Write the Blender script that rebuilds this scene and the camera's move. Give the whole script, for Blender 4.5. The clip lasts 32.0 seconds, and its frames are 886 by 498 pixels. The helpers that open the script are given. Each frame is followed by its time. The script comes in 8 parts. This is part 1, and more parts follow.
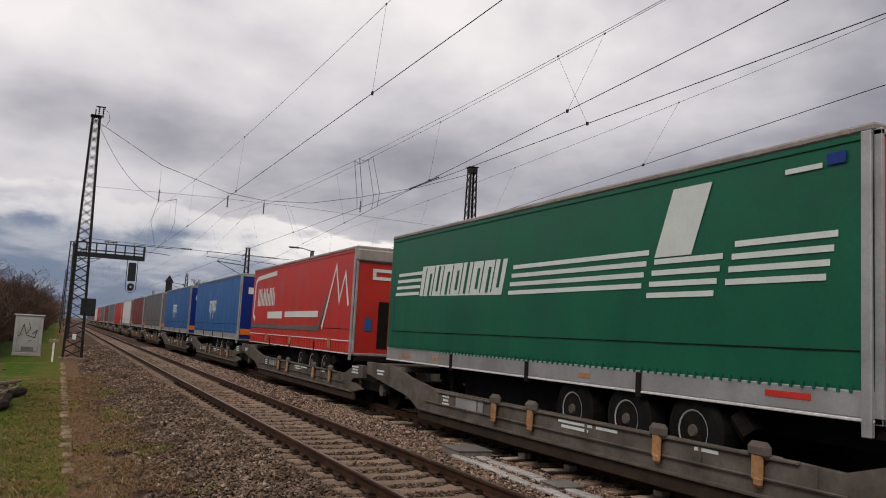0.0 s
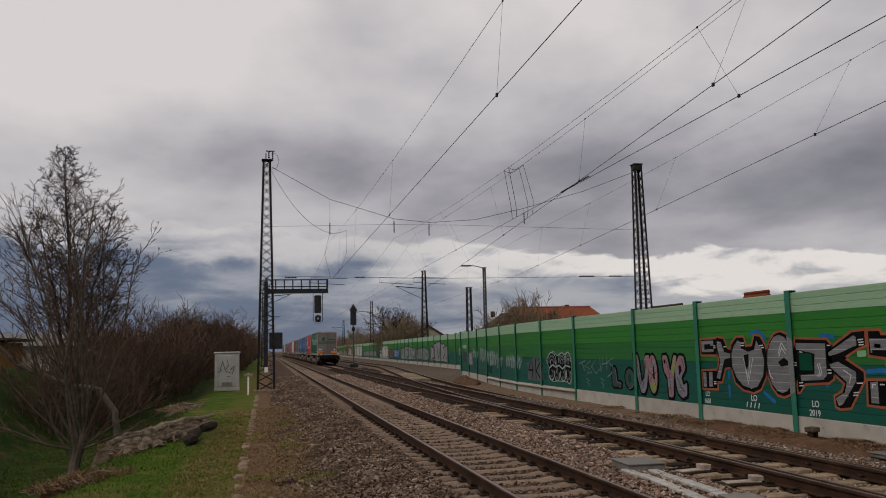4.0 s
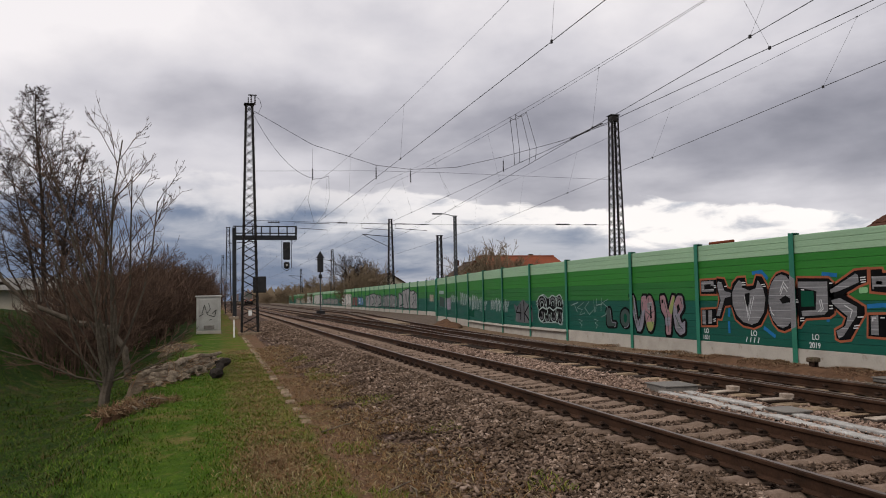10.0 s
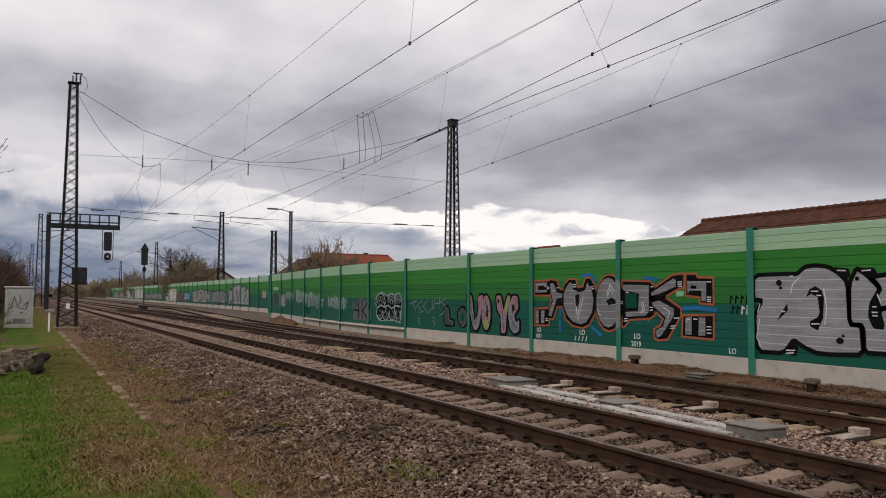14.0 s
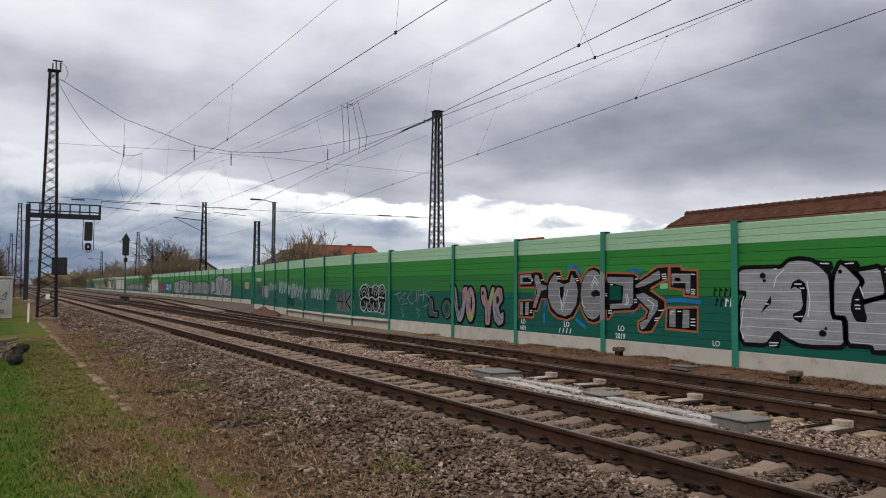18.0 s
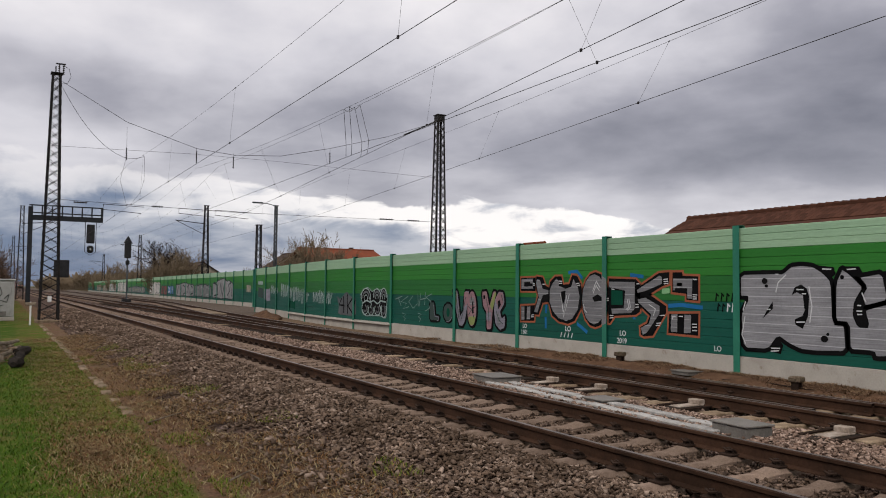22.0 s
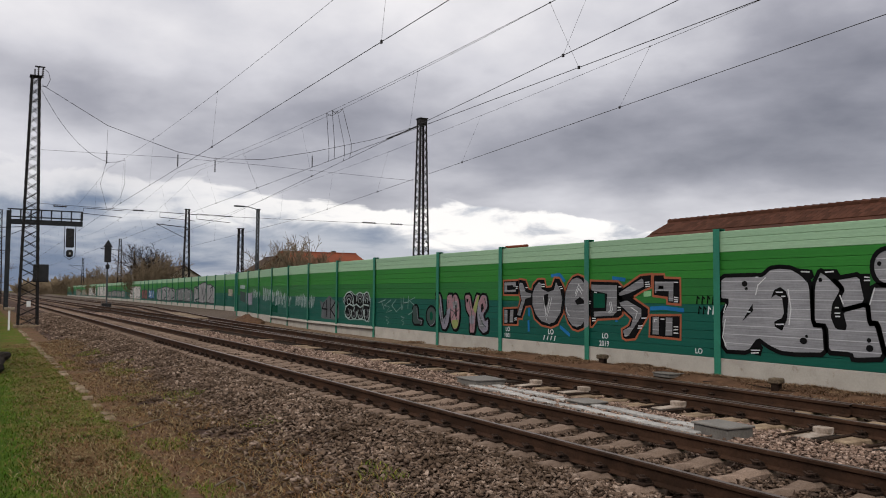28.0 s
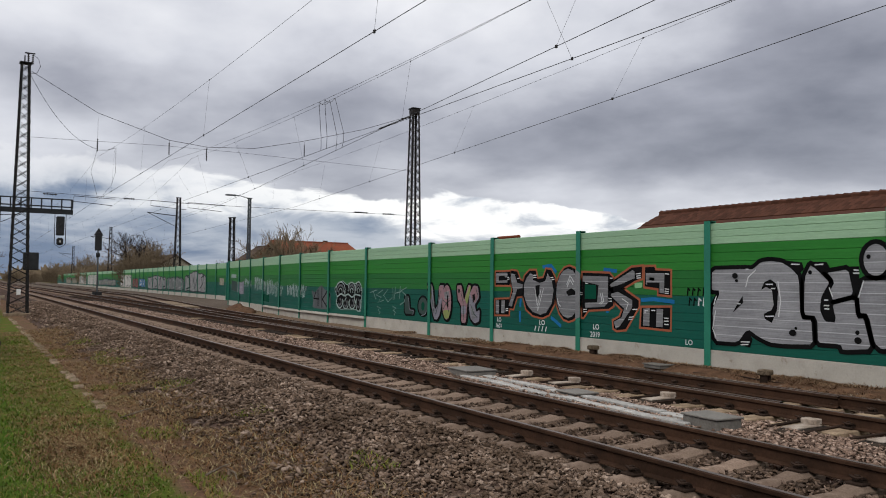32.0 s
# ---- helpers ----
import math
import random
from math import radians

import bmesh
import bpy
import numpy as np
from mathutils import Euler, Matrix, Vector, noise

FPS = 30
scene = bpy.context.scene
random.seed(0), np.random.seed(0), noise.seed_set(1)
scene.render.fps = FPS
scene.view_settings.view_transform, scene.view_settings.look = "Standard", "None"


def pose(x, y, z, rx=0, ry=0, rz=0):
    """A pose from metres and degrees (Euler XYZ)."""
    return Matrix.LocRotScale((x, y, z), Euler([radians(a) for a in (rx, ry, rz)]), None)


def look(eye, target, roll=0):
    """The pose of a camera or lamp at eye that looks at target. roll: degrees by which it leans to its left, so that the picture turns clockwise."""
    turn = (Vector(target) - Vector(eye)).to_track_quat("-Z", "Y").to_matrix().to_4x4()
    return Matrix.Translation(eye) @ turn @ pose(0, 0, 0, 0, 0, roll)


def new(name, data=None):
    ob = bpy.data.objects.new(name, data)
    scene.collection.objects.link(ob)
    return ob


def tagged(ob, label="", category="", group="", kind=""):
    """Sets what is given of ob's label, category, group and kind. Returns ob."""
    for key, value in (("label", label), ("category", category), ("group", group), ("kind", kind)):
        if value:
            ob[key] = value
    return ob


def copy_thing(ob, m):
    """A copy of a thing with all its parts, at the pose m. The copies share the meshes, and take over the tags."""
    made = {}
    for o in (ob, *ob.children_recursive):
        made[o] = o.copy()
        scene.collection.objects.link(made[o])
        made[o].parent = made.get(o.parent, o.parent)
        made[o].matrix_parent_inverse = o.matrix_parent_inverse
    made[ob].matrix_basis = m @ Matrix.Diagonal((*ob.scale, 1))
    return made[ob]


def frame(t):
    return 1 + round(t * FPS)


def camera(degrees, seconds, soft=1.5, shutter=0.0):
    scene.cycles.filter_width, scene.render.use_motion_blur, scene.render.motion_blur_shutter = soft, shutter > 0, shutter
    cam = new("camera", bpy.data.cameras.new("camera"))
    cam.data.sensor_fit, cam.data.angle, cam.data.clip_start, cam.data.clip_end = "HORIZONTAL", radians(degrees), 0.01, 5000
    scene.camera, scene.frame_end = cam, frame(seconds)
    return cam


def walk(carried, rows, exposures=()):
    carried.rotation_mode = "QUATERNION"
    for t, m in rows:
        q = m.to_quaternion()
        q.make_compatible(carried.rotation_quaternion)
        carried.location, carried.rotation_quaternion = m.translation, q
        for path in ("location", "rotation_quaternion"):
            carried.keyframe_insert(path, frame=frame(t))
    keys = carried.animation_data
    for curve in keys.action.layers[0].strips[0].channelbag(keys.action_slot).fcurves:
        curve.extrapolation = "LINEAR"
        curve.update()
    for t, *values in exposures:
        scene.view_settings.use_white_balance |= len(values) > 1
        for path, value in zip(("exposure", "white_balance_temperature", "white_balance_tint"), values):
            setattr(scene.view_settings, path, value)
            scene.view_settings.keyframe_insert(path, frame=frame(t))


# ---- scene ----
cam = camera(57.0, 32.0, soft=1.0)
PATH = [
    (0, (-4.562, 0.687, 1.862), (-3.73, 2.493, 2.077), 3.1),
    (0.4, (-4.501, 0.714, 1.837), (-3.73, 2.547, 2.053), 2.0),
    (0.5, (-4.476, 0.721, 1.835), (-3.71, 2.555, 2.054), 1.9),
    (0.7, (-4.411, 0.735, 1.834), (-3.659, 2.575, 2.051), 1.3),
    (1, (-4.287, 0.76, 1.843), (-3.561, 2.61, 2.065), 0.2),
    (1.5, (-4.096, 0.901, 1.878), (-3.425, 2.772, 2.099), -0.39),
    (2, (-3.835, 1.062, 1.939), (-3.228, 2.954, 2.166), -1.19),
    (2.5, (-3.603, 1.168, 1.919), (-3.050, 3.077, 2.147), -1.44),
    (3, (-3.440, 1.180, 1.956), (-2.924, 3.099, 2.190), -1.29),
    (3.5, (-3.595, 1.134, 1.892), (-3.130, 3.064, 2.134), -1.11),
    (4, (-3.781, 1.123, 1.853), (-3.359, 3.063, 2.093), -1.31),
    (4.5, (-3.833, 1.166, 1.842), (-3.457, 3.118, 2.059), -0.91),
    (6.5, (-4.76, 0.698, 1.721), (-4.424, 2.662, 1.89), -0.8),
    (7, (-4.929, 0.647, 1.697), (-4.578, 2.609, 1.863), -1.1),
    (7.5, (-5.055, 0.604, 1.69), (-4.681, 2.562, 1.857), -1.1),
    (8, (-5.175, 0.572, 1.683), (-4.776, 2.525, 1.844), -1.1),
    (8.5, (-5.313, 0.554, 1.669), (-4.888, 2.502, 1.828), -1.0),
    (9, (-5.453, 0.579, 1.641), (-4.983, 2.517, 1.786), -0.8),
    (9.5, (-5.572, 0.658, 1.602), (-5.069, 2.588, 1.74), -1.0),
    (10, (-5.685, 0.739, 1.567), (-5.15, 2.662, 1.684), -1.0),
    (10.5, (-5.806, 0.769, 1.542), (-5.227, 2.683, 1.573), -1.3),
    (11, (-5.919, 0.745, 1.522), (-5.279, 2.64, 1.534), -1.1),
    (11.5, (-5.995, 0.708, 1.503), (-5.221, 2.552, 1.526), -0.9),
    (12, (-6.032, 0.696, 1.492), (-5.203, 2.516, 1.527), -0.5),
    (12.5, (-5.99, 0.693, 1.517), (-5.133, 2.5, 1.563), -0.0),
    (13, (-6.029, 0.693, 1.512), (-5.149, 2.489, 1.572), 0.1),
    (13.5, (-6.055, 0.695, 1.509), (-5.149, 2.476, 1.597), 0.2),
    (14, (-6.071, 0.699, 1.508), (-5.155, 2.474, 1.62), 0.2),
    (14.5, (-6.077, 0.707, 1.507), (-5.151, 2.476, 1.62), 0.4),
    (15, (-6.079, 0.718, 1.507), (-5.139, 2.48, 1.62), 0.4),
    (15.5, (-6.077, 0.73, 1.506), (-5.128, 2.487, 1.618), 0.5),
    (17.5, (-6.061, 0.777, 1.504), (-5.109, 2.533, 1.603), 0.4),
    (18, (-6.057, 0.786, 1.504), (-5.105, 2.543, 1.596), 0.4),
    (18.5, (-6.053, 0.794, 1.504), (-5.101, 2.551, 1.585), 0.4),
    (19, (-6.051, 0.798, 1.505), (-5.11, 2.562, 1.579), 0.5),
    (19.5, (-6.049, 0.799, 1.506), (-5.116, 2.567, 1.581), 0.5),
    (20, (-6.049, 0.798, 1.508), (-5.116, 2.566, 1.585), 0.5),
    (20.5, (-6.05, 0.796, 1.509), (-5.114, 2.561, 1.592), 0.6),
    (21, (-6.051, 0.792, 1.511), (-5.111, 2.556, 1.596), 0.6),
    (21.5, (-6.052, 0.788, 1.513), (-5.107, 2.549, 1.603), 0.6),
    (22, (-6.054, 0.784, 1.515), (-5.106, 2.543, 1.616), 0.6),
    (22.5, (-6.055, 0.78, 1.516), (-5.101, 2.534, 1.626), 0.6),
    (23, (-6.057, 0.776, 1.517), (-5.099, 2.527, 1.631), 0.6),
    (23.5, (-6.06, 0.771, 1.518), (-5.098, 2.521, 1.633), 0.4),
    (24, (-6.063, 0.767, 1.519), (-5.096, 2.514, 1.636), 0.3),
    (24.5, (-6.068, 0.764, 1.52), (-5.092, 2.506, 1.634), 0.3),
    (25, (-6.072, 0.76, 1.522), (-5.088, 2.497, 1.636), 0.3),
    (25.5, (-6.078, 0.757, 1.523), (-5.087, 2.491, 1.635), 0.3),
    (27.5, (-6.097, 0.746, 1.527), (-5.108, 2.481, 1.638), 0.4),
    (28, (-6.101, 0.744, 1.527), (-5.116, 2.481, 1.636), 0.4),
    (28.5, (-6.104, 0.742, 1.528), (-5.116, 2.477, 1.636), 0.6),
    (29, (-6.106, 0.741, 1.528), (-5.116, 2.475, 1.635), 0.7),
    (29.5, (-6.107, 0.74, 1.528), (-5.114, 2.472, 1.636), 0.7),
    (30, (-6.107, 0.739, 1.529), (-5.11, 2.469, 1.635), 0.7),
    (30.5, (-6.106, 0.738, 1.529), (-5.107, 2.467, 1.632), 0.7),
    (31, (-6.107, 0.737, 1.531), (-5.105, 2.465, 1.627), 0.7),
    (31.5, (-6.108, 0.735, 1.532), (-5.105, 2.464, 1.621), 0.7),
    (32, (-6.109, 0.734, 1.534), (-5.106, 2.462, 1.619), 0.7),
]
walk(cam, [(t, look(eye, target, roll)) for t, eye, target, roll in PATH], [(0, 0.1, 6850, 14), (0.5, -0.13, 6850, 14), (1.0, -0.16, 6850, 14), (2.0, -0.33, 6850, 14), (4.5, -0.35, 6850, 14), (7.0, -0.27, 6850, 14), (8.0, -0.05, 6850, 14), (9.0, 0.08, 6800, 14), (10.0, 0.12, 6700, 14), (10.6, 0.3, 6500, 11), (11.0, 0.45, 6400, 10), (11.5, 0.35, 6500, 12), (12.0, 0.22, 6700, 15), (14.0, 0.12, 6750, 15), (16.5, 0.2, 6500, 12), (19.0, 0.28, 6400, 10), (20.0, 0.22, 6400, 10), (21.0, 0.15, 6600, 13), (25.0, 0.12, 6650, 14), (28.0, 0.15, 6600, 12), (32.0, 0.2, 6400, 10)])

# ---- world, sun, exposure ----
def build_world():
    w = bpy.data.worlds.new("overcast_sky")
    scene.world = w
    w.use_nodes = True
    nt = w.node_tree
    nt.nodes.clear()
    N, L = nt.nodes.new, nt.links.new

    def math_node(op, a, b=None, clamp=False):
        n = N("ShaderNodeMath")
        n.operation, n.use_clamp = op, clamp
        for k, v in enumerate((a, b)):
            if v is None:
                continue
            if isinstance(v, (int, float)):
                n.inputs[k].default_value = v
            else:
                L(v, n.inputs[k])
        return n.outputs[0]

    def mix(fac, a, b):
        n = N("ShaderNodeMix")
        n.data_type = "RGBA"
        for k, v in ((0, fac), (6, a), (7, b)):
            if isinstance(v, (int, float)):
                n.inputs[k].default_value = v
            elif isinstance(v, tuple):
                n.inputs[k].default_value = (*v, 1)
            else:
                L(v, n.inputs[k])
        return n.outputs[2]

    def smooth(v, a, b):
        n = N("ShaderNodeMapRange")
        n.interpolation_type = "SMOOTHSTEP"
        n.inputs["From Min"].default_value, n.inputs["From Max"].default_value = a, b
        L(v, n.inputs["Value"])
        return n.outputs[0]

    co = N("ShaderNodeTexCoord")
    sep = N("ShaderNodeSeparateXYZ")
    L(co.outputs["Generated"], sep.inputs[0])
    z = math_node("MAXIMUM", sep.outputs[2], 0.0)
    az = math_node("MULTIPLY", math_node("ARCTAN2", sep.outputs[0], sep.outputs[1]), 57.3)
    el = math_node("MULTIPLY", math_node("ARCSINE", z), 57.3)
    com = N("ShaderNodeCombineXYZ")
    L(math_node("DIVIDE", az, 30.0), com.inputs[0])
    L(math_node("MULTIPLY", math_node("LOGARITHM", math_node("ADD", math_node("DIVIDE", el, 5.0), 1.0), 2.718), 0.95), com.inputs[1])

    def clouds(scale, detail, rough, shift, distortion=0.0, stretch=(0.9, 1.2)):
        mp = N("ShaderNodeMapping")
        mp.inputs["Scale"].default_value = (*stretch, 1)
        mp.inputs["Location"].default_value = shift
        mp.inputs["Rotation"].default_value = (0, 0, -0.12)
        L(com.outputs[0], mp.inputs[0])
        n = N("ShaderNodeTexNoise")
        n.inputs["Scale"].default_value, n.inputs["Detail"].default_value = scale, detail
        n.inputs["Roughness"].default_value, n.inputs["Distortion"].default_value = rough, distortion
        L(mp.outputs[0], n.inputs["Vector"])
        return n.outputs["Fac"]

    def bump_at(a0, e0, wa, we):
        """A broad hill round one direction."""
        u = math_node("DIVIDE", math_node("SUBTRACT", az, a0), wa)
        w = math_node("DIVIDE", math_node("SUBTRACT", el, e0), we)
        q = math_node("ADD", math_node("MULTIPLY", u, u), math_node("MULTIPLY", w, w))
        return math_node("EXPONENT", math_node("MULTIPLY", q, -1.0))

    def plus(a, b, k):
        return math_node("ADD", a, math_node("MULTIPLY", b, k))

    big = clouds(1.35, 7, 0.5, (3.1, 1.7, 0.4), 0.2)
    small = clouds(3.4, 8, 0.5, (0.3, 5.2, 2.0), 0.1)
    lit = math_node("SUBTRACT", big, clouds(1.35, 7, 0.5, (3.1, 1.79, 0.4), 0.2))
    v = plus(plus(0.635, math_node("SUBTRACT", big, 0.5), 0.85), math_node("SUBTRACT", small, 0.5), 0.46)
    v = plus(v, lit, -0.9)
    # brighter towards the hidden sun and overhead, a heavy dark bank to the right
    v = plus(v, smooth(az, 40.0, -25.0), 0.10)
    v = plus(v, smooth(el, 10.0, 24.0), 0.13)
    v = plus(v, bump_at(46.0, 10.0, 22.0, 5.0), -0.26)
    v = plus(v, bump_at(60.0, 20.0, 22.0, 9.0), -0.22)
    v = plus(v, bump_at(8.0, 31.0, 18.0, 11.0), 0.10)
    v = plus(v, bump_at(48.0, 30.0, 14.0, 10.0), -0.13)
    v = plus(v, bump_at(-2.0, 13.5, 16.0, 2.6), -0.13)
    v = plus(v, bump_at(14.0, 12.0, 14.0, 2.6), -0.08)
    ramp = N("ShaderNodeValToRGB")
    ramp.color_ramp.interpolation = "LINEAR"
    for k, (p, c) in enumerate(zip((0.22, 0.42, 0.62, 0.86), CLOUD)):
        e = ramp.color_ramp.elements[0] if k == 0 else ramp.color_ramp.elements[-1] if k == 3 else ramp.color_ramp.elements.new(p)
        e.position, e.color = p, (*c, 1)
    L(v, ramp.inputs[0])
    # the gap of bright sky under the cloud deck, and the blue-grey far bank below it
    rag = clouds(4.6, 8, 0.55, (0.3, 5.2, 2.0), 0.35, (1, 1))
    rise = plus(plus(el, az, 0.075), math_node("SUBTRACT", rag, 0.5), 5.0)
    gap = math_node("MULTIPLY", smooth(rise, 5.5, 6.5), math_node("SUBTRACT", 1.0, smooth(rise, 8.0, 8.4)))
    gap = math_node("MULTIPLY", gap, plus(0.25, smooth(az, 2.0, 26.0), 0.65), True)
    low = math_node("SUBTRACT", 1.0, smooth(rise, 5.5, 8.0))
    sky = N("ShaderNodeTexSky")
    sky.sky_type, sky.sun_disc = "NISHITA", False
    sky.sun_elevation, sky.sun_rotation = SUN_UP, SUN_TURN
    bank = mix(smooth(plus(plus(rag, az, 0.009), el, 0.02), 0.45, 0.85), LOW_BANK, PALE_BANK)
    col = mix(low, ramp.outputs[0], bank)
    col = mix(gap, col, mix(smooth(clouds(7.0, 6, 0.55, (1.3, 0.2, 4.0), 0.3, (1, 1)), 0.30, 0.50), PALE_BANK, GAP))
    blue = N("ShaderNodeVectorMath")
    blue.operation = "SCALE"
    blue.inputs[3].default_value = 0.10
    L(sky.outputs[0], blue.inputs[0])
    col = mix(0.94, blue.outputs[0], col)
    bg = N("ShaderNodeBackground")
    bg.inputs[1].default_value = SKY_STRENGTH
    L(col, bg.inputs[0])
    out = N("ShaderNodeOutputWorld")
    L(bg.outputs[0], out.inputs[0])


SUN_UP, SUN_TURN = radians(42), radians(215)
SKY_STRENGTH = 1.0
CLOUD = ((0.18, 0.185, 0.22), (0.335, 0.34, 0.385), (0.60, 0.605, 0.645), (0.86, 0.855, 0.865))
LOW_BANK, PALE_BANK, GAP = (0.14, 0.19, 0.29), (0.46, 0.49, 0.55), (0.98, 0.97, 0.945)
build_world()
sun = new("sun", bpy.data.lights.new("sun", "SUN"))
sun.data.energy, sun.data.angle, sun.data.color = 1.1, radians(16), (1.0, 0.96, 0.9)
sun.matrix_basis = look((-40, -30, 45), (0, 0, 0))


# ---- materials ----
def mat(name, a, b=None, rough=0.8, metal=0.0, grain=40.0, stain=3.0, bump=0.2, spot=None, spots=0.0, rand=0.12, world=False, rib_light=None, depth=0.01, deep=1.0, streak=0.0):
    """A surface that goes from colour a to b with stains, fine grain, spots of a third colour and relief."""
    m = bpy.data.materials.new(name)
    m.use_nodes = True
    nt = m.node_tree
    N, L = nt.nodes.new, nt.links.new
    bsdf = nt.nodes["Principled BSDF"]
    b = b or tuple(0.6 * v for v in a)
    if world:
        vec = N("ShaderNodeNewGeometry").outputs["Position"]
    else:
        vec = N("ShaderNodeTexCoord").outputs["Object"]

    def noise_node(scale, detail, rough_=0.6):
        n = N("ShaderNodeTexNoise")
        n.inputs["Scale"].default_value, n.inputs["Detail"].default_value, n.inputs["Roughness"].default_value = scale, detail, rough_
        L(vec, n.inputs["Vector"])
        return n.outputs["Fac"]

    def mix(fac, x, y, mode="MIX"):
        n = N("ShaderNodeMix")
        n.data_type, n.blend_type = "RGBA", mode
        for k, v in ((0, fac), (6, x), (7, y)):
            if isinstance(v, (int, float)):
                n.inputs[k].default_value = v
            elif isinstance(v, tuple):
                n.inputs[k].default_value = (*v, 1)
            else:
                L(v, n.inputs[k])
        return n.outputs[2]

    def rng(v, lo, hi, to=(0, 1)):
        n = N("ShaderNodeMapRange")
        n.inputs["From Min"].default_value, n.inputs["From Max"].default_value = lo, hi
        n.inputs["To Min"].default_value, n.inputs["To Max"].default_value = to
        L(v, n.inputs["Value"])
        return n.outputs[0]

    s, g = noise_node(stain, 5), noise_node(grain, 3, 0.7)
    col = mix(rng(s, 0.35, 0.65), a, b)
    col = mix(1.0, col, rng(g, 0.25, 0.75, (1 - 0.28 * deep, 1 + 0.25 * deep)), "MULTIPLY")
    if rand:
        info = N("ShaderNodeObjectInfo")
        col = mix(1.0, col, rng(info.outputs["Random"], 0, 1, (1 - rand, 1 + rand)), "MULTIPLY")
    if spot:
        col = mix(rng(noise_node(stain * 3.3, 6, 0.7), 0.62 - spots, 0.70 - spots), col, spot)
    if streak:
        flat = N("ShaderNodeMapping")
        flat.inputs["Scale"].default_value = (1, 0.7, 26)
        L(vec, flat.inputs[0])
        n = N("ShaderNodeTexNoise")
        n.inputs["Scale"].default_value, n.inputs["Detail"].default_value, n.inputs["Roughness"].default_value = 1.6, 5, 0.65
        L(flat.outputs[0], n.inputs["Vector"])
        col = mix(1.0, col, rng(n.outputs["Fac"], 0.3, 0.7, (1 - streak, 1 + 0.7 * streak)), "MULTIPLY")
    # painted highlights: pale lines at even heights, as on rib ledges catching the sky
    if rib_light:
        sepz = N("ShaderNodeSeparateXYZ")
        L(vec, sepz.inputs[0])
        mm = N("ShaderNodeMath")
        mm.operation, mm.inputs[1].default_value = "PINGPONG", rib_light / 2
        L(sepz.outputs[2], mm.inputs[0])
        col = mix(rng(mm.outputs[0], 0, 0.010, (0.95, 0)), col, tuple(min(1, v * 1.55 + 0.1) for v in a))
    L(col, bsdf.inputs["Base Color"])
    L(rng(s, 0.3, 0.7, (min(1, rough + 0.08), max(0.05, rough - 0.1))), bsdf.inputs["Roughness"])
    bsdf.inputs["Metallic"].default_value = metal
    bsdf.inputs["Specular IOR Level"].default_value = 0.05 if rough > 0.7 else 0.25
    if bump:
        bn = N("ShaderNodeBump")
        bn.inputs["Strength"].default_value, bn.inputs["Distance"].default_value = bump, depth
        L(g, bn.inputs["Height"])
        L(bn.outputs[0], bsdf.inputs["Normal"])
    return m


def island_mat(name, colours, rough=0.9, grain=60.0, bump=0.3, dirt=None):
    """Each loose piece of a joined mesh takes its own shade out of the given colours."""
    m = bpy.data.materials.new(name)
    m.use_nodes = True
    nt = m.node_tree
    N, L = nt.nodes.new, nt.links.new
    bsdf = nt.nodes["Principled BSDF"]
    geo = N("ShaderNodeNewGeometry")
    ramp = N("ShaderNodeValToRGB")
    ramp.color_ramp.interpolation = "LINEAR"
    el = ramp.color_ramp.elements
    for k, c in enumerate(colours):
        p = k / (len(colours) - 1)
        e = el[0] if k == 0 else el[-1] if k == len(colours) - 1 else el.new(p)
        e.position, e.color = p, (*c, 1)
    L(geo.outputs["Random Per Island"], ramp.inputs[0])
    n = N("ShaderNodeTexNoise")
    n.inputs["Scale"].default_value, n.inputs["Detail"].default_value = grain, 3
    L(geo.outputs["Position"], n.inputs["Vector"])
    mx = N("ShaderNodeMix")
    mx.data_type, mx.blend_type = "RGBA", "MULTIPLY"
    mr = N("ShaderNodeMapRange")
    mr.inputs["From Min"].default_value, mr.inputs["From Max"].default_value = 0.25, 0.75
    mr.inputs["To Min"].default_value, mr.inputs["To Max"].default_value = 0.7, 1.25
    L(n.outputs["Fac"], mr.inputs[0])
    mx.inputs[0].default_value = 1.0
    L(ramp.outputs[0], mx.inputs[6]), L(mr.outputs[0], mx.inputs[7])
    col = mx.outputs[2]
    if dirt:
        d = N("ShaderNodeTexNoise")
        d.inputs["Scale"].default_value, d.inputs["Detail"].default_value, d.inputs["Roughness"].default_value = 1.1, 5, 0.65
        L(geo.outputs["Position"], d.inputs["Vector"])
        dr = N("ShaderNodeMapRange")
        dr.inputs["From Min"].default_value, dr.inputs["From Max"].default_value = 0.43, 0.62
        dr.inputs["To Max"].default_value = 0.72
        L(d.outputs["Fac"], dr.inputs[0])
        dm = N("ShaderNodeMix")
        dm.data_type = "RGBA"
        dm.inputs[7].default_value = (*dirt, 1)
        L(dr.outputs[0], dm.inputs[0]), L(col, dm.inputs[6])
        col = dm.outputs[2]
    L(col, bsdf.inputs["Base Color"])
    bsdf.inputs["Roughness"].default_value = rough
    bsdf.inputs["Specular IOR Level"].default_value = 0.05
    if bump:
        bn = N("ShaderNodeBump")
        bn.inputs["Strength"].default_value, bn.inputs["Distance"].default_value = bump, 0.01
        L(n.outputs["Fac"], bn.inputs["Height"])
        L(bn.outputs[0], bsdf.inputs["Normal"])
    return m


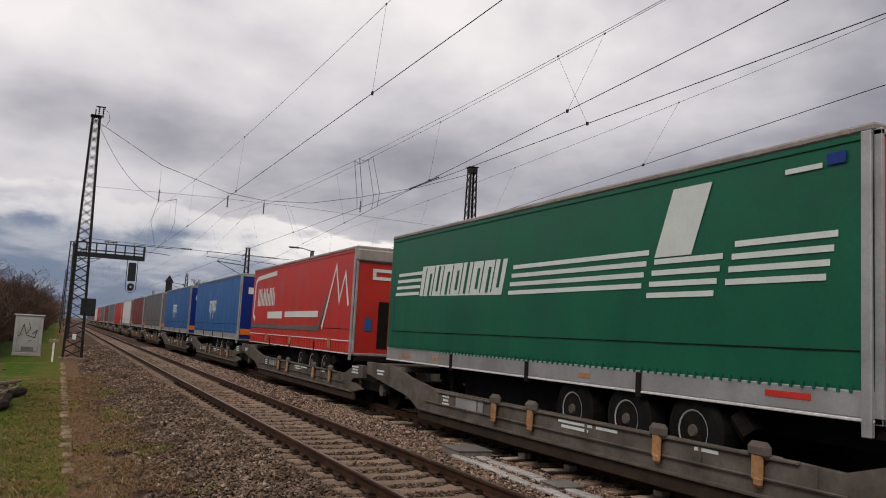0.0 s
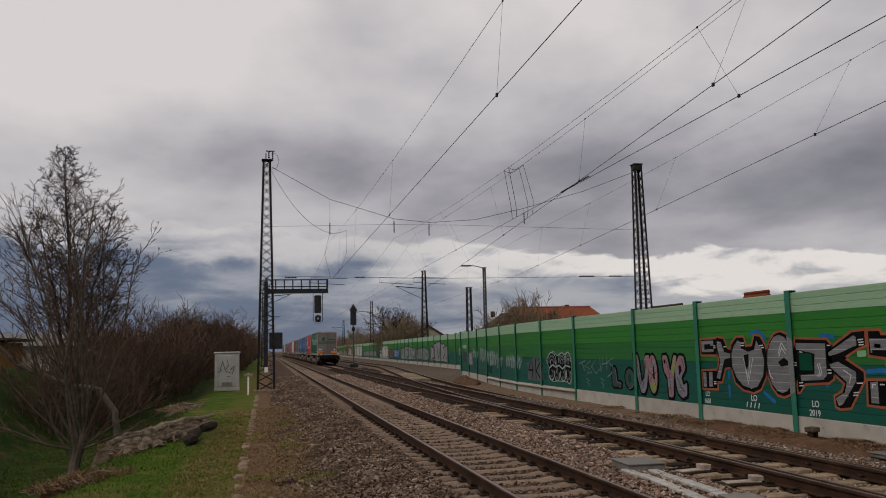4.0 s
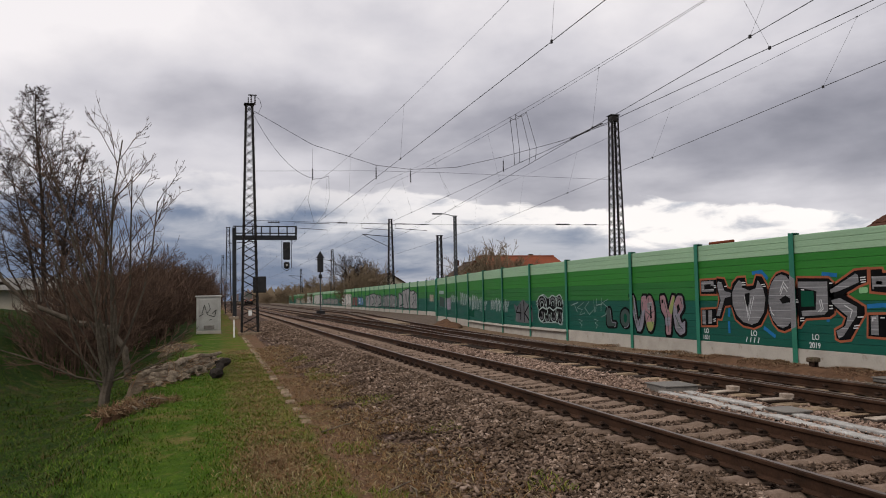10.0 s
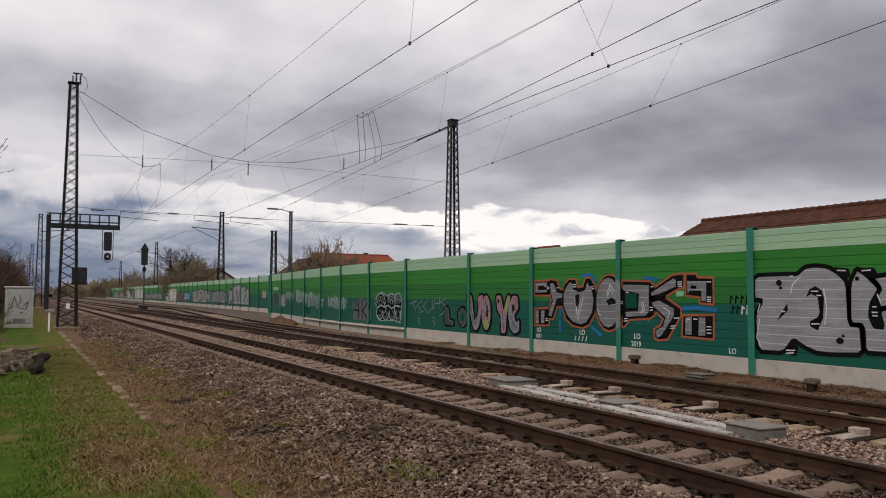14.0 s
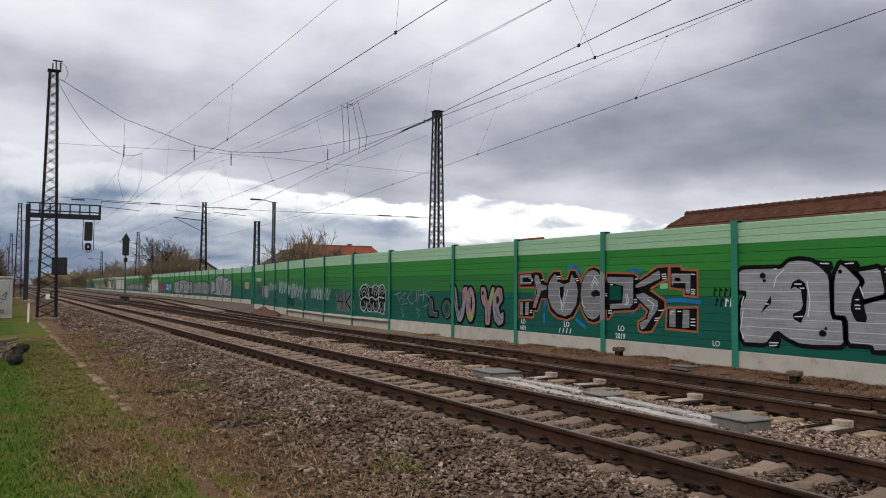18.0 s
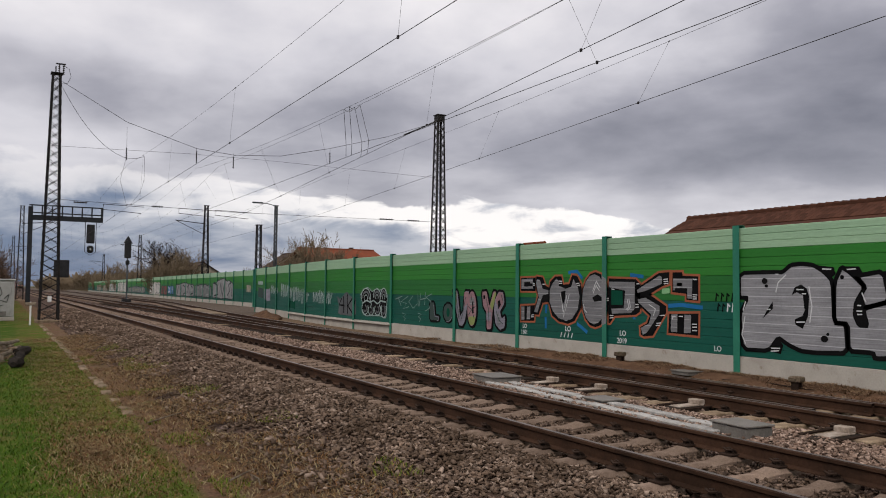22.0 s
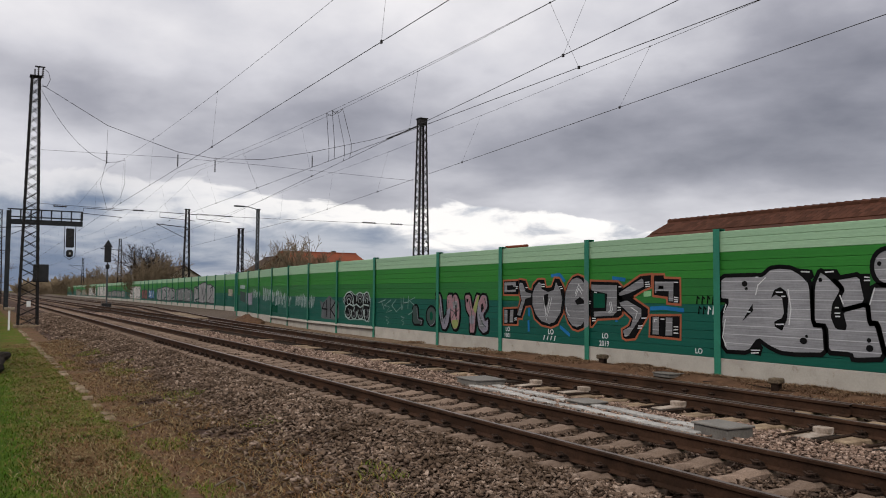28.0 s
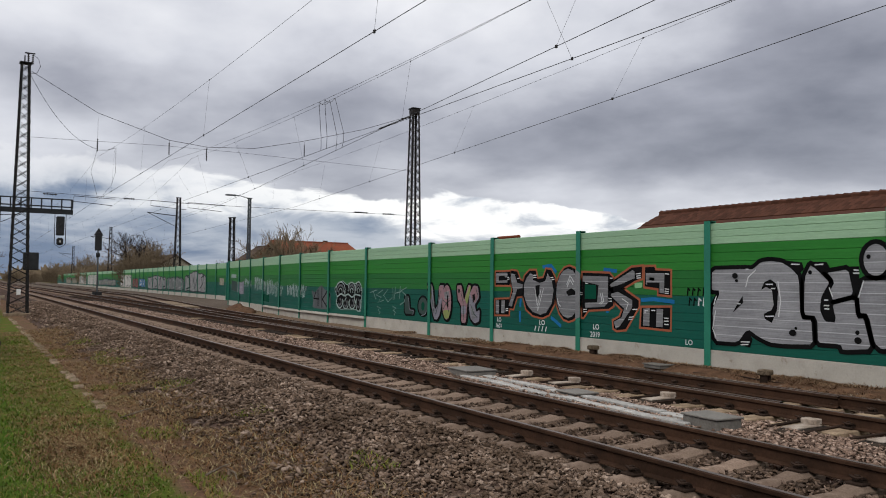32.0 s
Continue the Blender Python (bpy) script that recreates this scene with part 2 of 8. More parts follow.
def ground_mat():
    """Grass verge, trodden earth and gravel by how far from the track it lies, with ragged borders."""
    m = bpy.data.materials.new("verge_ground")
    m.use_nodes = True
    nt = m.node_tree
    N, L = nt.nodes.new, nt.links.new
    bsdf = nt.nodes["Principled BSDF"]
    geo = N("ShaderNodeNewGeometry")
    sep = N("ShaderNodeSeparateXYZ")
    L(geo.outputs["Position"], sep.inputs[0])

    def noise_node(scale, detail=5, rough=0.6):
        n = N("ShaderNodeTexNoise")
        n.inputs["Scale"].default_value, n.inputs["Detail"].default_value, n.inputs["Roughness"].default_value = scale, detail, rough
        L(geo.outputs["Position"], n.inputs["Vector"])
        return n.outputs["Fac"]

    def rng(v, lo, hi, a=0.0, b=1.0):
        n = N("ShaderNodeMapRange")
        n.inputs["From Min"].default_value, n.inputs["From Max"].default_value = lo, hi
        n.inputs["To Min"].default_value, n.inputs["To Max"].default_value = a, b
        L(v, n.inputs["Value"])
        return n.outputs[0]

    def mix(fac, x, y, mode="MIX"):
        n = N("ShaderNodeMix")
        n.data_type, n.blend_type = "RGBA", mode
        for k, v in ((0, fac), (6, x), (7, y)):
            if isinstance(v, (int, float)):
                n.inputs[k].default_value = v
            elif isinstance(v, tuple):
                n.inputs[k].default_value = (*v, 1)
            else:
                L(v, n.inputs[k])
        return n.outputs[2]

    def add(a, b, scale):
        n = N("ShaderNodeMath")
        n.operation = "MULTIPLY_ADD"
        L(b, n.inputs[0])
        n.inputs[1].default_value = scale
        L(a, n.inputs[2])
        return n.outputs[0]

    rag, fine, mid = noise_node(0.9), noise_node(26, 4, 0.7), noise_node(4)
    x = add(sep.outputs[0], rag, 0.6)
    grass = mix(rng(mid, 0.35, 0.65), (0.026, 0.066, 0.004), (0.055, 0.10, 0.007))
    grass = mix(rng(noise_node(0.8, 6, 0.7), 0.50, 0.64), grass, (0.15, 0.11, 0.04))
    earth = mix(rng(mid, 0.3, 0.7), (0.175, 0.098, 0.06), (0.095, 0.057, 0.037))
    gravel = mix(rng(noise_node(11, 4), 0.35, 0.65), (0.115, 0.095, 0.08), (0.06, 0.05, 0.044))
    bank = mix(rng(mid, 0.35, 0.65), (0.009, 0.026, 0.003), (0.018, 0.036, 0.005))
    bank = mix(rng(noise_node(1.3, 6, 0.7), 0.53, 0.66), bank, (0.065, 0.045, 0.022))
    grass = mix(rng(x, -7.4, -6.3), bank, grass)
    dry = mix(rng(noise_node(1.1, 5, 0.65), 0.49, 0.58), (0.075, 0.098, 0.012), (0.15, 0.075, 0.032))
    grass = mix(rng(x, -5.4, -4.6, 0.0, 0.9), grass, dry)
    earth = mix(rng(noise_node(1.7, 5, 0.7), 0.52, 0.64, 0.0, 0.7), earth, (0.085, 0.082, 0.018))
    col = mix(rng(x, -4.1, -3.9), grass, earth)
    col = mix(rng(x, -2.9, -2.4), col, gravel)
    sand = mix(rng(mid, 0.35, 0.65), (0.215, 0.15, 0.10), (0.13, 0.086, 0.056))
    sand = mix(rng(sep.outputs[1], 44, 56, 0.0, 0.75), sand, gravel)
    col = mix(rng(x, 5.8, 6.6), col, sand)
    col = mix(rng(x, 24, 25), col, grass)
    col = mix(rng(noise_node(70, 3, 0.8), 0.56, 0.70, 0.0, 0.35), col, (0.17, 0.135, 0.05))
    col = mix(1.0, col, rng(fine, 0.25, 0.75, 0.55, 1.4), "MULTIPLY")
    L(col, bsdf.inputs["Base Color"])
    bsdf.inputs["Roughness"].default_value = 0.95
    bsdf.inputs["Specular IOR Level"].default_value = 0.06
    bn = N("ShaderNodeBump")
    bn.inputs["Strength"].default_value, bn.inputs["Distance"].default_value = 0.7, 0.03
    L(fine, bn.inputs["Height"])
    L(bn.outputs[0], bsdf.inputs["Normal"])
    return m


M = dict(
    ground=ground_mat(),
    ballast_far=mat("ballast_far", (0.1035, 0.06732, 0.05125), (0.05692, 0.0374, 0.02858), rough=0.95, grain=14, stain=0.7, bump=0.9, depth=0.05, world=True, rand=0, spot=(0.1759, 0.1309, 0.1133), spots=0.02),
    stones=island_mat("ballast_stones", ((0.02801, 0.01948, 0.01345), (0.153, 0.1036, 0.07245), (0.2692, 0.1897, 0.1366), (0.05385, 0.03691, 0.02691), (0.4416, 0.3333, 0.2587), (0.14, 0.0933, 0.06417), (0.2584, 0.1846, 0.1398), (0.07538, 0.05024, 0.03519)), bump=0, dirt=(0.06461, 0.04204, 0.02691)),
    stones_fresh=island_mat("fresh_ballast_stones", ((0.06566, 0.04517, 0.03504), (0.2363, 0.1588, 0.1185), (0.3284, 0.2271, 0.1716), (0.1182, 0.08058, 0.06042), (0.4991, 0.3662, 0.29), (0.197, 0.1269, 0.09305)), bump=0),
    # darker stone colours put the shade of the deep sleeper gaps into the ballast
    stones_shaded=island_mat("shaded_ballast_stones", ((0.02685, 0.01747, 0.01262), (0.1044, 0.06986, 0.04768), (0.1641, 0.1136, 0.08133), (0.04475, 0.03057, 0.02244), (0.2536, 0.182, 0.1375), (0.08951, 0.05821, 0.04207)), bump=0),
    gravel=island_mat("pale_gravel", ((0.23, 0.185, 0.14), (0.14, 0.108, 0.08), (0.33, 0.28, 0.225), (0.10, 0.074, 0.056), (0.20, 0.145, 0.098))),
    bank_grass=island_mat("bank_grass", ((0.014, 0.036, 0.004), (0.026, 0.056, 0.007), (0.042, 0.07, 0.01), (0.085, 0.062, 0.028), (0.06, 0.038, 0.022)), bump=0),
    mound=mat("earth_mound", (0.17, 0.13, 0.09), (0.075, 0.055, 0.038), rough=0.95, grain=26, stain=5, bump=1.0, depth=0.04, spot=(0.04, 0.06, 0.012), spots=0.04),
    foot_earth=mat("loose_brown_earth", (0.1573, 0.08968, 0.054), (0.08925, 0.05016, 0.03024), rough=0.95, grain=24, stain=4, bump=1.0, depth=0.03),
    weed=island_mat("dead_weeds", ((0.15, 0.08, 0.045), (0.24, 0.145, 0.08), (0.06, 0.036, 0.023), (0.36, 0.25, 0.15), (0.11, 0.06, 0.034)), bump=0),
    rail=mat("rusty_rail", (0.0756, 0.0405, 0.02565), (0.0351, 0.02025, 0.0135), rough=0.75, metal=0.25, grain=30, stain=2, rand=0.05),
    railtop=mat("worn_rail_head", (0.19, 0.145, 0.125), (0.11, 0.08, 0.067), rough=0.42, metal=0.6, grain=60, stain=1.2, bump=0.05),
    sleeper=mat("old_concrete_sleeper", (0.257, 0.1877, 0.1417), (0.1542, 0.1073, 0.07934), rough=0.9, grain=45, stain=5, bump=0.4, rand=0.2),
    timber=mat("turnout_timber", (0.05, 0.036, 0.026), (0.022, 0.017, 0.014), rough=0.9, grain=30, stain=4, bump=0.5, rand=0.25),
    pale_timber=mat("pale_new_timber", (0.36, 0.27, 0.18), (0.20, 0.14, 0.09), rough=0.85, grain=30, stain=5, bump=0.3, rand=0.2),
    cream=mat("pale_cream_steel", (0.47, 0.40, 0.335), (0.25, 0.195, 0.15), rough=0.75, grain=30, stain=6, bump=0.2, rand=0.12),
    iron=mat("dark_iron", (0.027, 0.018, 0.0135), (0.045, 0.0285, 0.021), rough=0.85, metal=0.1, grain=50, stain=8),
    grey_box=mat("grey_paint_box", (0.19, 0.1755, 0.1548), (0.133, 0.1215, 0.1075), rough=0.6, grain=30, stain=4, bump=0.05),
    trough=mat("pale_duct_cover", (0.4455, 0.432, 0.405), (0.297, 0.2835, 0.2633), rough=0.85, grain=50, stain=5, bump=0.2, rand=0.15),
    slab=mat("cable_trough_slab", (0.275, 0.2074, 0.144), (0.1562, 0.1122, 0.0744), rough=0.9, grain=40, stain=5, bump=0.3, rand=0.25, spot=(0.0875, 0.0976, 0.036), spots=0.03),
    concrete=mat("barrier_plinth_concrete", (0.46, 0.43, 0.375), (0.37, 0.34, 0.295), deep=0.35, rough=0.9, grain=30, stain=1.4, bump=0.2, rand=0.05, spot=(0.30, 0.26, 0.21), spots=0.0),
    post=mat("green_steel_post", (0.026, 0.19, 0.12), (0.02, 0.15, 0.098), deep=0.35, rough=0.5, grain=20, stain=1.5, bump=0.04, rand=0.06),
    panel_light=mat("pale_green_panel", (0.32, 0.49, 0.31), (0.27, 0.43, 0.275), deep=0.35, rough=0.6, grain=25, stain=0.8, streak=0.10, bump=0.04, rand=0.04),
    panel_mid=mat("grass_green_panel", (0.028, 0.205, 0.026), (0.022, 0.17, 0.023), deep=0.35, rough=0.6, grain=25, stain=0.8, streak=0.10, bump=0.04, rand=0.05),
    panel_low=mat("deep_green_panel", (0.019, 0.152, 0.027), (0.015, 0.127, 0.026), deep=0.35, rough=0.6, grain=25, stain=0.8, streak=0.10, bump=0.04, rand=0.05),
    panel_teal=mat("teal_green_panel", (0.003, 0.092, 0.063), (0.003, 0.072, 0.051), deep=0.35, rough=0.6, grain=25, stain=0.8, streak=0.10, bump=0.04, rand=0.06),
    lattice=mat("weathered_lattice_steel", (0.013, 0.0125, 0.013), (0.024, 0.020, 0.018), rough=0.65, metal=0.3, grain=20, stain=2),
    galv=mat("galvanised_grey_steel", (0.105, 0.115, 0.12), (0.07, 0.077, 0.08), rough=0.55, metal=0.5, grain=20, stain=2),
    gantry=mat("dark_gantry_steel", (0.03, 0.033, 0.036), (0.018, 0.02, 0.022), rough=0.6, metal=0.3, grain=20, stain=2),
    wire=mat("wire_copper_dark", (0.03, 0.03, 0.032), (0.045, 0.04, 0.038), rough=0.6, metal=0.5, rand=0, bump=0),
    insulator=mat("brown_insulator", (0.03, 0.02, 0.018), (0.02, 0.018, 0.018), rough=0.3, bump=0),
    black=mat("signal_black", (0.012, 0.012, 0.013), (0.02, 0.02, 0.02), rough=0.6),
    white=mat("white_paint", (0.75, 0.75, 0.73), (0.62, 0.62, 0.6), deep=0.35, rough=0.6, bump=0.03),
    red=mat("red_paint", (0.55, 0.03, 0.02), (0.42, 0.02, 0.015), rough=0.5, bump=0.03),
    cabinet=mat("pale_grey_cabinet", (0.42, 0.42, 0.39), (0.34, 0.335, 0.31), deep=0.35, rough=0.7, grain=25, stain=1.5, bump=0.05, spot=(0.20, 0.18, 0.15), spots=-0.03),
    bark=mat("grey_brown_bark", (0.065, 0.05, 0.04), (0.034, 0.027, 0.022), rough=0.95, grain=30, stain=4, bump=0.5),
    pale_bark=mat("pale_green_bark", (0.13, 0.11, 0.085), (0.07, 0.056, 0.042), rough=0.9, grain=25, stain=4, bump=0.4),
    twig=mat("dark_twigs", (0.065, 0.049, 0.041), (0.036, 0.027, 0.023), rough=0.95, rand=0.25, bump=0),
    shrub=mat("reddish_brown_twigs", (0.105, 0.068, 0.049), (0.058, 0.038, 0.028), rough=0.95, rand=0.3, bump=0),
    far_shrub=mat("far_tan_twigs", (0.24, 0.185, 0.12), (0.16, 0.12, 0.08), rough=0.95, rand=0.2, bump=0),
    grass_dry=island_mat("yellowing_grass_blades", ((0.125, 0.155, 0.02), (0.175, 0.175, 0.034), (0.09, 0.135, 0.014), (0.065, 0.11, 0.011), (0.30, 0.205, 0.09), (0.20, 0.10, 0.046)), rough=0.8, bump=0),
    grass=island_mat("grass_blades", ((0.0306, 0.08112, 0.0072), (0.0612, 0.1248, 0.0117), (0.099, 0.1612, 0.018), (0.0414, 0.0988, 0.0081), (0.171, 0.1716, 0.045), (0.0234, 0.0624, 0.0054)), rough=0.8, bump=0),
    straw=island_mat("dry_stalks", ((0.228, 0.1378, 0.0627), (0.1425, 0.07208, 0.0323), (0.342, 0.2756, 0.152), (0.0855, 0.04664, 0.02375), (0.1995, 0.1007, 0.04275)), bump=0),
    dead=mat("dead_wood", (0.25, 0.205, 0.15), (0.12, 0.092, 0.065), rough=0.95, grain=30, stain=6, bump=0.5, rand=0.3),
    char=mat("charred_stump", (0.02, 0.018, 0.016), (0.04, 0.032, 0.026), rough=0.95, grain=30, stain=6, bump=0.6),
    tile=mat("red_brown_roof_tile", (0.085, 0.036, 0.022), (0.048, 0.022, 0.015), rough=0.8, grain=30, stain=1.5, bump=0.3, rand=0.25),
    tile_orange=mat("orange_roof_tile", (0.22, 0.062, 0.03), (0.16, 0.046, 0.024), rough=0.8, grain=12, stain=0.8, bump=0.3, rand=0.1),
    tile_dark=mat("dark_roof_tile", (0.075, 0.05, 0.042), (0.05, 0.035, 0.03), rough=0.8, grain=12, stain=0.8, bump=0.3),
    render_wall=mat("cream_render_wall", (0.50, 0.45, 0.36), (0.42, 0.37, 0.29), rough=0.9, grain=20, stain=0.8),
    ochre=mat("ochre_board_wall", (0.2808, 0.159, 0.0462), (0.193, 0.1004, 0.0336), rough=0.85, grain=20, stain=1.0, rand=0.15),
    sheet=mat("pale_sheet_roof", (0.434, 0.4148, 0.3828), (0.315, 0.2992, 0.2772), rough=0.5, grain=8, stain=0.5),
    glass=mat("dark_window_glass", (0.03, 0.035, 0.04), (0.05, 0.055, 0.06), rough=0.1, bump=0),
)


# ---- geometry helpers ----
class Geo:
    """Collects the points and faces of one mesh."""

    def __init__(self):
        self.v, self.f = [], []

    def add(self, verts, faces):
        n = len(self.v)
        self.v.extend(tuple(p) for p in verts)
        self.f.extend(tuple(i + n for i in face) for face in faces)
        return self

    def box(self, c, s, bevel=0.0, m=None):
        """A box round c with sizes s; with chamfered edges where bevel is given; m turns or moves it first."""
        hx, hy, hz = (0.5 * v for v in s)
        c = Vector(c)
        place = (lambda p: (m @ Vector(p)) + c) if m else (lambda p: Vector(p) + c)
        if not bevel:
            pts = [(sx * hx, sy * hy, sz * hz) for sx in (-1, 1) for sy in (-1, 1) for sz in (-1, 1)]
            return self.add([place(p) for p in pts], [(0, 1, 3, 2), (4, 6, 7, 5), (0, 4, 5, 1), (2, 3, 7, 6), (0, 2, 6, 4), (1, 5, 7, 3)])
        b = min(bevel, hx * 0.9, hy * 0.9, hz * 0.9)
        pts, idx = [], {}
        for sx in (-1, 1):
            for sy in (-1, 1):
                for sz in (-1, 1):
                    for k, p in enumerate(((hx, hy - b, hz - b), (hx - b, hy, hz - b), (hx - b, hy - b, hz))):
                        idx[sx, sy, sz, k] = len(pts)
                        pts.append((sx * p[0], sy * p[1], sz * p[2]))
        faces = []
        for a in range(3):
            o = [i for i in range(3) if i != a]
            for s_ in (-1, 1):
                ring = []
                for u, w in ((-1, -1), (1, -1), (1, 1), (-1, 1)):
                    key = [0, 0, 0]
                    key[a], key[o[0]], key[o[1]] = s_, u, w
                    ring.append(idx[(*key, a)])
                faces.append(tuple(ring if (s_ > 0) == (a != 1) else ring[::-1]))
            for u in (-1, 1):
                for w in (-1, 1):
                    k0, k1 = [0, 0, 0], [0, 0, 0]
                    k0[o[0]], k0[o[1]], k1[o[0]], k1[o[1]] = u, w, u, w
                    k0[a], k1[a] = -1, 1
                    faces.append((idx[(*k0, o[0])], idx[(*k1, o[0])], idx[(*k1, o[1])], idx[(*k0, o[1])]))
        for sx in (-1, 1):
            for sy in (-1, 1):
                for sz in (-1, 1):
                    faces.append(tuple(idx[sx, sy, sz, k] for k in range(3)))
        return self.add([place(p) for p in pts], faces)

    def tube(self, pts, r, n=6, cap=True):
        """A tube along pts with radius r, or one radius for each point."""
        pts = [Vector(p) for p in pts]
        rs = r if isinstance(r, (list, tuple)) else [r] * len(pts)
        base = len(self.v)
        side = None
        for i, p in enumerate(pts):
            d = (pts[min(i + 1, len(pts) - 1)] - pts[max(i - 1, 0)]).normalized()
            if side is None:
                side = d.orthogonal().normalized()
            side = (side - d * side.dot(d)).normalized()
            up = d.cross(side)
            for k in range(n):
                a = 2 * math.pi * k / n
                self.v.append(tuple(p + rs[i] * (math.cos(a) * side + math.sin(a) * up)))
        for i in range(len(pts) - 1):
            for k in range(n):
                a, b = base + i * n + k, base + i * n + (k + 1) % n
                self.f.append((a, b, b + n, a + n))
        if cap:
            self.f.append(tuple(base + k for k in range(n))[::-1])
            self.f.append(tuple(base + (len(pts) - 1) * n + k for k in range(n)))
        return self

    def prism(self, outline, a, b, m=None):
        """A closed outline of (u, w) pulled from a to b along y: points are (u, y, w)."""
        n = len(outline)
        pts = [Vector((u, y, w)) for y in (a, b) for u, w in outline]
        if m:
            pts = [m @ p for p in pts]
        faces = [(i, (i + 1) % n, n + (i + 1) % n, n + i) for i in range(n)]
        return self.add(pts, faces + [tuple(range(n))[::-1], tuple(range(n, 2 * n))])

    def strip(self, line, width, depth, at=(0, 0, 0)):
        """A flat brush stroke along (y, z) points in the plane x = 0."""
        return self.ribbon(line, width, depth, at)

    def ribbon(self, line, width, depth, at=(0, 0, 0)):
        """An unbroken brush stroke along (y, z) points, with mitred bends; closed where its ends meet."""
        pts = [Vector(p) for p in line]
        closed = len(pts) > 3 and (pts[0] - pts[-1]).length < 1e-6
        if closed:
            pts = pts[:-1]
        n, at = len(pts), Vector(at)
        sides = []
        for i, p in enumerate(pts):
            d0 = p - pts[i - 1] if i or closed else pts[1] - p
            d1 = pts[(i + 1) % n] - p if i < n - 1 or closed else d0
            d0, d1 = d0.normalized(), d1.normalized()
            t = d0 + d1
            t = t.normalized() if t.length > 0.2 else d1
            m = Vector((-t.y, t.x))
            k = min(1.6, 1 / max(0.4, m.dot(Vector((-d1.y, d1.x)))))
            sides.append((p + m * width / 2 * k, p - m * width / 2 * k))
        base = len(self.v)
        for a, b in sides:
            for x in (0.0, -depth):
                self.v.extend(((at.x + x, at.y + a.x, at.z + a.y), (at.x + x, at.y + b.x, at.z + b.y)))
        for i in range(n if closed else n - 1):
            a, b = base + 4 * i, base + 4 * ((i + 1) % n)
            self.f.extend(((a + 2, a + 3, b + 3, b + 2), (a, b, b + 1, a + 1), (a, a + 2, b + 2, b), (a + 1, b + 1, b + 3, a + 3)))
        return self

    def face(self, pts, depth, at=(0, 0, 0)):
        """A flat patch, turned towards -x, with a small thickness."""
        n, at = len(pts), Vector(at)
        vs = [Vector(p) + at for p in pts] + [Vector(p) + at + Vector((-depth, 0, 0)) for p in pts]
        return self.add(vs, [tuple(range(n)), tuple(range(n, 2 * n))[::-1]] + [(i, n + i, n + (i + 1) % n, (i + 1) % n) for i in range(n)])

    def mesh(self, name, material, smooth=False):
        me = bpy.data.meshes.new(name)
        me.from_pydata(self.v, [], self.f)
        me.materials.append(material)
        if smooth:
            me.polygons.foreach_set("use_smooth", [True] * len(me.polygons))
        me.update()
        return me


def fixed_normals(me):
    bm = bmesh.new()
    bm.from_mesh(me)
    bmesh.ops.recalc_face_normals(bm, faces=bm.faces)
    bm.to_mesh(me)
    bm.free()
    return me


def thing(name, label, category, m=None, group="", kind="", data=None):
    ob = tagged(new(name, data), label, category, group, kind)
    if m:
        ob.matrix_basis = m
    return ob


def part(name, geo, material, parent, label="", smooth=False, m=None):
    """Links one mesh under a thing or a part; geo may be a Geo or a mesh."""
    me = geo if isinstance(geo, bpy.types.Mesh) else fixed_normals(geo.mesh(name, material, smooth))
    ob = new(name, me)
    ob.parent = parent
    if m:
        ob.matrix_basis = m
    return tagged(ob, label)


def turn_x(a):
    return Matrix.Rotation(radians(a), 3, "X")


def turn_y(a):
    return Matrix.Rotation(radians(a), 3, "Y")


def turn_z(a):
    return Matrix.Rotation(radians(a), 3, "Z")


# ---- ground and track bed ----
def lerp_table(x, table):
    for (a, za), (b, zb) in zip(table, table[1:]):
        if x <= b:
            t = max(0.0, (x - a) / (b - a))
            return za + (zb - za) * t * t * (3 - 2 * t)
    return table[-1][1]


DITCH = ((-400, 0.6), (-60, 1.0), (-15.5, 1.35), (-10.8, -1.35), (-9.4, -1.3), (-6.7, -0.52), (-3.6, -0.46), (5.8, -0.34), (7.2, -0.215), (9.8, -0.12), (400, 0.0))
FLAT = ((-400, 0.6), (-60, 0.7), (-12, 0.1), (-6.5, -0.42), (5.8, -0.34), (7.2, -0.215), (9.8, -0.12), (400, 0.0))


def ground_z(x, y):
    k = min(1.0, max(0.0, (y - 44) / 22))
    z = lerp_table(x, DITCH) * (1 - k) + lerp_table(x, FLAT) * k
    rough = 0.10 if x < -6 else 0.025
    if -60 < x < 12 and y < 120:
        z += rough * (noise.noise((x * 0.7, y * 0.5, 0)) + 0.5 * noise.noise((x * 1.9, y * 1.7, 3)))
    return z


def build_ground():
    xs = [-2600, -900, -400, -160, -90, -60, -45, -34, -27, -22] + [-19 + 0.5 * i for i in range(64)] + [14, 18, 26, 40, 70, 130, 400, 900, 2600]
    ys = [-900, -300, -100, -40, -20, -10, -4] + [i * 0.6 for i in range(84)] + [52 + 2 * i for i in range(30)] + [120, 150, 200, 300, 500, 900, 1600, 3400]
    g = Geo()
    nx = len(xs)
    g.v = [(x, y, ground_z(x, y)) for y in ys for x in xs]
    g.f = [(j * nx + i, j * nx + i + 1, (j + 1) * nx + i + 1, (j + 1) * nx + i) for j in range(len(ys) - 1) for i in range(nx - 1)]
    thing("ground", "grassy verge with a ditch, trodden earth and gravel", "ground", kind="structure", data=g.mesh("ground", M["ground"], True))


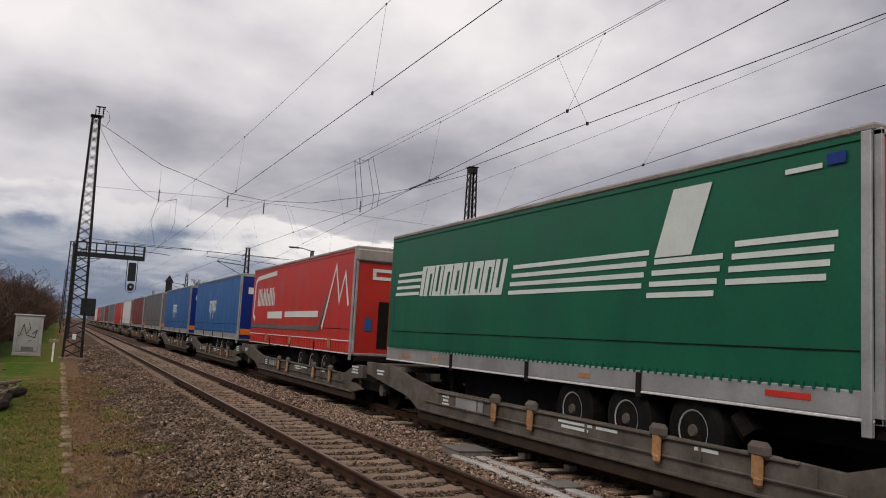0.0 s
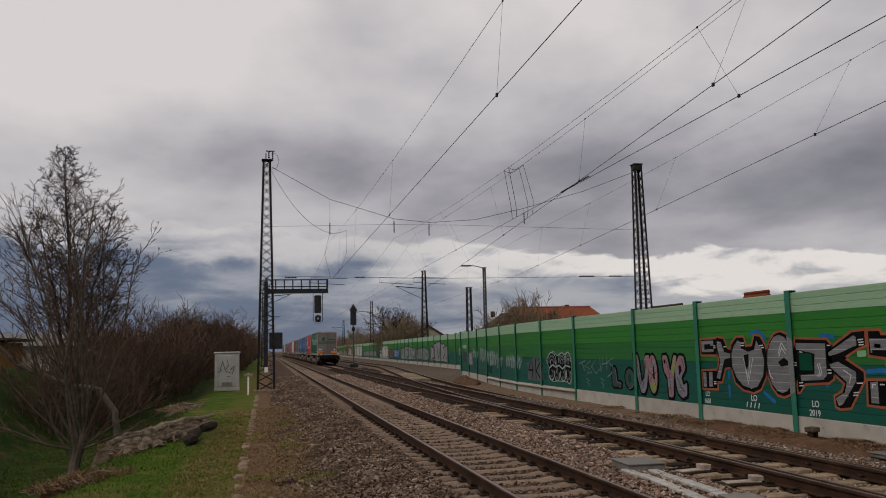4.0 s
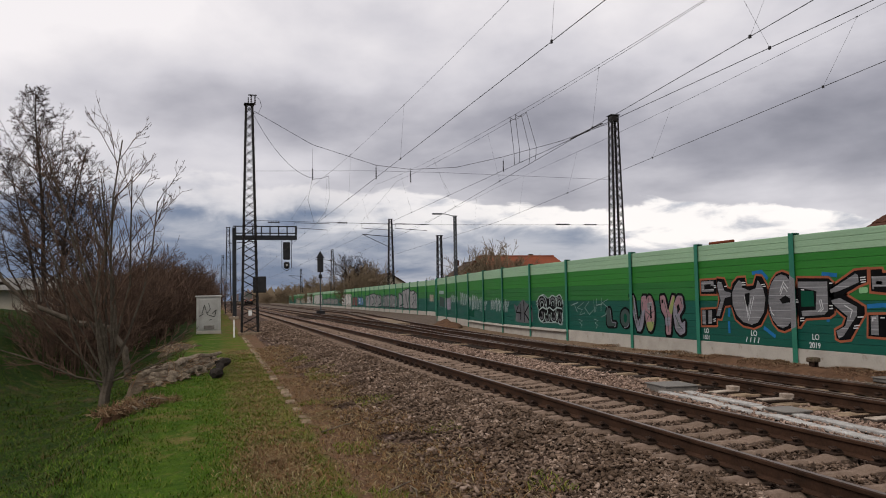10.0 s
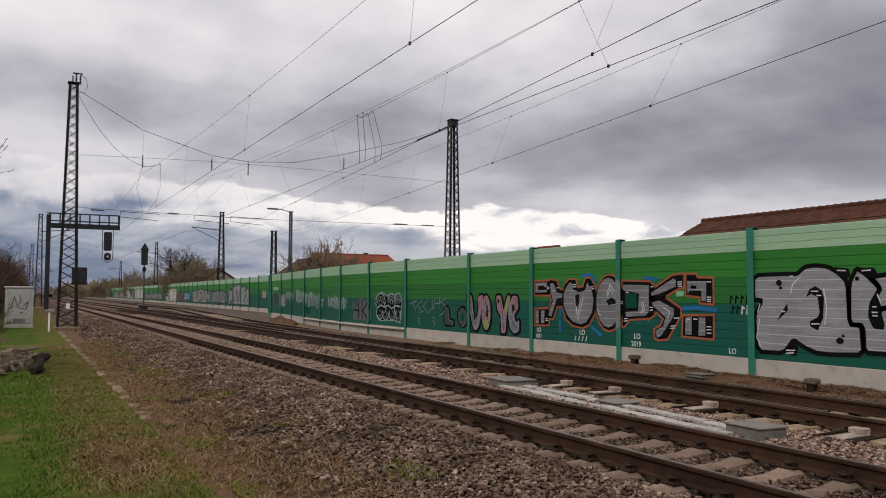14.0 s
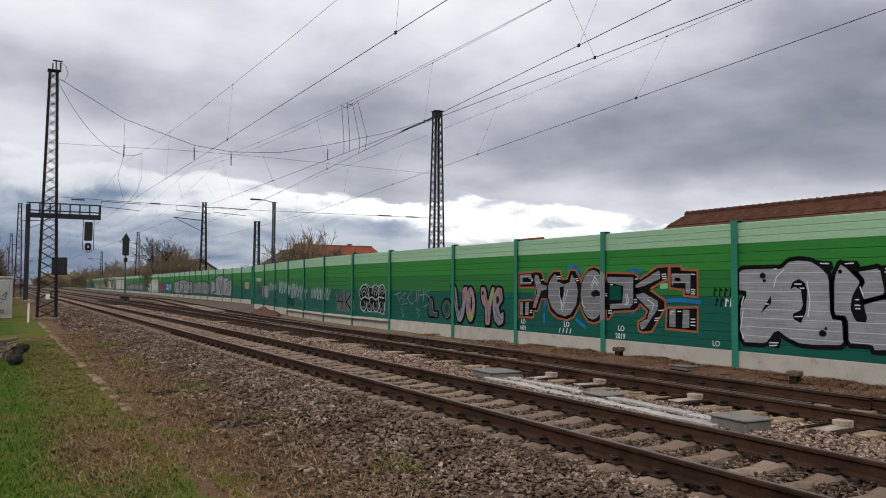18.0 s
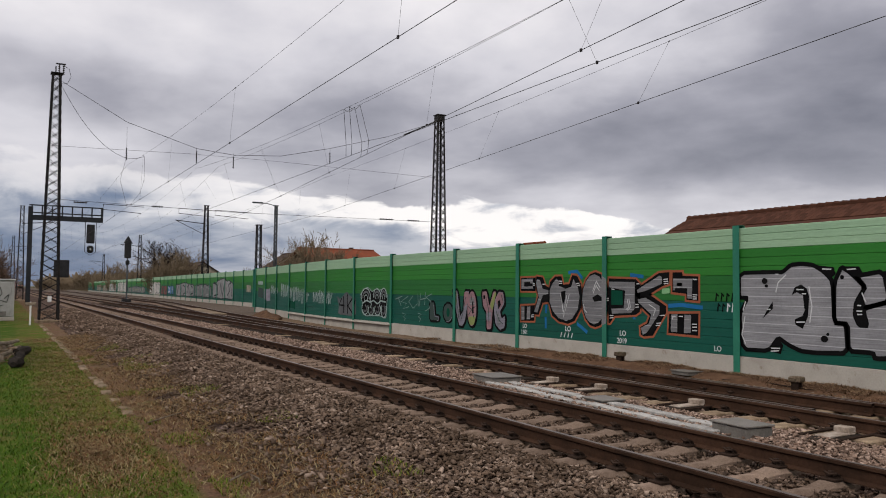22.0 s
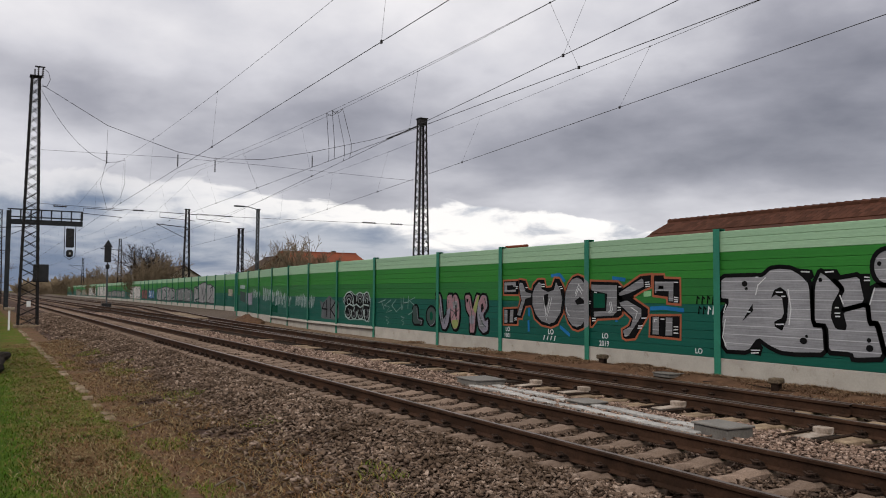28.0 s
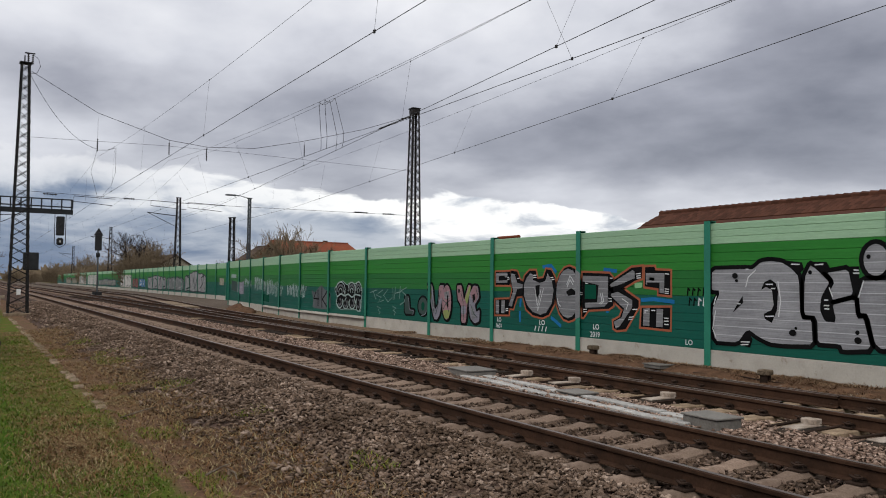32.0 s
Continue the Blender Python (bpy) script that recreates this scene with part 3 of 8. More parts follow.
BED = ((-3.75, -0.475), (-3.3, -0.41), (-2.05, -0.225), (-1.25, -0.205), (-1.08, -0.27), (-0.6, -0.283), (0.6, -0.283), (1.15, -0.27), (1.4, -0.225), (2.5, -0.225), (2.85, -0.28), (5.2, -0.28), (5.6, -0.23), (6.3, -0.25), (7.3, -0.30))
TRACK_2 = 4.03


def bed_z(x):
    for (a, za), (b, zb) in zip(BED, BED[1:]):
        if x <= b:
            return za + (zb - za) * (x - a) / (b - a)
    return BED[-1][1]


def build_bed():
    ys = [-120, -40, -10] + [i * 0.8 for i in range(0, 100)] + [90, 120, 200, 400, 1500]
    g = Geo()
    nx = 40
    for y in ys:
        for i in range(nx):
            x = -3.75 + 11.05 * i / (nx - 1)
            edge = 0.22 * noise.noise((y * 0.8, 5, 0)) if i == 0 else 0
            g.v.append((x + edge, y, bed_z(x) + 0.02 * noise.noise((x * 2, y * 2, 1)) + (0.05 * noise.noise((x * 1.3, y * 1.1, 8)) if -3.4 < x < -1.5 else 0) + (0.006 if i else -0.03)))
    g.f = [(j * nx + i, j * nx + i + 1, (j + 1) * nx + i + 1, (j + 1) * nx + i) for j in range(len(ys) - 1) for i in range(nx - 1)]
    thing("track_bed", "grey-brown crushed stone ballast bed under the tracks", "ballast", kind="structure", data=g.mesh("track_bed", M["ballast_far"], True))
    g = Geo()
    ys = [48, 60, 80, 110, 160, 300, 1500]
    xs = (6.4, 7.2, 9.0, 11.0, 12.0, 12.7)
    zs = (-0.33, -0.215, -0.21, -0.21, -0.22, -0.33)
    g.v = [(x + min(0, (y - 60) * 0.14) * (k > 2) * 1.0, y, z) for y in ys for k, (x, z) in enumerate(zip(xs, zs))]
    g.f = [(j * 6 + i, j * 6 + i + 1, (j + 1) * 6 + i + 1, (j + 1) * 6 + i) for j in range(len(ys) - 1) for i in range(5)]
    thing("siding_bed", "ballast bed of the diverging siding", "ballast", kind="structure", data=g.mesh("siding_bed", M["ballast_far"], True))


def stone_field(name, label, n, spot, size, material, rnd):
    """Many loose stones: each an angular eight-cornered block."""
    corner = np.array([(x, y, z) for x in (-1, 1) for y in (-1, 1) for z in (-1, 1)], float)
    quads = np.array([(0, 1, 3, 2), (4, 6, 7, 5), (0, 4, 5, 1), (2, 3, 7, 6), (0, 2, 6, 4), (1, 5, 7, 3)])
    pts = spot(n, rnd)
    n = len(pts)
    r = size[0] + (size[1] - size[0]) * rnd.random(n) ** 1.8
    shape = corner[None] * (0.7 + 0.4 * rnd.random((n, 8, 3))) * np.array([1.35, 1.0, 0.5]) * (0.6 + 0.7 * rnd.random((n, 1, 3)))
    shape[:, 4:, 1:] *= 0.25 + 0.75 * rnd.random((n, 1, 2))
    shape[:, 4:, 1:] += 0.35 * rnd.normal(size=(n, 1, 2)) * np.array([1.0, 0.5])
    shape[:, ::2, 0] *= 0.5 + 0.6 * rnd.random((n, 1))
    turn, tilt, lean = 2 * np.pi * rnd.random(n), 0.42 * rnd.normal(size=n), 0.42 * rnd.normal(size=n)
    q = np.stack([np.cos(turn / 2), np.sin(tilt / 2), np.sin(lean / 2), np.sin(turn / 2)], -1)
    q /= np.linalg.norm(q, axis=1, keepdims=True)
    w, x, y, z = q.T
    rot = np.stack([1 - 2 * (y * y + z * z), 2 * (x * y - z * w), 2 * (x * z + y * w), 2 * (x * y + z * w), 1 - 2 * (x * x + z * z), 2 * (y * z - x * w), 2 * (x * z - y * w), 2 * (y * z + x * w), 1 - 2 * (x * x + y * y)], -1).reshape(n, 3, 3)
    verts = np.einsum("nij,nkj->nki", rot, shape) * (0.62 * r)[:, None, None] + pts[:, None]
    faces = (quads[None] + 8 * np.arange(n)[:, None, None]).reshape(-1, 4)
    me = bpy.data.meshes.new(name)
    me.vertices.add(8 * n)
    me.vertices.foreach_set("co", verts.ravel())
    me.loops.add(24 * n)
    me.loops.foreach_set("vertex_index", faces.ravel().astype(np.int32))
    me.polygons.add(6 * n)
    me.polygons.foreach_set("loop_start", np.arange(0, 24 * n, 4, dtype=np.int32))
    me.update(calc_edges=True)
    me.materials.append(material)
    return thing(name, label, "ballast", kind="stuff", data=me)


def ballast_spots(x0, x1, y0, y1):
    """Places for stones on the bed between two lines, clear of sleepers and rails."""
    def spots(n, rnd):
        y, x = y0 + (y1 - y0) * rnd.random(n), x0 + (x1 - x0) * rnd.random(n)
        keep = np.ones(n, bool)
        for centre in (0.0, TRACK_2):
            near = np.abs(x - centre) < 1.12
            phase = (y - SLEEPER_START) % 0.6
            keep &= ~(near & (np.minimum(phase, 0.6 - phase) < 0.105))
            for rail in (-0.7525, 0.7525):
                keep &= np.abs(x - centre - rail) > 0.08
        edge = np.clip((x + 3.95) / 1.2, 0, 1)
        keep &= rnd.random(n) < edge ** 2.0
        x, y = x[keep], y[keep]
        z = np.interp(x, [p[0] for p in BED], [p[1] for p in BED])
        slope = (x > -3.4) & (x < -1.5)
        z = z + np.where(slope, [0.05 * noise.noise((a * 1.3, b * 1.1, 8)) for a, b in zip(x, y)], 0) + 0.012 + 0.05 * rnd.random(len(x))
        return np.stack([x, y, z], -1)
    return spots


def gravel_spots(n, rnd):
    x, y = 5.1 + 2.2 * rnd.random(n), 4 + 19 * rnd.random(n)
    keep = np.abs(x - 7.0 + 0.5 * np.sin(y * 0.9)) > 0.28 * rnd.random(n)
    x, y = x[keep], y[keep]
    z = np.maximum(np.interp(x, [p[0] for p in BED], [p[1] for p in BED]), [ground_z(a, b) for a, b in zip(x, y)])
    return np.stack([x, y, z + 0.004 + 0.012 * rnd.random(len(x))], -1)


SLEEPER_START = 0.31
RAIL = ((-0.062, -0.172), (0.062, -0.172), (0.062, -0.162), (0.012, -0.142), (0.009, -0.05), (0.036, -0.036), (0.036, -0.008), (0.026, -0.001), (-0.026, -0.001), (-0.036, -0.008), (-0.036, -0.036), (-0.009, -0.05), (-0.012, -0.142), (-0.062, -0.162))


def rail_line(parent, path, name="rail"):
    """One rail along a path of (x, y), with its bright running surface."""
    g, top = Geo(), Geo()
    n = len(RAIL)
    for x, y in path:
        g.v.extend((x + u, y, w) for u, w in RAIL)
        top.v.extend(((x - 0.025, y, 0.0), (x + 0.025, y, 0.0), (x + 0.025, y, 0.003), (x - 0.025, y, 0.003)))
    for i in range(len(path) - 1):
        g.f.extend((i * n + k, i * n + (k + 1) % n, (i + 1) * n + (k + 1) % n, (i + 1) * n + k) for k in range(n))
        top.f.extend((i * 4 + k, i * 4 + (k + 1) % 4, (i + 1) * 4 + (k + 1) % 4, (i + 1) * 4 + k) for k in range(4))
    ob = part(name, g, M["rail"], parent)
    part("running_surface", top, M["railtop"], ob, "worn brighter rail head")
    return ob


def sleeper_mesh():
    """A concrete sleeper: high seats under the rails, a lower waist in the middle."""
    g = Geo()
    sec = ((-1.30, 0.08, -0.20), (-1.22, 0.09, -0.178), (-0.95, 0.105, -0.172), (-0.55, 0.105, -0.172), (-0.32, 0.08, -0.205), (0.32, 0.08, -0.205), (0.55, 0.105, -0.172), (0.95, 0.105, -0.172), (1.22, 0.09, -0.178), (1.30, 0.08, -0.20))
    for x, w, z in sec:
        g.v.extend(((x, -w, -0.36), (x, w, -0.36), (x, w, z - 0.045), (x, w - 0.04, z), (x, -w + 0.04, z), (x, -w, z - 0.045)))
    for i in range(len(sec) - 1):
        g.f.extend((i * 6 + k, i * 6 + (k + 1) % 6, (i + 1) * 6 + (k + 1) % 6, (i + 1) * 6 + k) for k in range(6))
    g.f.extend((tuple(range(6)), tuple(range(len(g.v) - 6, len(g.v)))))
    return fixed_normals(g.mesh("sleeper", M["sleeper"]))


def fastening_mesh():
    """Clip plate, bolt and nut at one side of a rail."""
    g = Geo()
    g.box((0, 0, -0.160), (0.13, 0.16, 0.022), 0.006)
    g.box((0.025, 0, -0.142), (0.06, 0.12, 0.03), 0.008)
    g.tube([(0.03, -0.055, -0.125), (-0.015, -0.06, -0.105), (-0.03, 0.0, -0.118), (-0.015, 0.06, -0.105), (0.03, 0.055, -0.125)], 0.012, 5)
    g.tube([(-0.005, 0, -0.15), (-0.005, 0, -0.088)], 0.012, 6)
    g.tube([(-0.005, 0, -0.118), (-0.005, 0, -0.092)], 0.026, 6)
    g.v = [(x * 1.05 - 0.005, y, -0.17 + (z + 0.17) * 1.05) for x, y, z in g.v]
    return fixed_normals(g.mesh("fastening", M["iron"]))


def siding_x(y):
    """Centre line of the siding that leaves the second track."""
    if y < 12:
        return TRACK_2
    if y < 62:
        return TRACK_2 + (y - 12) ** 2 / 1000
    return TRACK_2 + 2.5 + min(y - 62, 28) * 0.085 + max(0, y - 90) * 0.012


def build_tracks():
    near = thing("track_1", "railway track with rusty rails on concrete sleepers", "railway track", kind="structure")
    far = thing("track_2", "second railway track with turnout beside the barrier", "railway track", kind="structure")
    side = thing("track_3", "siding that leaves the second track", "railway track", kind="structure")
    ys = [-60, 0, 30, 60, 100, 200, 400, 1500]
    for x in (-0.7525, 0.7525):
        rail_line(near, [(x, y) for y in ys])
        rail_line(far, [(TRACK_2 + x, y) for y in ys])
        rail_line(side, [(siding_x(y) + x * (1 if y > 26 or x > 0 else 0.905), y) for y in (16, 20, 25, 30, 36, 42, 50, 56, 62, 75, 90, 120, 200, 400, 1500)])
    # check rails and wing rails of the turnout
    for x0, y0, y1 in ((TRACK_2 - 0.66, 26, 33), (TRACK_2 + 0.60, 24, 31), (TRACK_2 + 0.86, 18, 36), (TRACK_2 - 0.62, 8, 17), (TRACK_2 + 0.62, 8, 16)):
        rail_line(far, [(x0, y0), (x0 + 0.02, (y0 + y1) / 2), (x0, y1)], "guard_rail")
    me, clip = sleeper_mesh(), fastening_mesh()
    n = 0
    y = SLEEPER_START - 4 * 0.6
    while y < 92:
        s = part("sleeper", me, None, near, m=pose(random.uniform(-0.01, 0.01), y + random.uniform(-0.012, 0.012), random.uniform(-0.006, 0.004), 0, 0, random.uniform(-0.4, 0.4)))
        if 0 < y < 30:
            for x in (-0.7525, 0.7525):
                part("fastening", clip, None, s, m=pose(x - 0.10, 0, 0))
                part("fastening", clip, None, s, m=pose(x + 0.10, 0, 0, 0, 0, 180))
        y += 0.6
        n += 1
    g = Geo()
    g.box((0, 0, -0.255), (2.6, 0.25, 0.16), 0.015)
    tm = fixed_normals(g.mesh("sleeper", M["timber"]))
    pm = tm.copy()
    pm.materials[0] = M["pale_timber"]
    y = SLEEPER_START
    while y < 92:
        pale = (4 < y < 15 and random.random() < 0.75) or (15 < y < 40 and random.random() < 0.3)
        wide = 1.0 if y < 16 else min(1.6, 1.0 + (siding_x(y) - TRACK_2) / 2.6)
        ob = part("sleeper", pm if pale else tm, None, far, m=pose(TRACK_2 + random.uniform(-0.05, 0.05) + (wide - 1) * 1.3, y, random.uniform(-0.012, 0.004), 0, 0, random.uniform(-0.5, 0.5)))
        ob.scale = (wide, 1, 1)
        if 2 < y < 30:
            for x in (-0.7525, 0.7525):
                part("fastening", clip, None, ob, m=pose((x - 0.10) / wide, 0, 0))
        y += 0.6
    panel = fixed_normals(Geo().box((0, 0, -0.12), (1.28, 1.9, 0.10), 0.015).mesh("crossing_panel", M["slab"]))
    for k in range(7):
        y = 53.0 + 1.95 * k
        part("crossing_panel", panel, None, side, "worn concrete panel between the siding rails", m=pose(siding_x(y), y, 0, 0, 0, -2.5))
    g = Geo()
    for centre in (lambda v: 0.0, lambda v: TRACK_2, siding_x):
        y = 92.3 if centre is not siding_x else 56
        while y < 260:
            g.box((centre(y), y, -0.25), (2.6, 0.25, 0.155))
            y += 0.6
    thing("far_sleepers", "distant sleepers of the tracks", "sleepers", kind="stuff", data=g.mesh("far_sleepers", M["sleeper"]))


# ---- noise barrier ----
BARRIER = ([(7.55, -19.1 + 4 * i) for i in range(7)] + [(7.55, 8.9), (7.55, 12.9), (7.55, 17.15), (7.55, 21.15), (7.55, 25.0), (7.55, 30.15), (7.56, 34.05), (7.68, 37.95), (8.02, 41.9), (8.42, 45.9), (8.88, 49.9), (9.33, 53.8), (9.65, 57.4)])
FAR_BARRIER = [(13.2 + 0.034 * 4 * i, 71 + 4 * i) for i in range(16)] + [(15.5 + 0.028 * 8 * i, 139 + 8 * i) for i in range(22)]
WALL_TOP, WALL_FOOT = 2.88, 0.21


def cassette(length, height, material, ribs, key, cache={}):
    """A ribbed metal cassette that runs along y from 0, with its face at x = -0.05."""
    if key in cache:
        return cache[key]
    out, pitch = [], height / ribs
    for k in range(ribs):
        z = k * pitch
        out += [(-0.038, z), (-0.050, z + 0.008), (-0.050, z + pitch - 0.012), (-0.038, z + pitch - 0.001)]
    out += [(0.05, height), (0.05, 0.0)]
    cache[key] = fixed_normals(Geo().prism(out, 0.0, length).mesh("cassette", material))
    return cache[key]


def barrier_run(parent, line, top, foot, bottom, far=False):
    post = Geo()
    h = top + 0.045 - bottom
    for x in (-0.085, 0.085):
        post.box((x, 0, h / 2), (0.014, 0.17, h), 0.003)
    post.box((0, 0, h / 2), (0.16, 0.010, h))
    post.box((0, 0, h + 0.004), (0.184, 0.172, 0.008))
    post_me = fixed_normals(post.mesh("post", M["post"]))
    height = top - foot
    bands = ((0.0, 0.21, "panel_teal", 3), (0.21, 0.42, "panel_teal", 3), (0.42, 0.63, "panel_low", 3), (0.63, 0.835, "panel_mid", 3), (0.835, 1.0, "panel_light", 3))
    for (xa, ya), (xb, yb) in zip(line, line[1:]):
        length = math.hypot(xb - xa, yb - ya)
        turn = math.degrees(math.atan2(-(xb - xa), yb - ya))
        at = pose(xa, ya, 0, 0, 0, turn)
        p = part("post", post_me, None, parent, m=at @ pose(-0.02, 0, bottom))
        for a, b, kind, ribs in bands:
            me = cassette(1.0, (b - a) * height, M[kind], ribs, (kind, round((b - a) * height, 3)))
            ob = part("cassette", me, None, parent, m=at @ pose(0, 0.012, foot + a * height))
            ob.scale = (1, length - 0.024, 1)
        g = Geo().box((0, length / 2, (bottom - 0.1 + foot - 0.004) / 2), (0.14, length - 0.02, foot - 0.004 - bottom + 0.1), 0.008)
        part("plinth", g, M["concrete"], parent, m=at)
    part("post", post_me, None, parent, m=pose(line[-1][0] - 0.02, line[-1][1], bottom))


def build_barrier():
    wall = thing("noise_barrier", "green banded noise barrier on a pale concrete plinth, sprayed with graffiti", "noise barrier", kind="structure")
    barrier_run(wall, BARRIER, WALL_TOP, WALL_FOOT, -0.30)
    for (xa, ya), (xb, yb) in zip(BARRIER[12:16], BARRIER[13:17]):
        length, turn = math.hypot(xb - xa, yb - ya), math.degrees(math.atan2(-(xb - xa), yb - ya))
        g = Geo().box((-0.13, length / 2, 0.02), (0.12, length - 0.05, 0.06), 0.01)
        part("plinth_ledge", g, M["concrete"], wall, m=pose(xa, ya, 0.12, 0, 0, turn))
    far = thing("noise_barrier_far", "distant run of the green noise barrier with faded graffiti", "noise barrier", kind="structure")
    barrier_run(far, FAR_BARRIER, 3.1, 0.25, -0.25)
    build_graffiti(wall)
    build_far_graffiti(far)


# ---- graffiti on the barrier ----
INK = {
    "silver": ((0.30, 0.30, 0.31), (0.24, 0.24, 0.25)), "grey": ((0.215, 0.215, 0.22), (0.17, 0.17, 0.175)), "black": ((0.004, 0.004, 0.0045), (0.008, 0.008, 0.008)),
    "orange": ((0.36, 0.115, 0.06), (0.27, 0.085, 0.045)), "blue": ((0.02, 0.16, 0.38), (0.015, 0.12, 0.28)), "tick": ((0.62, 0.63, 0.63), (0.52, 0.53, 0.53)),
    "lilac": ((0.27, 0.26, 0.30), (0.21, 0.20, 0.235)), "pink": ((0.34, 0.20, 0.215), (0.26, 0.155, 0.17)), "lime": ((0.27, 0.31, 0.11), (0.21, 0.25, 0.09)), "dull": ((0.06, 0.085, 0.078), (0.045, 0.068, 0.062)), "hole": ((0.005, 0.07, 0.04), (0.004, 0.06, 0.035)), "label": ((0.25, 0.50, 0.25), (0.2, 0.42, 0.2)), "ash": ((0.125, 0.13, 0.135), (0.085, 0.092, 0.095)), "faint": ((0.24, 0.33, 0.30), (0.13, 0.21, 0.185)), "scrawl": ((0.36, 0.43, 0.41), (0.24, 0.31, 0.29)), "white": ((0.60, 0.61, 0.60), (0.48, 0.50, 0.49)),
}


def rounded(pts, closed=True):
    """Cut the corners of an outline a little."""
    out = []
    n = len(pts)
    for i in range(n if closed else n - 1):
        p, q = Vector(pts[i]), Vector(pts[(i + 1) % n])
        out += [p.lerp(q, 0.14), p.lerp(q, 0.86)]
    return [tuple(p) for p in out]


def wall_x(y):
    """The painted face of the barrier."""
    for (xa, ya), (xb, yb) in zip(BARRIER, BARRIER[1:]):
        if ya <= y <= yb:
            return xa + (xb - xa) * (y - ya) / (yb - ya) - 0.054
    return 7.496


def build_graffiti(wall):
    layers = {}

    def ink(name, lift):
        return layers.setdefault((name, lift), Geo())

    def lay(name, lift, g):
        """Press a flat piece onto the wall's face, bay by bay."""
        into = ink(name, lift)
        into.add([(x + wall_x(y), y, z) for x, y, z in g.v], g.f)

    def stroke(name, line, width, lift):
        lay(name, lift, Geo().ribbon(line, width, 0.0012, (-lift, 0, 0)))

    def fill(name, pts, lift):
        lay(name, lift, Geo().face([(0, y, z) for y, z in pts], 0.0012, (-lift, 0, 0)))

    def letter(body, faces, holes=()):
        """A black block with an orange rim, silver faces on it and wall-green holes."""
        stroke("orange", body + body[:1], 0.105, 0.0)
        fill("black", body, 0.0015)
        for f in faces:
            fill("grey", f, 0.003)
        for f in holes:
            fill("hole", f, 0.0045)

    def spray(kind, first, *oval):
        if oval:
            z, ry, rz = oval
            pts = [(first + ry * math.cos(k * math.pi / 10), z + rz * math.sin(k * math.pi / 10)) for k in range(20)]
        else:
            pts = first
        loop = pts if oval or kind in ("black",) else rounded(pts)
        ring = loop + loop[:1]
        if kind == "silver":
            fill("silver", loop, 0.002)
            stroke("black", ring, 0.085, 0.006)
        elif kind == "grey":
            stroke("orange", ring, 0.21, 0.0)
            fill("grey", loop, 0.003)
            stroke("black", ring, 0.12, 0.0045)
        elif kind in ("dull2", "pink2", "lilac2"):
            stroke("black", ring, 0.15, 0.0)
            stroke("black", [(p[0] - 0.05, p[1] - 0.02) for p in ring], 0.12, 0.0008)
            fill(kind[:-1], loop, 0.003)
            if kind == "dull2":
                stroke("lilac", [(p[0] + 0.03, p[1] - 0.02) for p in ring[2:9]], 0.025, 0.004)
        elif kind in ("grey3", "pink3", "white3"):
            fill({"grey3": "ash", "pink3": "pink", "white3": "scrawl"}[kind], loop, 0.002)
        elif kind == "inkwhite":
            fill("black", loop, 0.002)
            stroke("scrawl", ring[:12], 0.09, 0.004)
            stroke("scrawl", ring[13:19], 0.12, 0.004)
            stroke("scrawl", [(p[0] * 0.45 + first * 0.55, p[1] * 0.6 + z * 0.4) for p in loop[2:10]], 0.09, 0.006)
        elif kind == "black":
            fill("black", loop, 0.0075)
        elif kind == "dot":
            fill("black", loop, 0.009)
        elif kind in ("lime", "label"):
            fill(kind, loop, 0.006)
        elif kind in ("pinkf", "lilacf", "hole"):
            fill(kind.rstrip("f"), loop, 0.005)
        elif kind == "tick":
            stroke("tick", pts, 0.024, 0.011)
        elif kind == "blue":
            stroke("blue", pts, 0.09, -0.002)
        elif kind == "scrawl":
            stroke("faint", pts, 0.034, 0.002)

    spray("silver", [(12.85, 1.94), (12.0, 1.95), (11.78, 1.94), (11.59, 2.08), (11.36, 2.1), (11.09, 2.07), (10.87, 1.95), (10.68, 1.77), (10.65, 0.99), (10.42, 0.98), (10.39, 0.45), (11.03, 0.41), (11.38, 0.42), (11.66, 0.52), (11.89, 0.65), (12.13, 0.37), (12.78, 0.36), (12.85, 1.08), (12.64, 1.42), (12.86, 1.43)])
    spray("silver", [(10.64, 1.74), (10.49, 2.02), (10.32, 1.92), (10.03, 1.65), (10.21, 1.37), (10.24, 1.15), (10.16, 0.97), (10.0, 0.96), (10.08, 1.27), (9.57, 1.4), (9.53, 1.05), (9.4, 1.06), (9.25, 0.45), (9.86, 0.39), (9.9, 0.49), (10.37, 0.49), (10.38, 0.98), (10.66, 0.99)])
    spray("silver", [(10.2, 1.85), (9.68, 1.93), (9.57, 1.4), (10.06, 1.27), (10.11, 1.52), (10.03, 1.65)])
    spray("silver", [(9.48, 1.72), (8.91, 1.73), (8.87, 0.49), (9.13, 0.46), (9.27, 0.57), (9.38, 1.06), (9.53, 1.07), (9.56, 1.4)])
    spray("black", [(11.57, 1.49), (11.5, 1.64), (11.36, 1.7), (11.23, 1.62), (11.18, 1.47), (11.21, 1.09), (11.33, 0.85), (11.49, 0.92), (11.51, 1.02), (11.33, 1.1), (11.28, 1.2), (11.32, 1.49), (11.46, 1.55)])
    spray("black", [(12.02, 1.36), (12.01, 1.22), (12.27, 1.01), (12.16, 1.18)])
    spray("black", [(11.89, 0.65), (11.78, 0.5), (11.84, 0.33), (12.13, 0.37)])
    spray("black", [(11.09, 2.07), (10.65, 2.02), (10.61, 1.89), (10.74, 1.79), (10.87, 1.95)])
    spray("black", [(10.49, 2.03), (10.14, 2.02), (10.04, 1.86), (10.2, 1.84), (10.32, 1.92)])
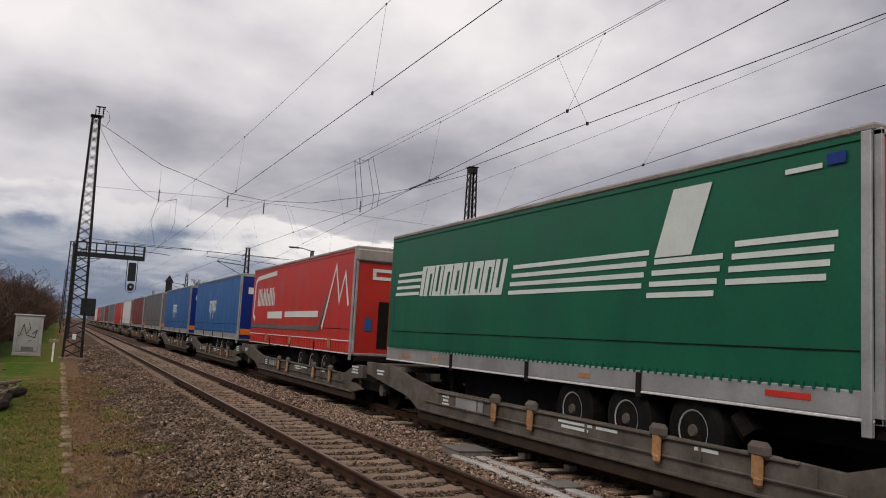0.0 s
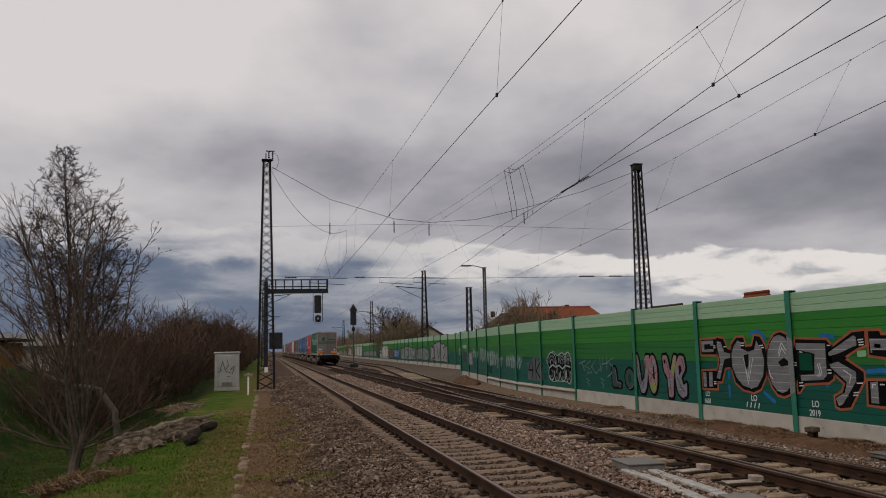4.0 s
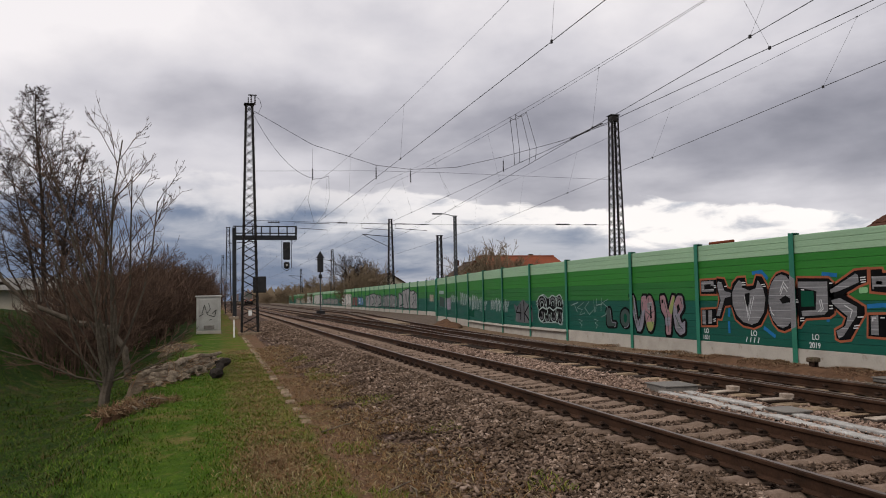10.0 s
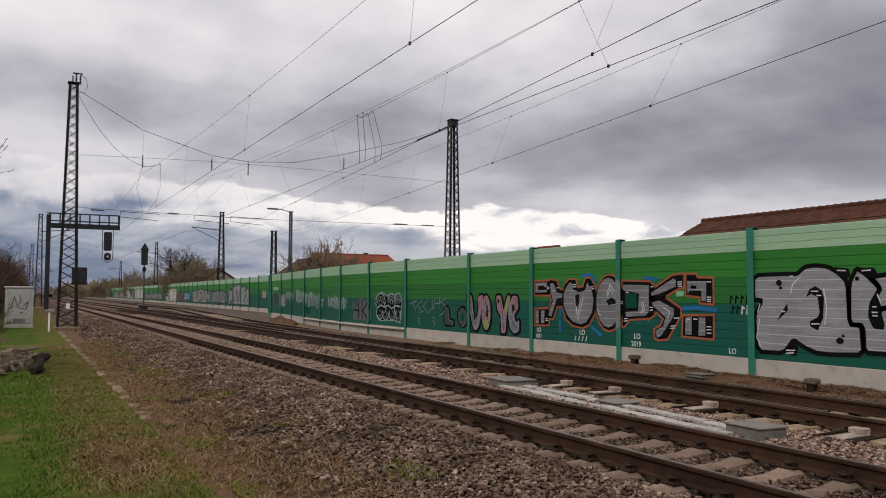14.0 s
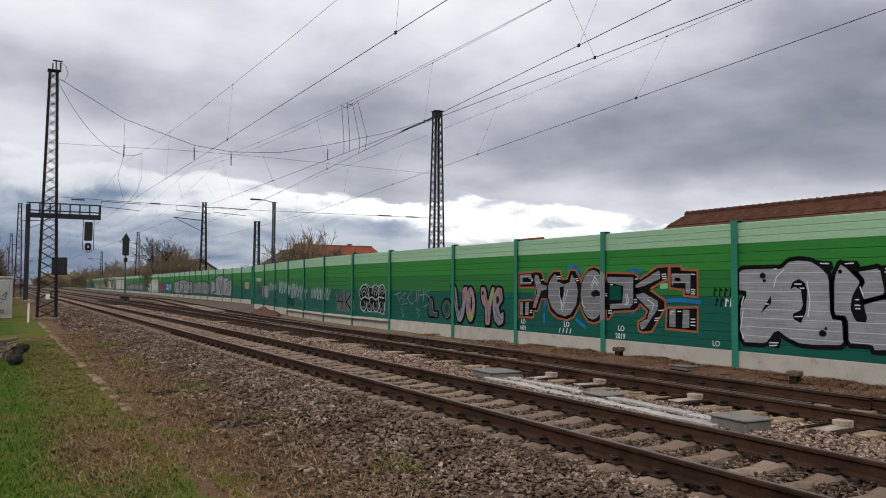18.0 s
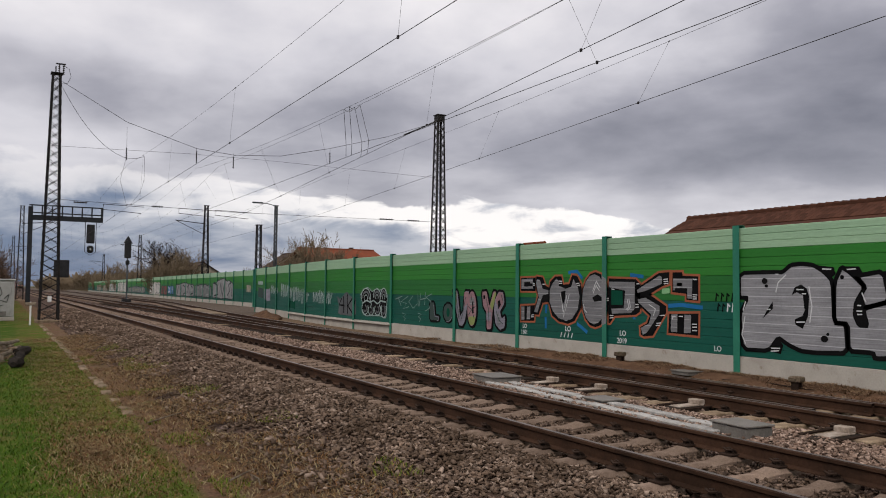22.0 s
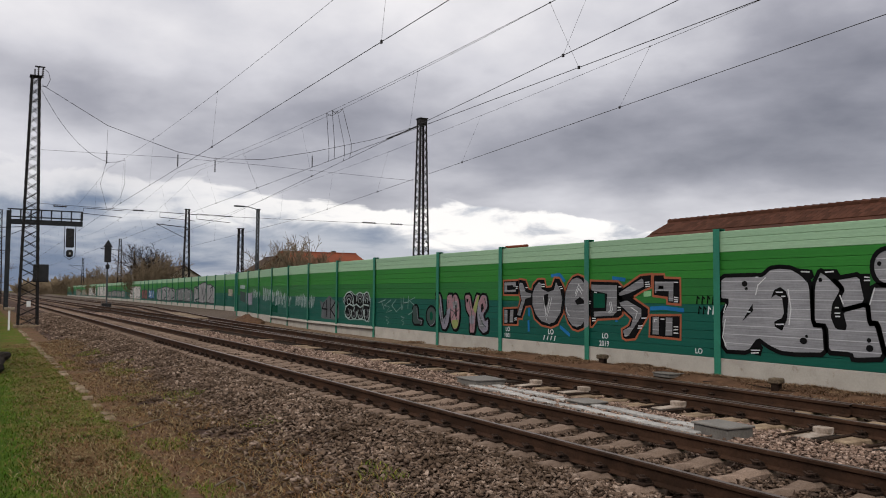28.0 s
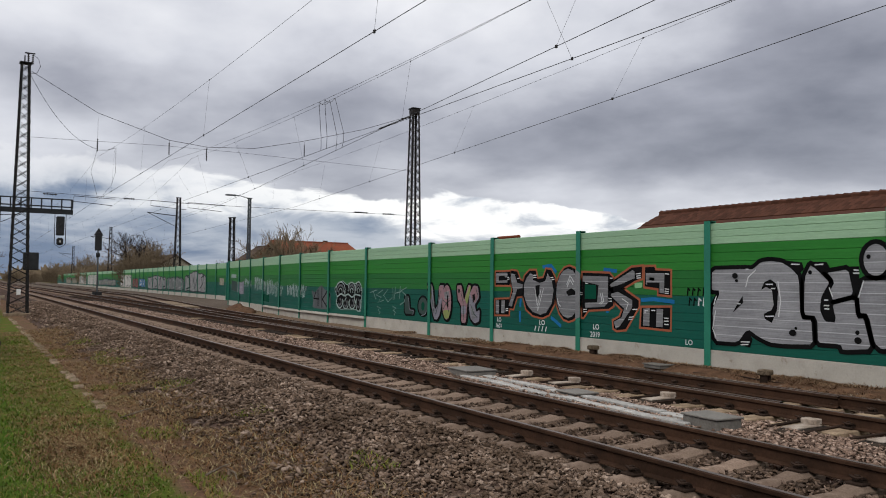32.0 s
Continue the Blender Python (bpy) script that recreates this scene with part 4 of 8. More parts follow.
    spray("black", [(10.13, 1.54), (10.03, 1.65), (10.1, 1.37), (10.0, 0.96), (10.14, 0.96), (10.24, 1.15), (10.21, 1.37)])
    spray("black", [(9.68, 1.93), (9.5, 1.93), (9.51, 1.73), (9.56, 1.42), (9.61, 1.63)])
    spray("silver", 9.2, 2.04, 0.27, 0.32)
    spray("dot", 12.21, 1.77, 0.07, 0.06)
    spray("dot", 12.17, 1.67, 0.04, 0.03)
    spray("dot", 10.86, 0.68, 0.08, 0.06)
    spray("dot", 10.79, 0.77, 0.03, 0.03)
    spray("dot", 9.54, 0.62, 0.07, 0.06)
    spray("dot", 9.55, 0.76, 0.04, 0.04)
    spray("dot", 10.48, 1.83, 0.04, 0.04)
    spray("dot", 9.33, 2.1, 0.04, 0.04)
    spray("tick", [(11.94, 1.9), (11.87, 1.9)])
    spray("tick", [(10.89, 1.99), (10.7, 1.98)])
    spray("tick", [(10.38, 1.97), (10.2, 1.98)])
    spray("tick", [(11.46, 1.6), (11.3, 1.6)])
    spray("tick", [(11.34, 1.52), (11.24, 1.52)])
    spray("tick", [(11.47, 0.97), (11.28, 0.98)])
    spray("tick", [(12.07, 0.43), (11.85, 0.44)])
    spray("tick", [(12.07, 0.37), (11.88, 0.39)])
    spray("tick", [(10.19, 1.32), (10.11, 1.32)])
    spray("tick", [(10.2, 1.22), (10.09, 1.22)])
    spray("tick", [(10.19, 1.16), (10.09, 1.16)])
    spray("tick", [(9.61, 1.87), (9.51, 1.86)])
    spray("tick", [(9.62, 1.81), (9.5, 1.81)])
    spray("tick", [(12.16, 1.2), (12.07, 1.2)])
    spray("tick", [(12.71, 1.04), (12.79, 0.66), (12.7, 0.48)])
    spray("tick", [(11.69, 1.89), (11.88, 1.74), (11.94, 1.54)])
    spray("tick", [(11.18, 1.66), (11.12, 1.28), (11.17, 0.97)])
    spray("tick", [(10.09, 1.55), (10.02, 1.38)])
    spray("tick", [(9.42, 1.68), (9.52, 1.38)])
    spray("tick", [(12.69, 1.35), (12.76, 1.16)])
    letter([(21.02, 1.9), (20.27, 1.91), (20.27, 1.52), (21.02, 1.52)], [[(20.99, 1.87), (20.4, 1.88), (20.4, 1.74), (20.54, 1.74), (20.54, 1.79), (20.85, 1.78), (20.85, 1.64), (20.4, 1.66), (20.4, 1.59), (20.99, 1.58)]])
    letter([(21.02, 1.08), (20.31, 1.11), (20.32, 0.66), (21.02, 0.64)], [[(20.99, 1.06), (20.83, 1.06), (20.83, 0.67), (20.99, 0.67)], [(20.69, 1.06), (20.52, 1.07), (20.54, 0.7), (20.71, 0.69)]])
    letter([(20.21, 1.94), (19.91, 1.91), (19.77, 1.67), (19.59, 1.62), (19.59, 1.22), (19.91, 1.19), (20.1, 0.84), (20.35, 0.85), (20.15, 1.37), (20.27, 1.78)], [[(20.2, 1.86), (20.04, 1.83), (19.91, 1.59), (19.63, 1.54), (19.65, 1.44), (19.91, 1.4), (20.17, 0.91), (20.33, 0.92), (20.1, 1.34), (20.24, 1.75)]])
    letter([(19.59, 1.62), (19.55, 1.78), (19.32, 1.93), (19.02, 1.93), (18.95, 1.7), (18.68, 1.72), (18.55, 1.96), (18.34, 1.94), (18.16, 1.72), (18.11, 1.39), (18.18, 1.04), (18.43, 0.73), (18.72, 0.64), (19.15, 0.69), (19.46, 0.85), (19.62, 1.22)], [[(19.57, 1.54), (19.46, 1.72), (19.26, 1.87), (19.14, 1.8), (19.15, 1.67), (18.84, 1.59), (18.59, 1.64), (18.49, 1.85), (18.3, 1.64), (18.22, 1.39), (18.3, 1.04), (18.55, 0.78), (18.8, 0.72), (19.15, 0.78), (19.41, 0.96), (19.57, 1.22)]])
    letter([(17.02, 1.32), (17.06, 1.05), (17.18, 0.82), (17.36, 0.66), (17.57, 0.6), (17.78, 0.64), (17.96, 0.79), (18.09, 1.03), (18.13, 1.3), (18.09, 1.59), (17.96, 1.82), (17.77, 1.98), (17.56, 2.03), (17.35, 1.97), (17.17, 1.82), (17.06, 1.59)], [[(17.13, 1.33), (17.17, 1.08), (17.27, 0.87), (17.43, 0.73), (17.61, 0.67), (17.8, 0.72), (17.96, 0.85), (18.07, 1.06), (18.11, 1.32), (18.07, 1.57), (17.96, 1.78), (17.8, 1.92), (17.61, 1.97), (17.42, 1.92), (17.27, 1.78), (17.16, 1.57)]])
    letter([(17.03, 1.86), (16.02, 1.83), (15.88, 1.72), (15.88, 1.05), (16.03, 0.97), (16.8, 0.92), (16.99, 0.73), (17.04, 0.73)], [[(17.02, 1.78), (16.06, 1.76), (16.07, 1.11), (16.2, 1.01), (16.91, 0.97), (16.93, 1.09), (16.46, 1.12), (16.41, 1.55), (16.87, 1.62), (17.02, 1.64)]], [[(16.93, 1.56), (16.51, 1.55), (16.5, 1.2), (16.93, 1.19)]])
    letter([(16.03, 1.59), (15.24, 1.97), (14.89, 1.99), (14.9, 1.72), (15.12, 1.66), (15.56, 1.47), (15.89, 1.39), (16.03, 1.41)], [[(15.99, 1.57), (15.21, 1.91), (15.14, 1.88), (15.13, 1.72), (15.69, 1.55), (15.96, 1.5)]])
    letter([(15.96, 1.39), (15.56, 1.47), (15.0, 1.2), (15.0, 1.05), (15.44, 0.5), (15.74, 0.46), (15.85, 0.5), (15.87, 0.68), (15.64, 0.78), (15.54, 0.96), (15.98, 1.25)], [[(15.96, 1.34), (15.7, 1.39), (15.21, 1.2), (15.22, 1.02), (15.64, 0.56), (15.78, 0.5), (15.85, 0.66), (15.57, 0.78), (15.49, 0.99), (15.93, 1.27)]])
    letter([(14.79, 1.98), (14.49, 1.98), (14.47, 1.9), (14.0, 1.88), (14.0, 1.34), (14.36, 1.36), (14.36, 1.49), (14.8, 1.53)], [[(14.77, 1.84), (14.18, 1.83), (14.19, 1.38), (14.33, 1.39), (14.33, 1.62), (14.72, 1.62), (14.72, 1.57), (14.76, 1.57)], [(14.65, 1.74), (14.49, 1.73), (14.49, 1.66), (14.66, 1.67)]])
    letter([(14.9, 1.03), (14.0, 1.06), (14.01, 0.57), (14.93, 0.59)], [[(14.84, 1.01), (14.64, 1.03), (14.65, 0.62), (14.85, 0.62)], [(14.42, 1.02), (14.22, 1.02), (14.23, 0.62), (14.44, 0.61)]])
    spray("black", [(19.03, 1.51), (18.83, 1.54), (18.86, 1.28), (18.95, 1.17), (19.02, 1.33)])
    spray("black", [(17.69, 1.36), (17.47, 1.46), (17.2, 1.33), (17.02, 1.3), (17.04, 1.2), (17.36, 1.29), (17.59, 1.26)])
    spray("tick", [(19.02, 1.33), (18.91, 0.82), (18.66, 1.44)])
    spray("tick", [(19.05, 1.44), (18.91, 0.96), (18.77, 1.41)])
    spray("tick", [(17.66, 1.54), (17.52, 1.79), (17.36, 1.62)])
    spray("tick", [(17.64, 1.48), (17.52, 1.68), (17.39, 1.54)])
    spray("tick", [(18.04, 1.18), (18.0, 1.04), (17.9, 0.97)])
    spray("tick", [(16.33, 1.34), (16.27, 1.15), (16.38, 1.08)])
    spray("tick", [(16.27, 1.36), (16.21, 1.15), (16.32, 1.07)])
    spray("tick", [(15.56, 1.23), (15.34, 1.13), (15.41, 0.97)])
    spray("tick", [(15.08, 1.82), (14.93, 1.83)])
    spray("tick", [(15.07, 1.77), (14.92, 1.78)])
    spray("tick", [(15.06, 1.72), (14.92, 1.73)])
    spray("tick", [(14.16, 1.82), (14.03, 1.81)])
    spray("tick", [(14.16, 1.48), (14.03, 1.47)])
    spray("tick", [(14.16, 1.43), (14.04, 1.42)])
    spray("tick", [(14.16, 1.38), (14.04, 1.38)])
    spray("tick", [(14.18, 0.82), (14.04, 0.82)])
    spray("tick", [(14.18, 0.75), (14.04, 0.76)])
    spray("tick", [(14.18, 0.68), (14.04, 0.68)])
    spray("tick", [(14.58, 0.98), (14.46, 0.98)])
    spray("tick", [(15.31, 0.79), (15.15, 0.81)])
    spray("tick", [(15.33, 0.74), (15.19, 0.75)])
    spray("tick", [(15.2, 0.98), (15.03, 0.99)])
    spray("tick", [(16.03, 1.22), (15.91, 1.22)])
    spray("tick", [(16.03, 1.15), (15.91, 1.16)])
    spray("tick", [(15.99, 1.72), (15.89, 1.72)])
    spray("tick", [(17.2, 1.36), (17.02, 1.35)])
    spray("tick", [(17.2, 1.3), (17.02, 1.3)])
    spray("tick", [(16.98, 0.92), (16.84, 0.93)])
    spray("tick", [(16.98, 0.86), (16.84, 0.87)])
    spray("tick", [(18.36, 1.73), (18.22, 1.74)])
    spray("tick", [(18.3, 1.68), (18.18, 1.69)])
    spray("tick", [(19.14, 1.8), (18.98, 1.8)])
    spray("tick", [(19.14, 1.74), (18.98, 1.74)])
    spray("tick", [(19.9, 1.71), (19.77, 1.72)])
    spray("tick", [(20.39, 1.74), (20.29, 1.74)])
    spray("tick", [(20.39, 1.69), (20.29, 1.69)])
    spray("tick", [(20.46, 0.82), (20.34, 0.84)])
    spray("tick", [(20.46, 0.77), (20.34, 0.78)])
    spray("tick", [(14.78, 0.9), (14.78, 0.97), (14.69, 0.97)])
    spray("tick", [(16.91, 1.59), (16.8, 1.58)])
    spray("blue", [(14.93, 1.21), (14.51, 1.24), (13.88, 1.19)])
    spray("blue", [(16.23, 1.94), (15.76, 1.89)])
    spray("blue", [(18.72, 2.03), (18.34, 2.06), (18.11, 1.87)])
    spray("blue", [(19.73, 1.14), (19.76, 0.9)])
    spray("blue", [(18.33, 0.66), (18.18, 0.59), (17.9, 0.45)])
    spray("blue", [(16.09, 0.95), (16.09, 0.86)])
    spray("blue", [(16.87, 1.3), (16.55, 1.31)])
    spray("blue", [(19.77, 0.79), (19.76, 0.47)])
    spray("label", [(15.13, 1.61), (14.88, 1.62), (14.88, 1.5), (15.13, 1.48)])
    spray("dull2", [(26.87, 1.07), (26.55, 1.08), (26.47, 0.61), (26.15, 0.6), (26.19, 0.46), (26.86, 0.44)])
    spray("dull2", [(25.17, 0.76), (25.2, 0.63), (25.29, 0.52), (25.42, 0.46), (25.57, 0.45), (25.71, 0.51), (25.81, 0.61), (25.84, 0.74), (25.81, 0.88), (25.72, 0.98), (25.58, 1.05), (25.43, 1.05), (25.3, 0.99), (25.2, 0.89)])
    spray("hole", [(25.38, 0.76), (25.4, 0.66), (25.46, 0.6), (25.54, 0.6), (25.6, 0.65), (25.62, 0.75), (25.6, 0.84), (25.54, 0.9), (25.47, 0.91), (25.4, 0.85)])
    spray("lilac2", [(25.22, 1.49), (24.85, 1.51), (24.68, 0.63), (24.46, 0.83), (24.34, 1.49), (24.06, 1.49), (24.33, 0.52), (24.51, 0.33), (24.73, 0.35)])
    spray("pink2", [(23.6, 0.93), (23.62, 0.71), (23.68, 0.53), (23.77, 0.4), (23.88, 0.35), (23.99, 0.39), (24.09, 0.51), (24.16, 0.7), (24.18, 0.92), (24.16, 1.14), (24.1, 1.33), (24.0, 1.45), (23.89, 1.5), (23.78, 1.46), (23.68, 1.33), (23.62, 1.15)])
    spray("pink2", [(23.25, 1.48), (22.96, 1.5), (22.8, 0.99), (22.56, 1.5), (22.39, 1.48), (22.61, 0.88), (22.68, 0.31), (22.95, 0.3), (22.95, 0.81), (23.18, 1.04)])
    spray("lilac2", [(22.47, 1.23), (22.25, 1.49), (21.99, 1.47), (21.92, 1.12), (22.18, 0.88), (22.07, 0.67), (21.88, 0.75), (21.9, 0.4), (22.16, 0.31), (22.42, 0.47), (22.52, 0.91)])
    spray("lime", [(25.22, 1.47), (24.9, 1.49), (24.92, 0.98), (25.08, 1.13)])
    spray("pinkf", [(24.41, 1.46), (24.09, 1.48), (24.16, 1.09), (24.4, 0.96)])
    spray("lime", [(24.13, 0.65), (23.63, 0.69), (23.74, 0.41), (24.0, 0.38)])
    spray("lime", [(22.76, 1.06), (22.47, 1.47), (22.38, 1.47), (22.6, 0.88)])
    spray("lilacf", [(22.98, 0.81), (22.67, 0.86), (22.69, 0.58), (22.96, 0.57)])
    spray("pinkf", [(22.45, 1.22), (22.25, 1.47), (22.01, 1.46), (21.97, 1.15), (22.18, 0.92)])
    spray("black", [(22.3, 1.18), (22.18, 1.24), (22.12, 1.08), (22.27, 0.94)])
    spray("black", [(23.86, 1.15), (23.79, 1.18), (23.76, 0.79), (23.86, 0.77)])
    spray("black", [(23.16, 1.36), (23.04, 1.37), (23.06, 1.25), (23.15, 1.25)])
    for line in ([(29.82, 1.15), (29.18, 1.27)], [(29.54, 1.22), (29.27, 0.9)], [(28.69, 1.27), (29.28, 1.06), (28.81, 1.0), (29.1, 0.79), (28.6, 0.88)], [(28.24, 1.3), (28.61, 1.07), (28.23, 0.83), (27.88, 1.0)], [(27.85, 1.37), (27.79, 0.91)], [(27.61, 1.4), (27.72, 0.93)], [(27.23, 1.43), (27.29, 0.97)], [(27.68, 1.16), (27.17, 1.22)], [(26.74, 1.38), (27.17, 1.26), (26.79, 1.11), (26.91, 0.86), (27.25, 0.75)], [(29.16, 0.63), (28.84, 0.58), (29.09, 0.5), (28.88, 0.43), (29.0, 0.34)], [(27.83, 0.67), (27.55, 0.62), (27.78, 0.53), (27.59, 0.46), (27.7, 0.35)]):
        spray("scrawl", line)
    # cracks and patches in the letters
    for line in ([(24.98, 1.45), (24.85, 1.0), (24.75, 0.6)], [(24.3, 1.3), (24.42, 0.9), (24.6, 0.5)], [(24.15, 1.0), (23.9, 0.9), (23.65, 1.0)], [(24.1, 0.7), (23.9, 0.9), (23.72, 0.6)], [(23.95, 1.42), (23.9, 1.2)], [(23.0, 1.3), (22.85, 0.95), (22.8, 0.4)], [(22.1, 1.4), (22.0, 1.2)], [(22.4, 0.9), (22.2, 0.6), (22.0, 0.5)]):
        stroke("dull", line, 0.03, 0.0062)
    for pts in ([(24.85, 0.9), (24.72, 0.95), (24.7, 0.6), (24.78, 0.5)], [(22.4, 0.8), (22.25, 0.85), (22.1, 0.5), (22.3, 0.42)], [(24.05, 1.25), (23.75, 1.3), (23.7, 1.05), (24.0, 1.02)]):
        fill("grey", pts, 0.0056)
    spray("grey3", [(36.34, 1.2), (35.9, 1.05), (35.04, 1.43), (34.6, 1.2), (33.88, 1.15), (33.82, 0.34), (36.15, 0.36), (36.05, 0.75)])
    for line in ([(35.7, 1.1), (36.0, 0.8), (35.3, 0.78)], [(35.45, 1.2), (35.4, 0.45)], [(34.95, 1.3), (34.9, 0.4)], [(34.25, 1.15), (34.85, 0.78), (34.2, 0.42)], [(33.95, 1.05), (34.1, 0.75)]):
        stroke("black", line, 0.085, 0.006)
    # interlocked curled letters: black masses edged in silver
    body = [(33.45, 1.25), (32.95, 1.52), (32.57, 1.61), (32.1, 1.42), (31.7, 1.55), (31.3, 1.48), (30.9, 1.59), (30.55, 1.3), (30.62, 0.9), (30.66, 0.36), (31.2, 0.45), (32.1, 0.44), (32.8, 0.4), (33.21, 0.69), (33.1, 0.95)]
    fill("black", rounded(body), 0.002)
    stroke("scrawl", rounded(body) + rounded(body)[:1], 0.03, 0.003)

    def arc(y, z, ry, rz, a, b, width, kind="scrawl"):
        line = [(y + ry * math.cos(radians(a + (b - a) * k / 9)), z + rz * math.sin(radians(a + (b - a) * k / 9))) for k in range(10)]
        stroke(kind, line, width, 0.0046)

    for y, z, ry, rz in ((32.76, 1.2, 0.5, 0.36), (31.6, 1.25, 0.36, 0.3), (30.93, 1.27, 0.3, 0.3)):
        arc(y, z, ry, rz, -15, 195, 0.05)
        arc(y, z - 0.02, ry * 0.68, rz * 0.66, -10, 190, 0.09, "ash")
        arc(y, z - 0.06, ry * 0.36, rz * 0.4, -40, 220, 0.035)
    for y, z, ry, rz in ((32.84, 0.72, 0.34, 0.26), (32.2, 0.66, 0.28, 0.22), (31.52, 0.7, 0.3, 0.24), (30.9, 0.7, 0.24, 0.32)):
        arc(y, z, ry, rz, 150, 395, 0.055)
        arc(y, z, ry * 0.5, rz * 0.5, 90, 330, 0.08, "ash")
    for line in ([(33.1, 0.93), (32.7, 1.06), (32.3, 0.98), (31.95, 1.06), (31.55, 0.93), (31.2, 1.06), (30.7, 1.02)], [(32.4, 1.2), (32.15, 0.9), (32.3, 0.75)], [(31.25, 1.2), (31.3, 0.85), (31.1, 0.7)]):
        stroke("scrawl", line, 0.06, 0.0054)
    rnd = random.Random(6)

    def blocks(kind, y0, y1, top0, top1, low0, low1, count):
        """A row of blocky sprayed letters, too faded to read, as leaning bars."""
        step = (y1 - y0) / count
        for k in range(count):
            u = (k + 0.5) / count
            y, hi, lo = y0 + step * k, top0 + (top1 - top0) * u + rnd.uniform(-0.08, 0.08), low0 + (low1 - low0) * u + rnd.uniform(-0.05, 0.1)
            mid = lo + (hi - lo) * rnd.uniform(0.3, 0.7)
            w = 0.13 if y > 44 else 0.09
            stroke(kind, [(y + 0.02 * step, lo), (y + rnd.uniform(0.0, 0.15) * step, hi)], w, 0.002)
            stroke(kind, [(y + 0.12 * step, hi - 0.06), (y + 0.38 * step, mid), (y + rnd.uniform(0.15, 0.4) * step, lo + 0.04)], w * 0.7, 0.0026)
            stroke(kind, [(y + 0.5 * step, lo + rnd.uniform(0, 0.1)), (y + 0.6 * step, hi + rnd.uniform(-0.1, 0.05)), (y + 0.78 * step, mid), (y + 0.9 * step, hi - 0.05)], w * 0.75, 0.0022)

    blocks("scrawl", 48.45, 45.1, 1.78, 1.62, 0.98, 1.0, 5)
    blocks("scrawl", 44.9, 42.2, 1.62, 1.5, 0.78, 0.74, 4)
    blocks("scrawl", 41.95, 41.2, 1.45, 1.4, 0.8, 0.75, 1)
    blocks("scrawl", 40.35, 37.0, 1.42, 1.38, 0.75, 0.8, 6)
    blocks("scrawl", 51.8, 49.5, 1.7, 1.6, 1.2, 1.12, 3)
    fill("scrawl", [(56.6, 2.0), (54.9, 1.98), (54.9, 1.75), (56.6, 1.78)], 0.002)
    fill("lilac", [(54.4, 1.5), (52.9, 1.45), (52.2, 1.55), (52.2, 0.74), (53.3, 0.7), (54.4, 0.8)], 0.002)
    fill("dull", [(56.5, 1.6), (54.7, 1.5), (54.7, 0.85), (56.5, 0.95)], 0.002)
    fill("hole", [(46.2, 0.85), (44.4, 0.8), (44.4, 0.4), (46.0, 0.45)], 0.001)
    over = Geo().face([(0, 17.06, 0.72), (0, 17.24, 0.66), (0, 17.24, 1.94), (0, 17.06, 1.84)], 0.0015, (7.4338, 0, 0))
    part("paint", over.mesh("paint", mat("spray_over_post", INK["grey"][0], INK["grey"][1], rough=0.55, grain=25, stain=1.2, bump=0.05, world=True)), None, wall, "silver spray paint over a post")
    for y0, y1, z in ((13.5, 13.0, 1.42), (13.45, 13.0, 1.2)):
        for k in range(4):
            y = y0 + (y1 - y0) * k / 3.4
            stroke("tick" if z < 1.3 and k > 1 else "black", [(y, z - 0.08), (y - 0.02, z + 0.08), (y - 0.08, z + 0.03)], 0.04, 0.002)
    # flat silver and grey paint hides the ribs, so their lit ledges are coloured in
    mats = {k: mat("spray_" + k, a, b, deep=0.4, rough=0.75, grain=25, stain=1.2, bump=0.05, rand=0.03, rib_light=0.182 if k in ("silver", "grey") else None, streak=0.3 if k in ("silver", "grey", "lilac", "pink") else 0.0, world=True) for k, (a, b) in INK.items()}
    for (name, lift), g in layers.items():
        part("paint", g.mesh("paint", mats[name]), None, wall, name + " spray paint")
    for word, y, z, size in (("LO", 20.92, 0.44, 0.16), ("1601", 21.0, 0.26, 0.16), ("LO", 18.85, 0.44, 0.18), ("LO", 16.62, 0.44, 0.17), ("2019", 16.72, 0.25, 0.17), ("LO", 13.56, 0.27, 0.15)):
        cu = bpy.data.curves.new("word", "FONT")
        cu.body, cu.size, cu.extrude, cu.offset = word, size * 1.08, 0.001, 0.003
        tmp = bpy.data.objects.new("word", cu)
        scene.collection.objects.link(tmp)
        bpy.context.view_layer.update()
        me = bpy.data.meshes.new_from_object(tmp)
        bpy.data.objects.remove(tmp)
        me.materials.clear()
        me.materials.append(mats["tick"])
        ob = new("lettering", me)
        ob.parent = wall
        ob.matrix_basis = pose(7.492, y, z, 90, 0, -90)
        tagged(ob, "small white sprayed lettering")
    for k in range(4):
        g = Geo().strip([(19.05 - 0.16 * k, 0.27), (19.0 - 0.16 * k, 0.40)], 0.035, 0.002, (7.492, 0, 0))
        part("lettering_bar", g, mats["tick"], wall)


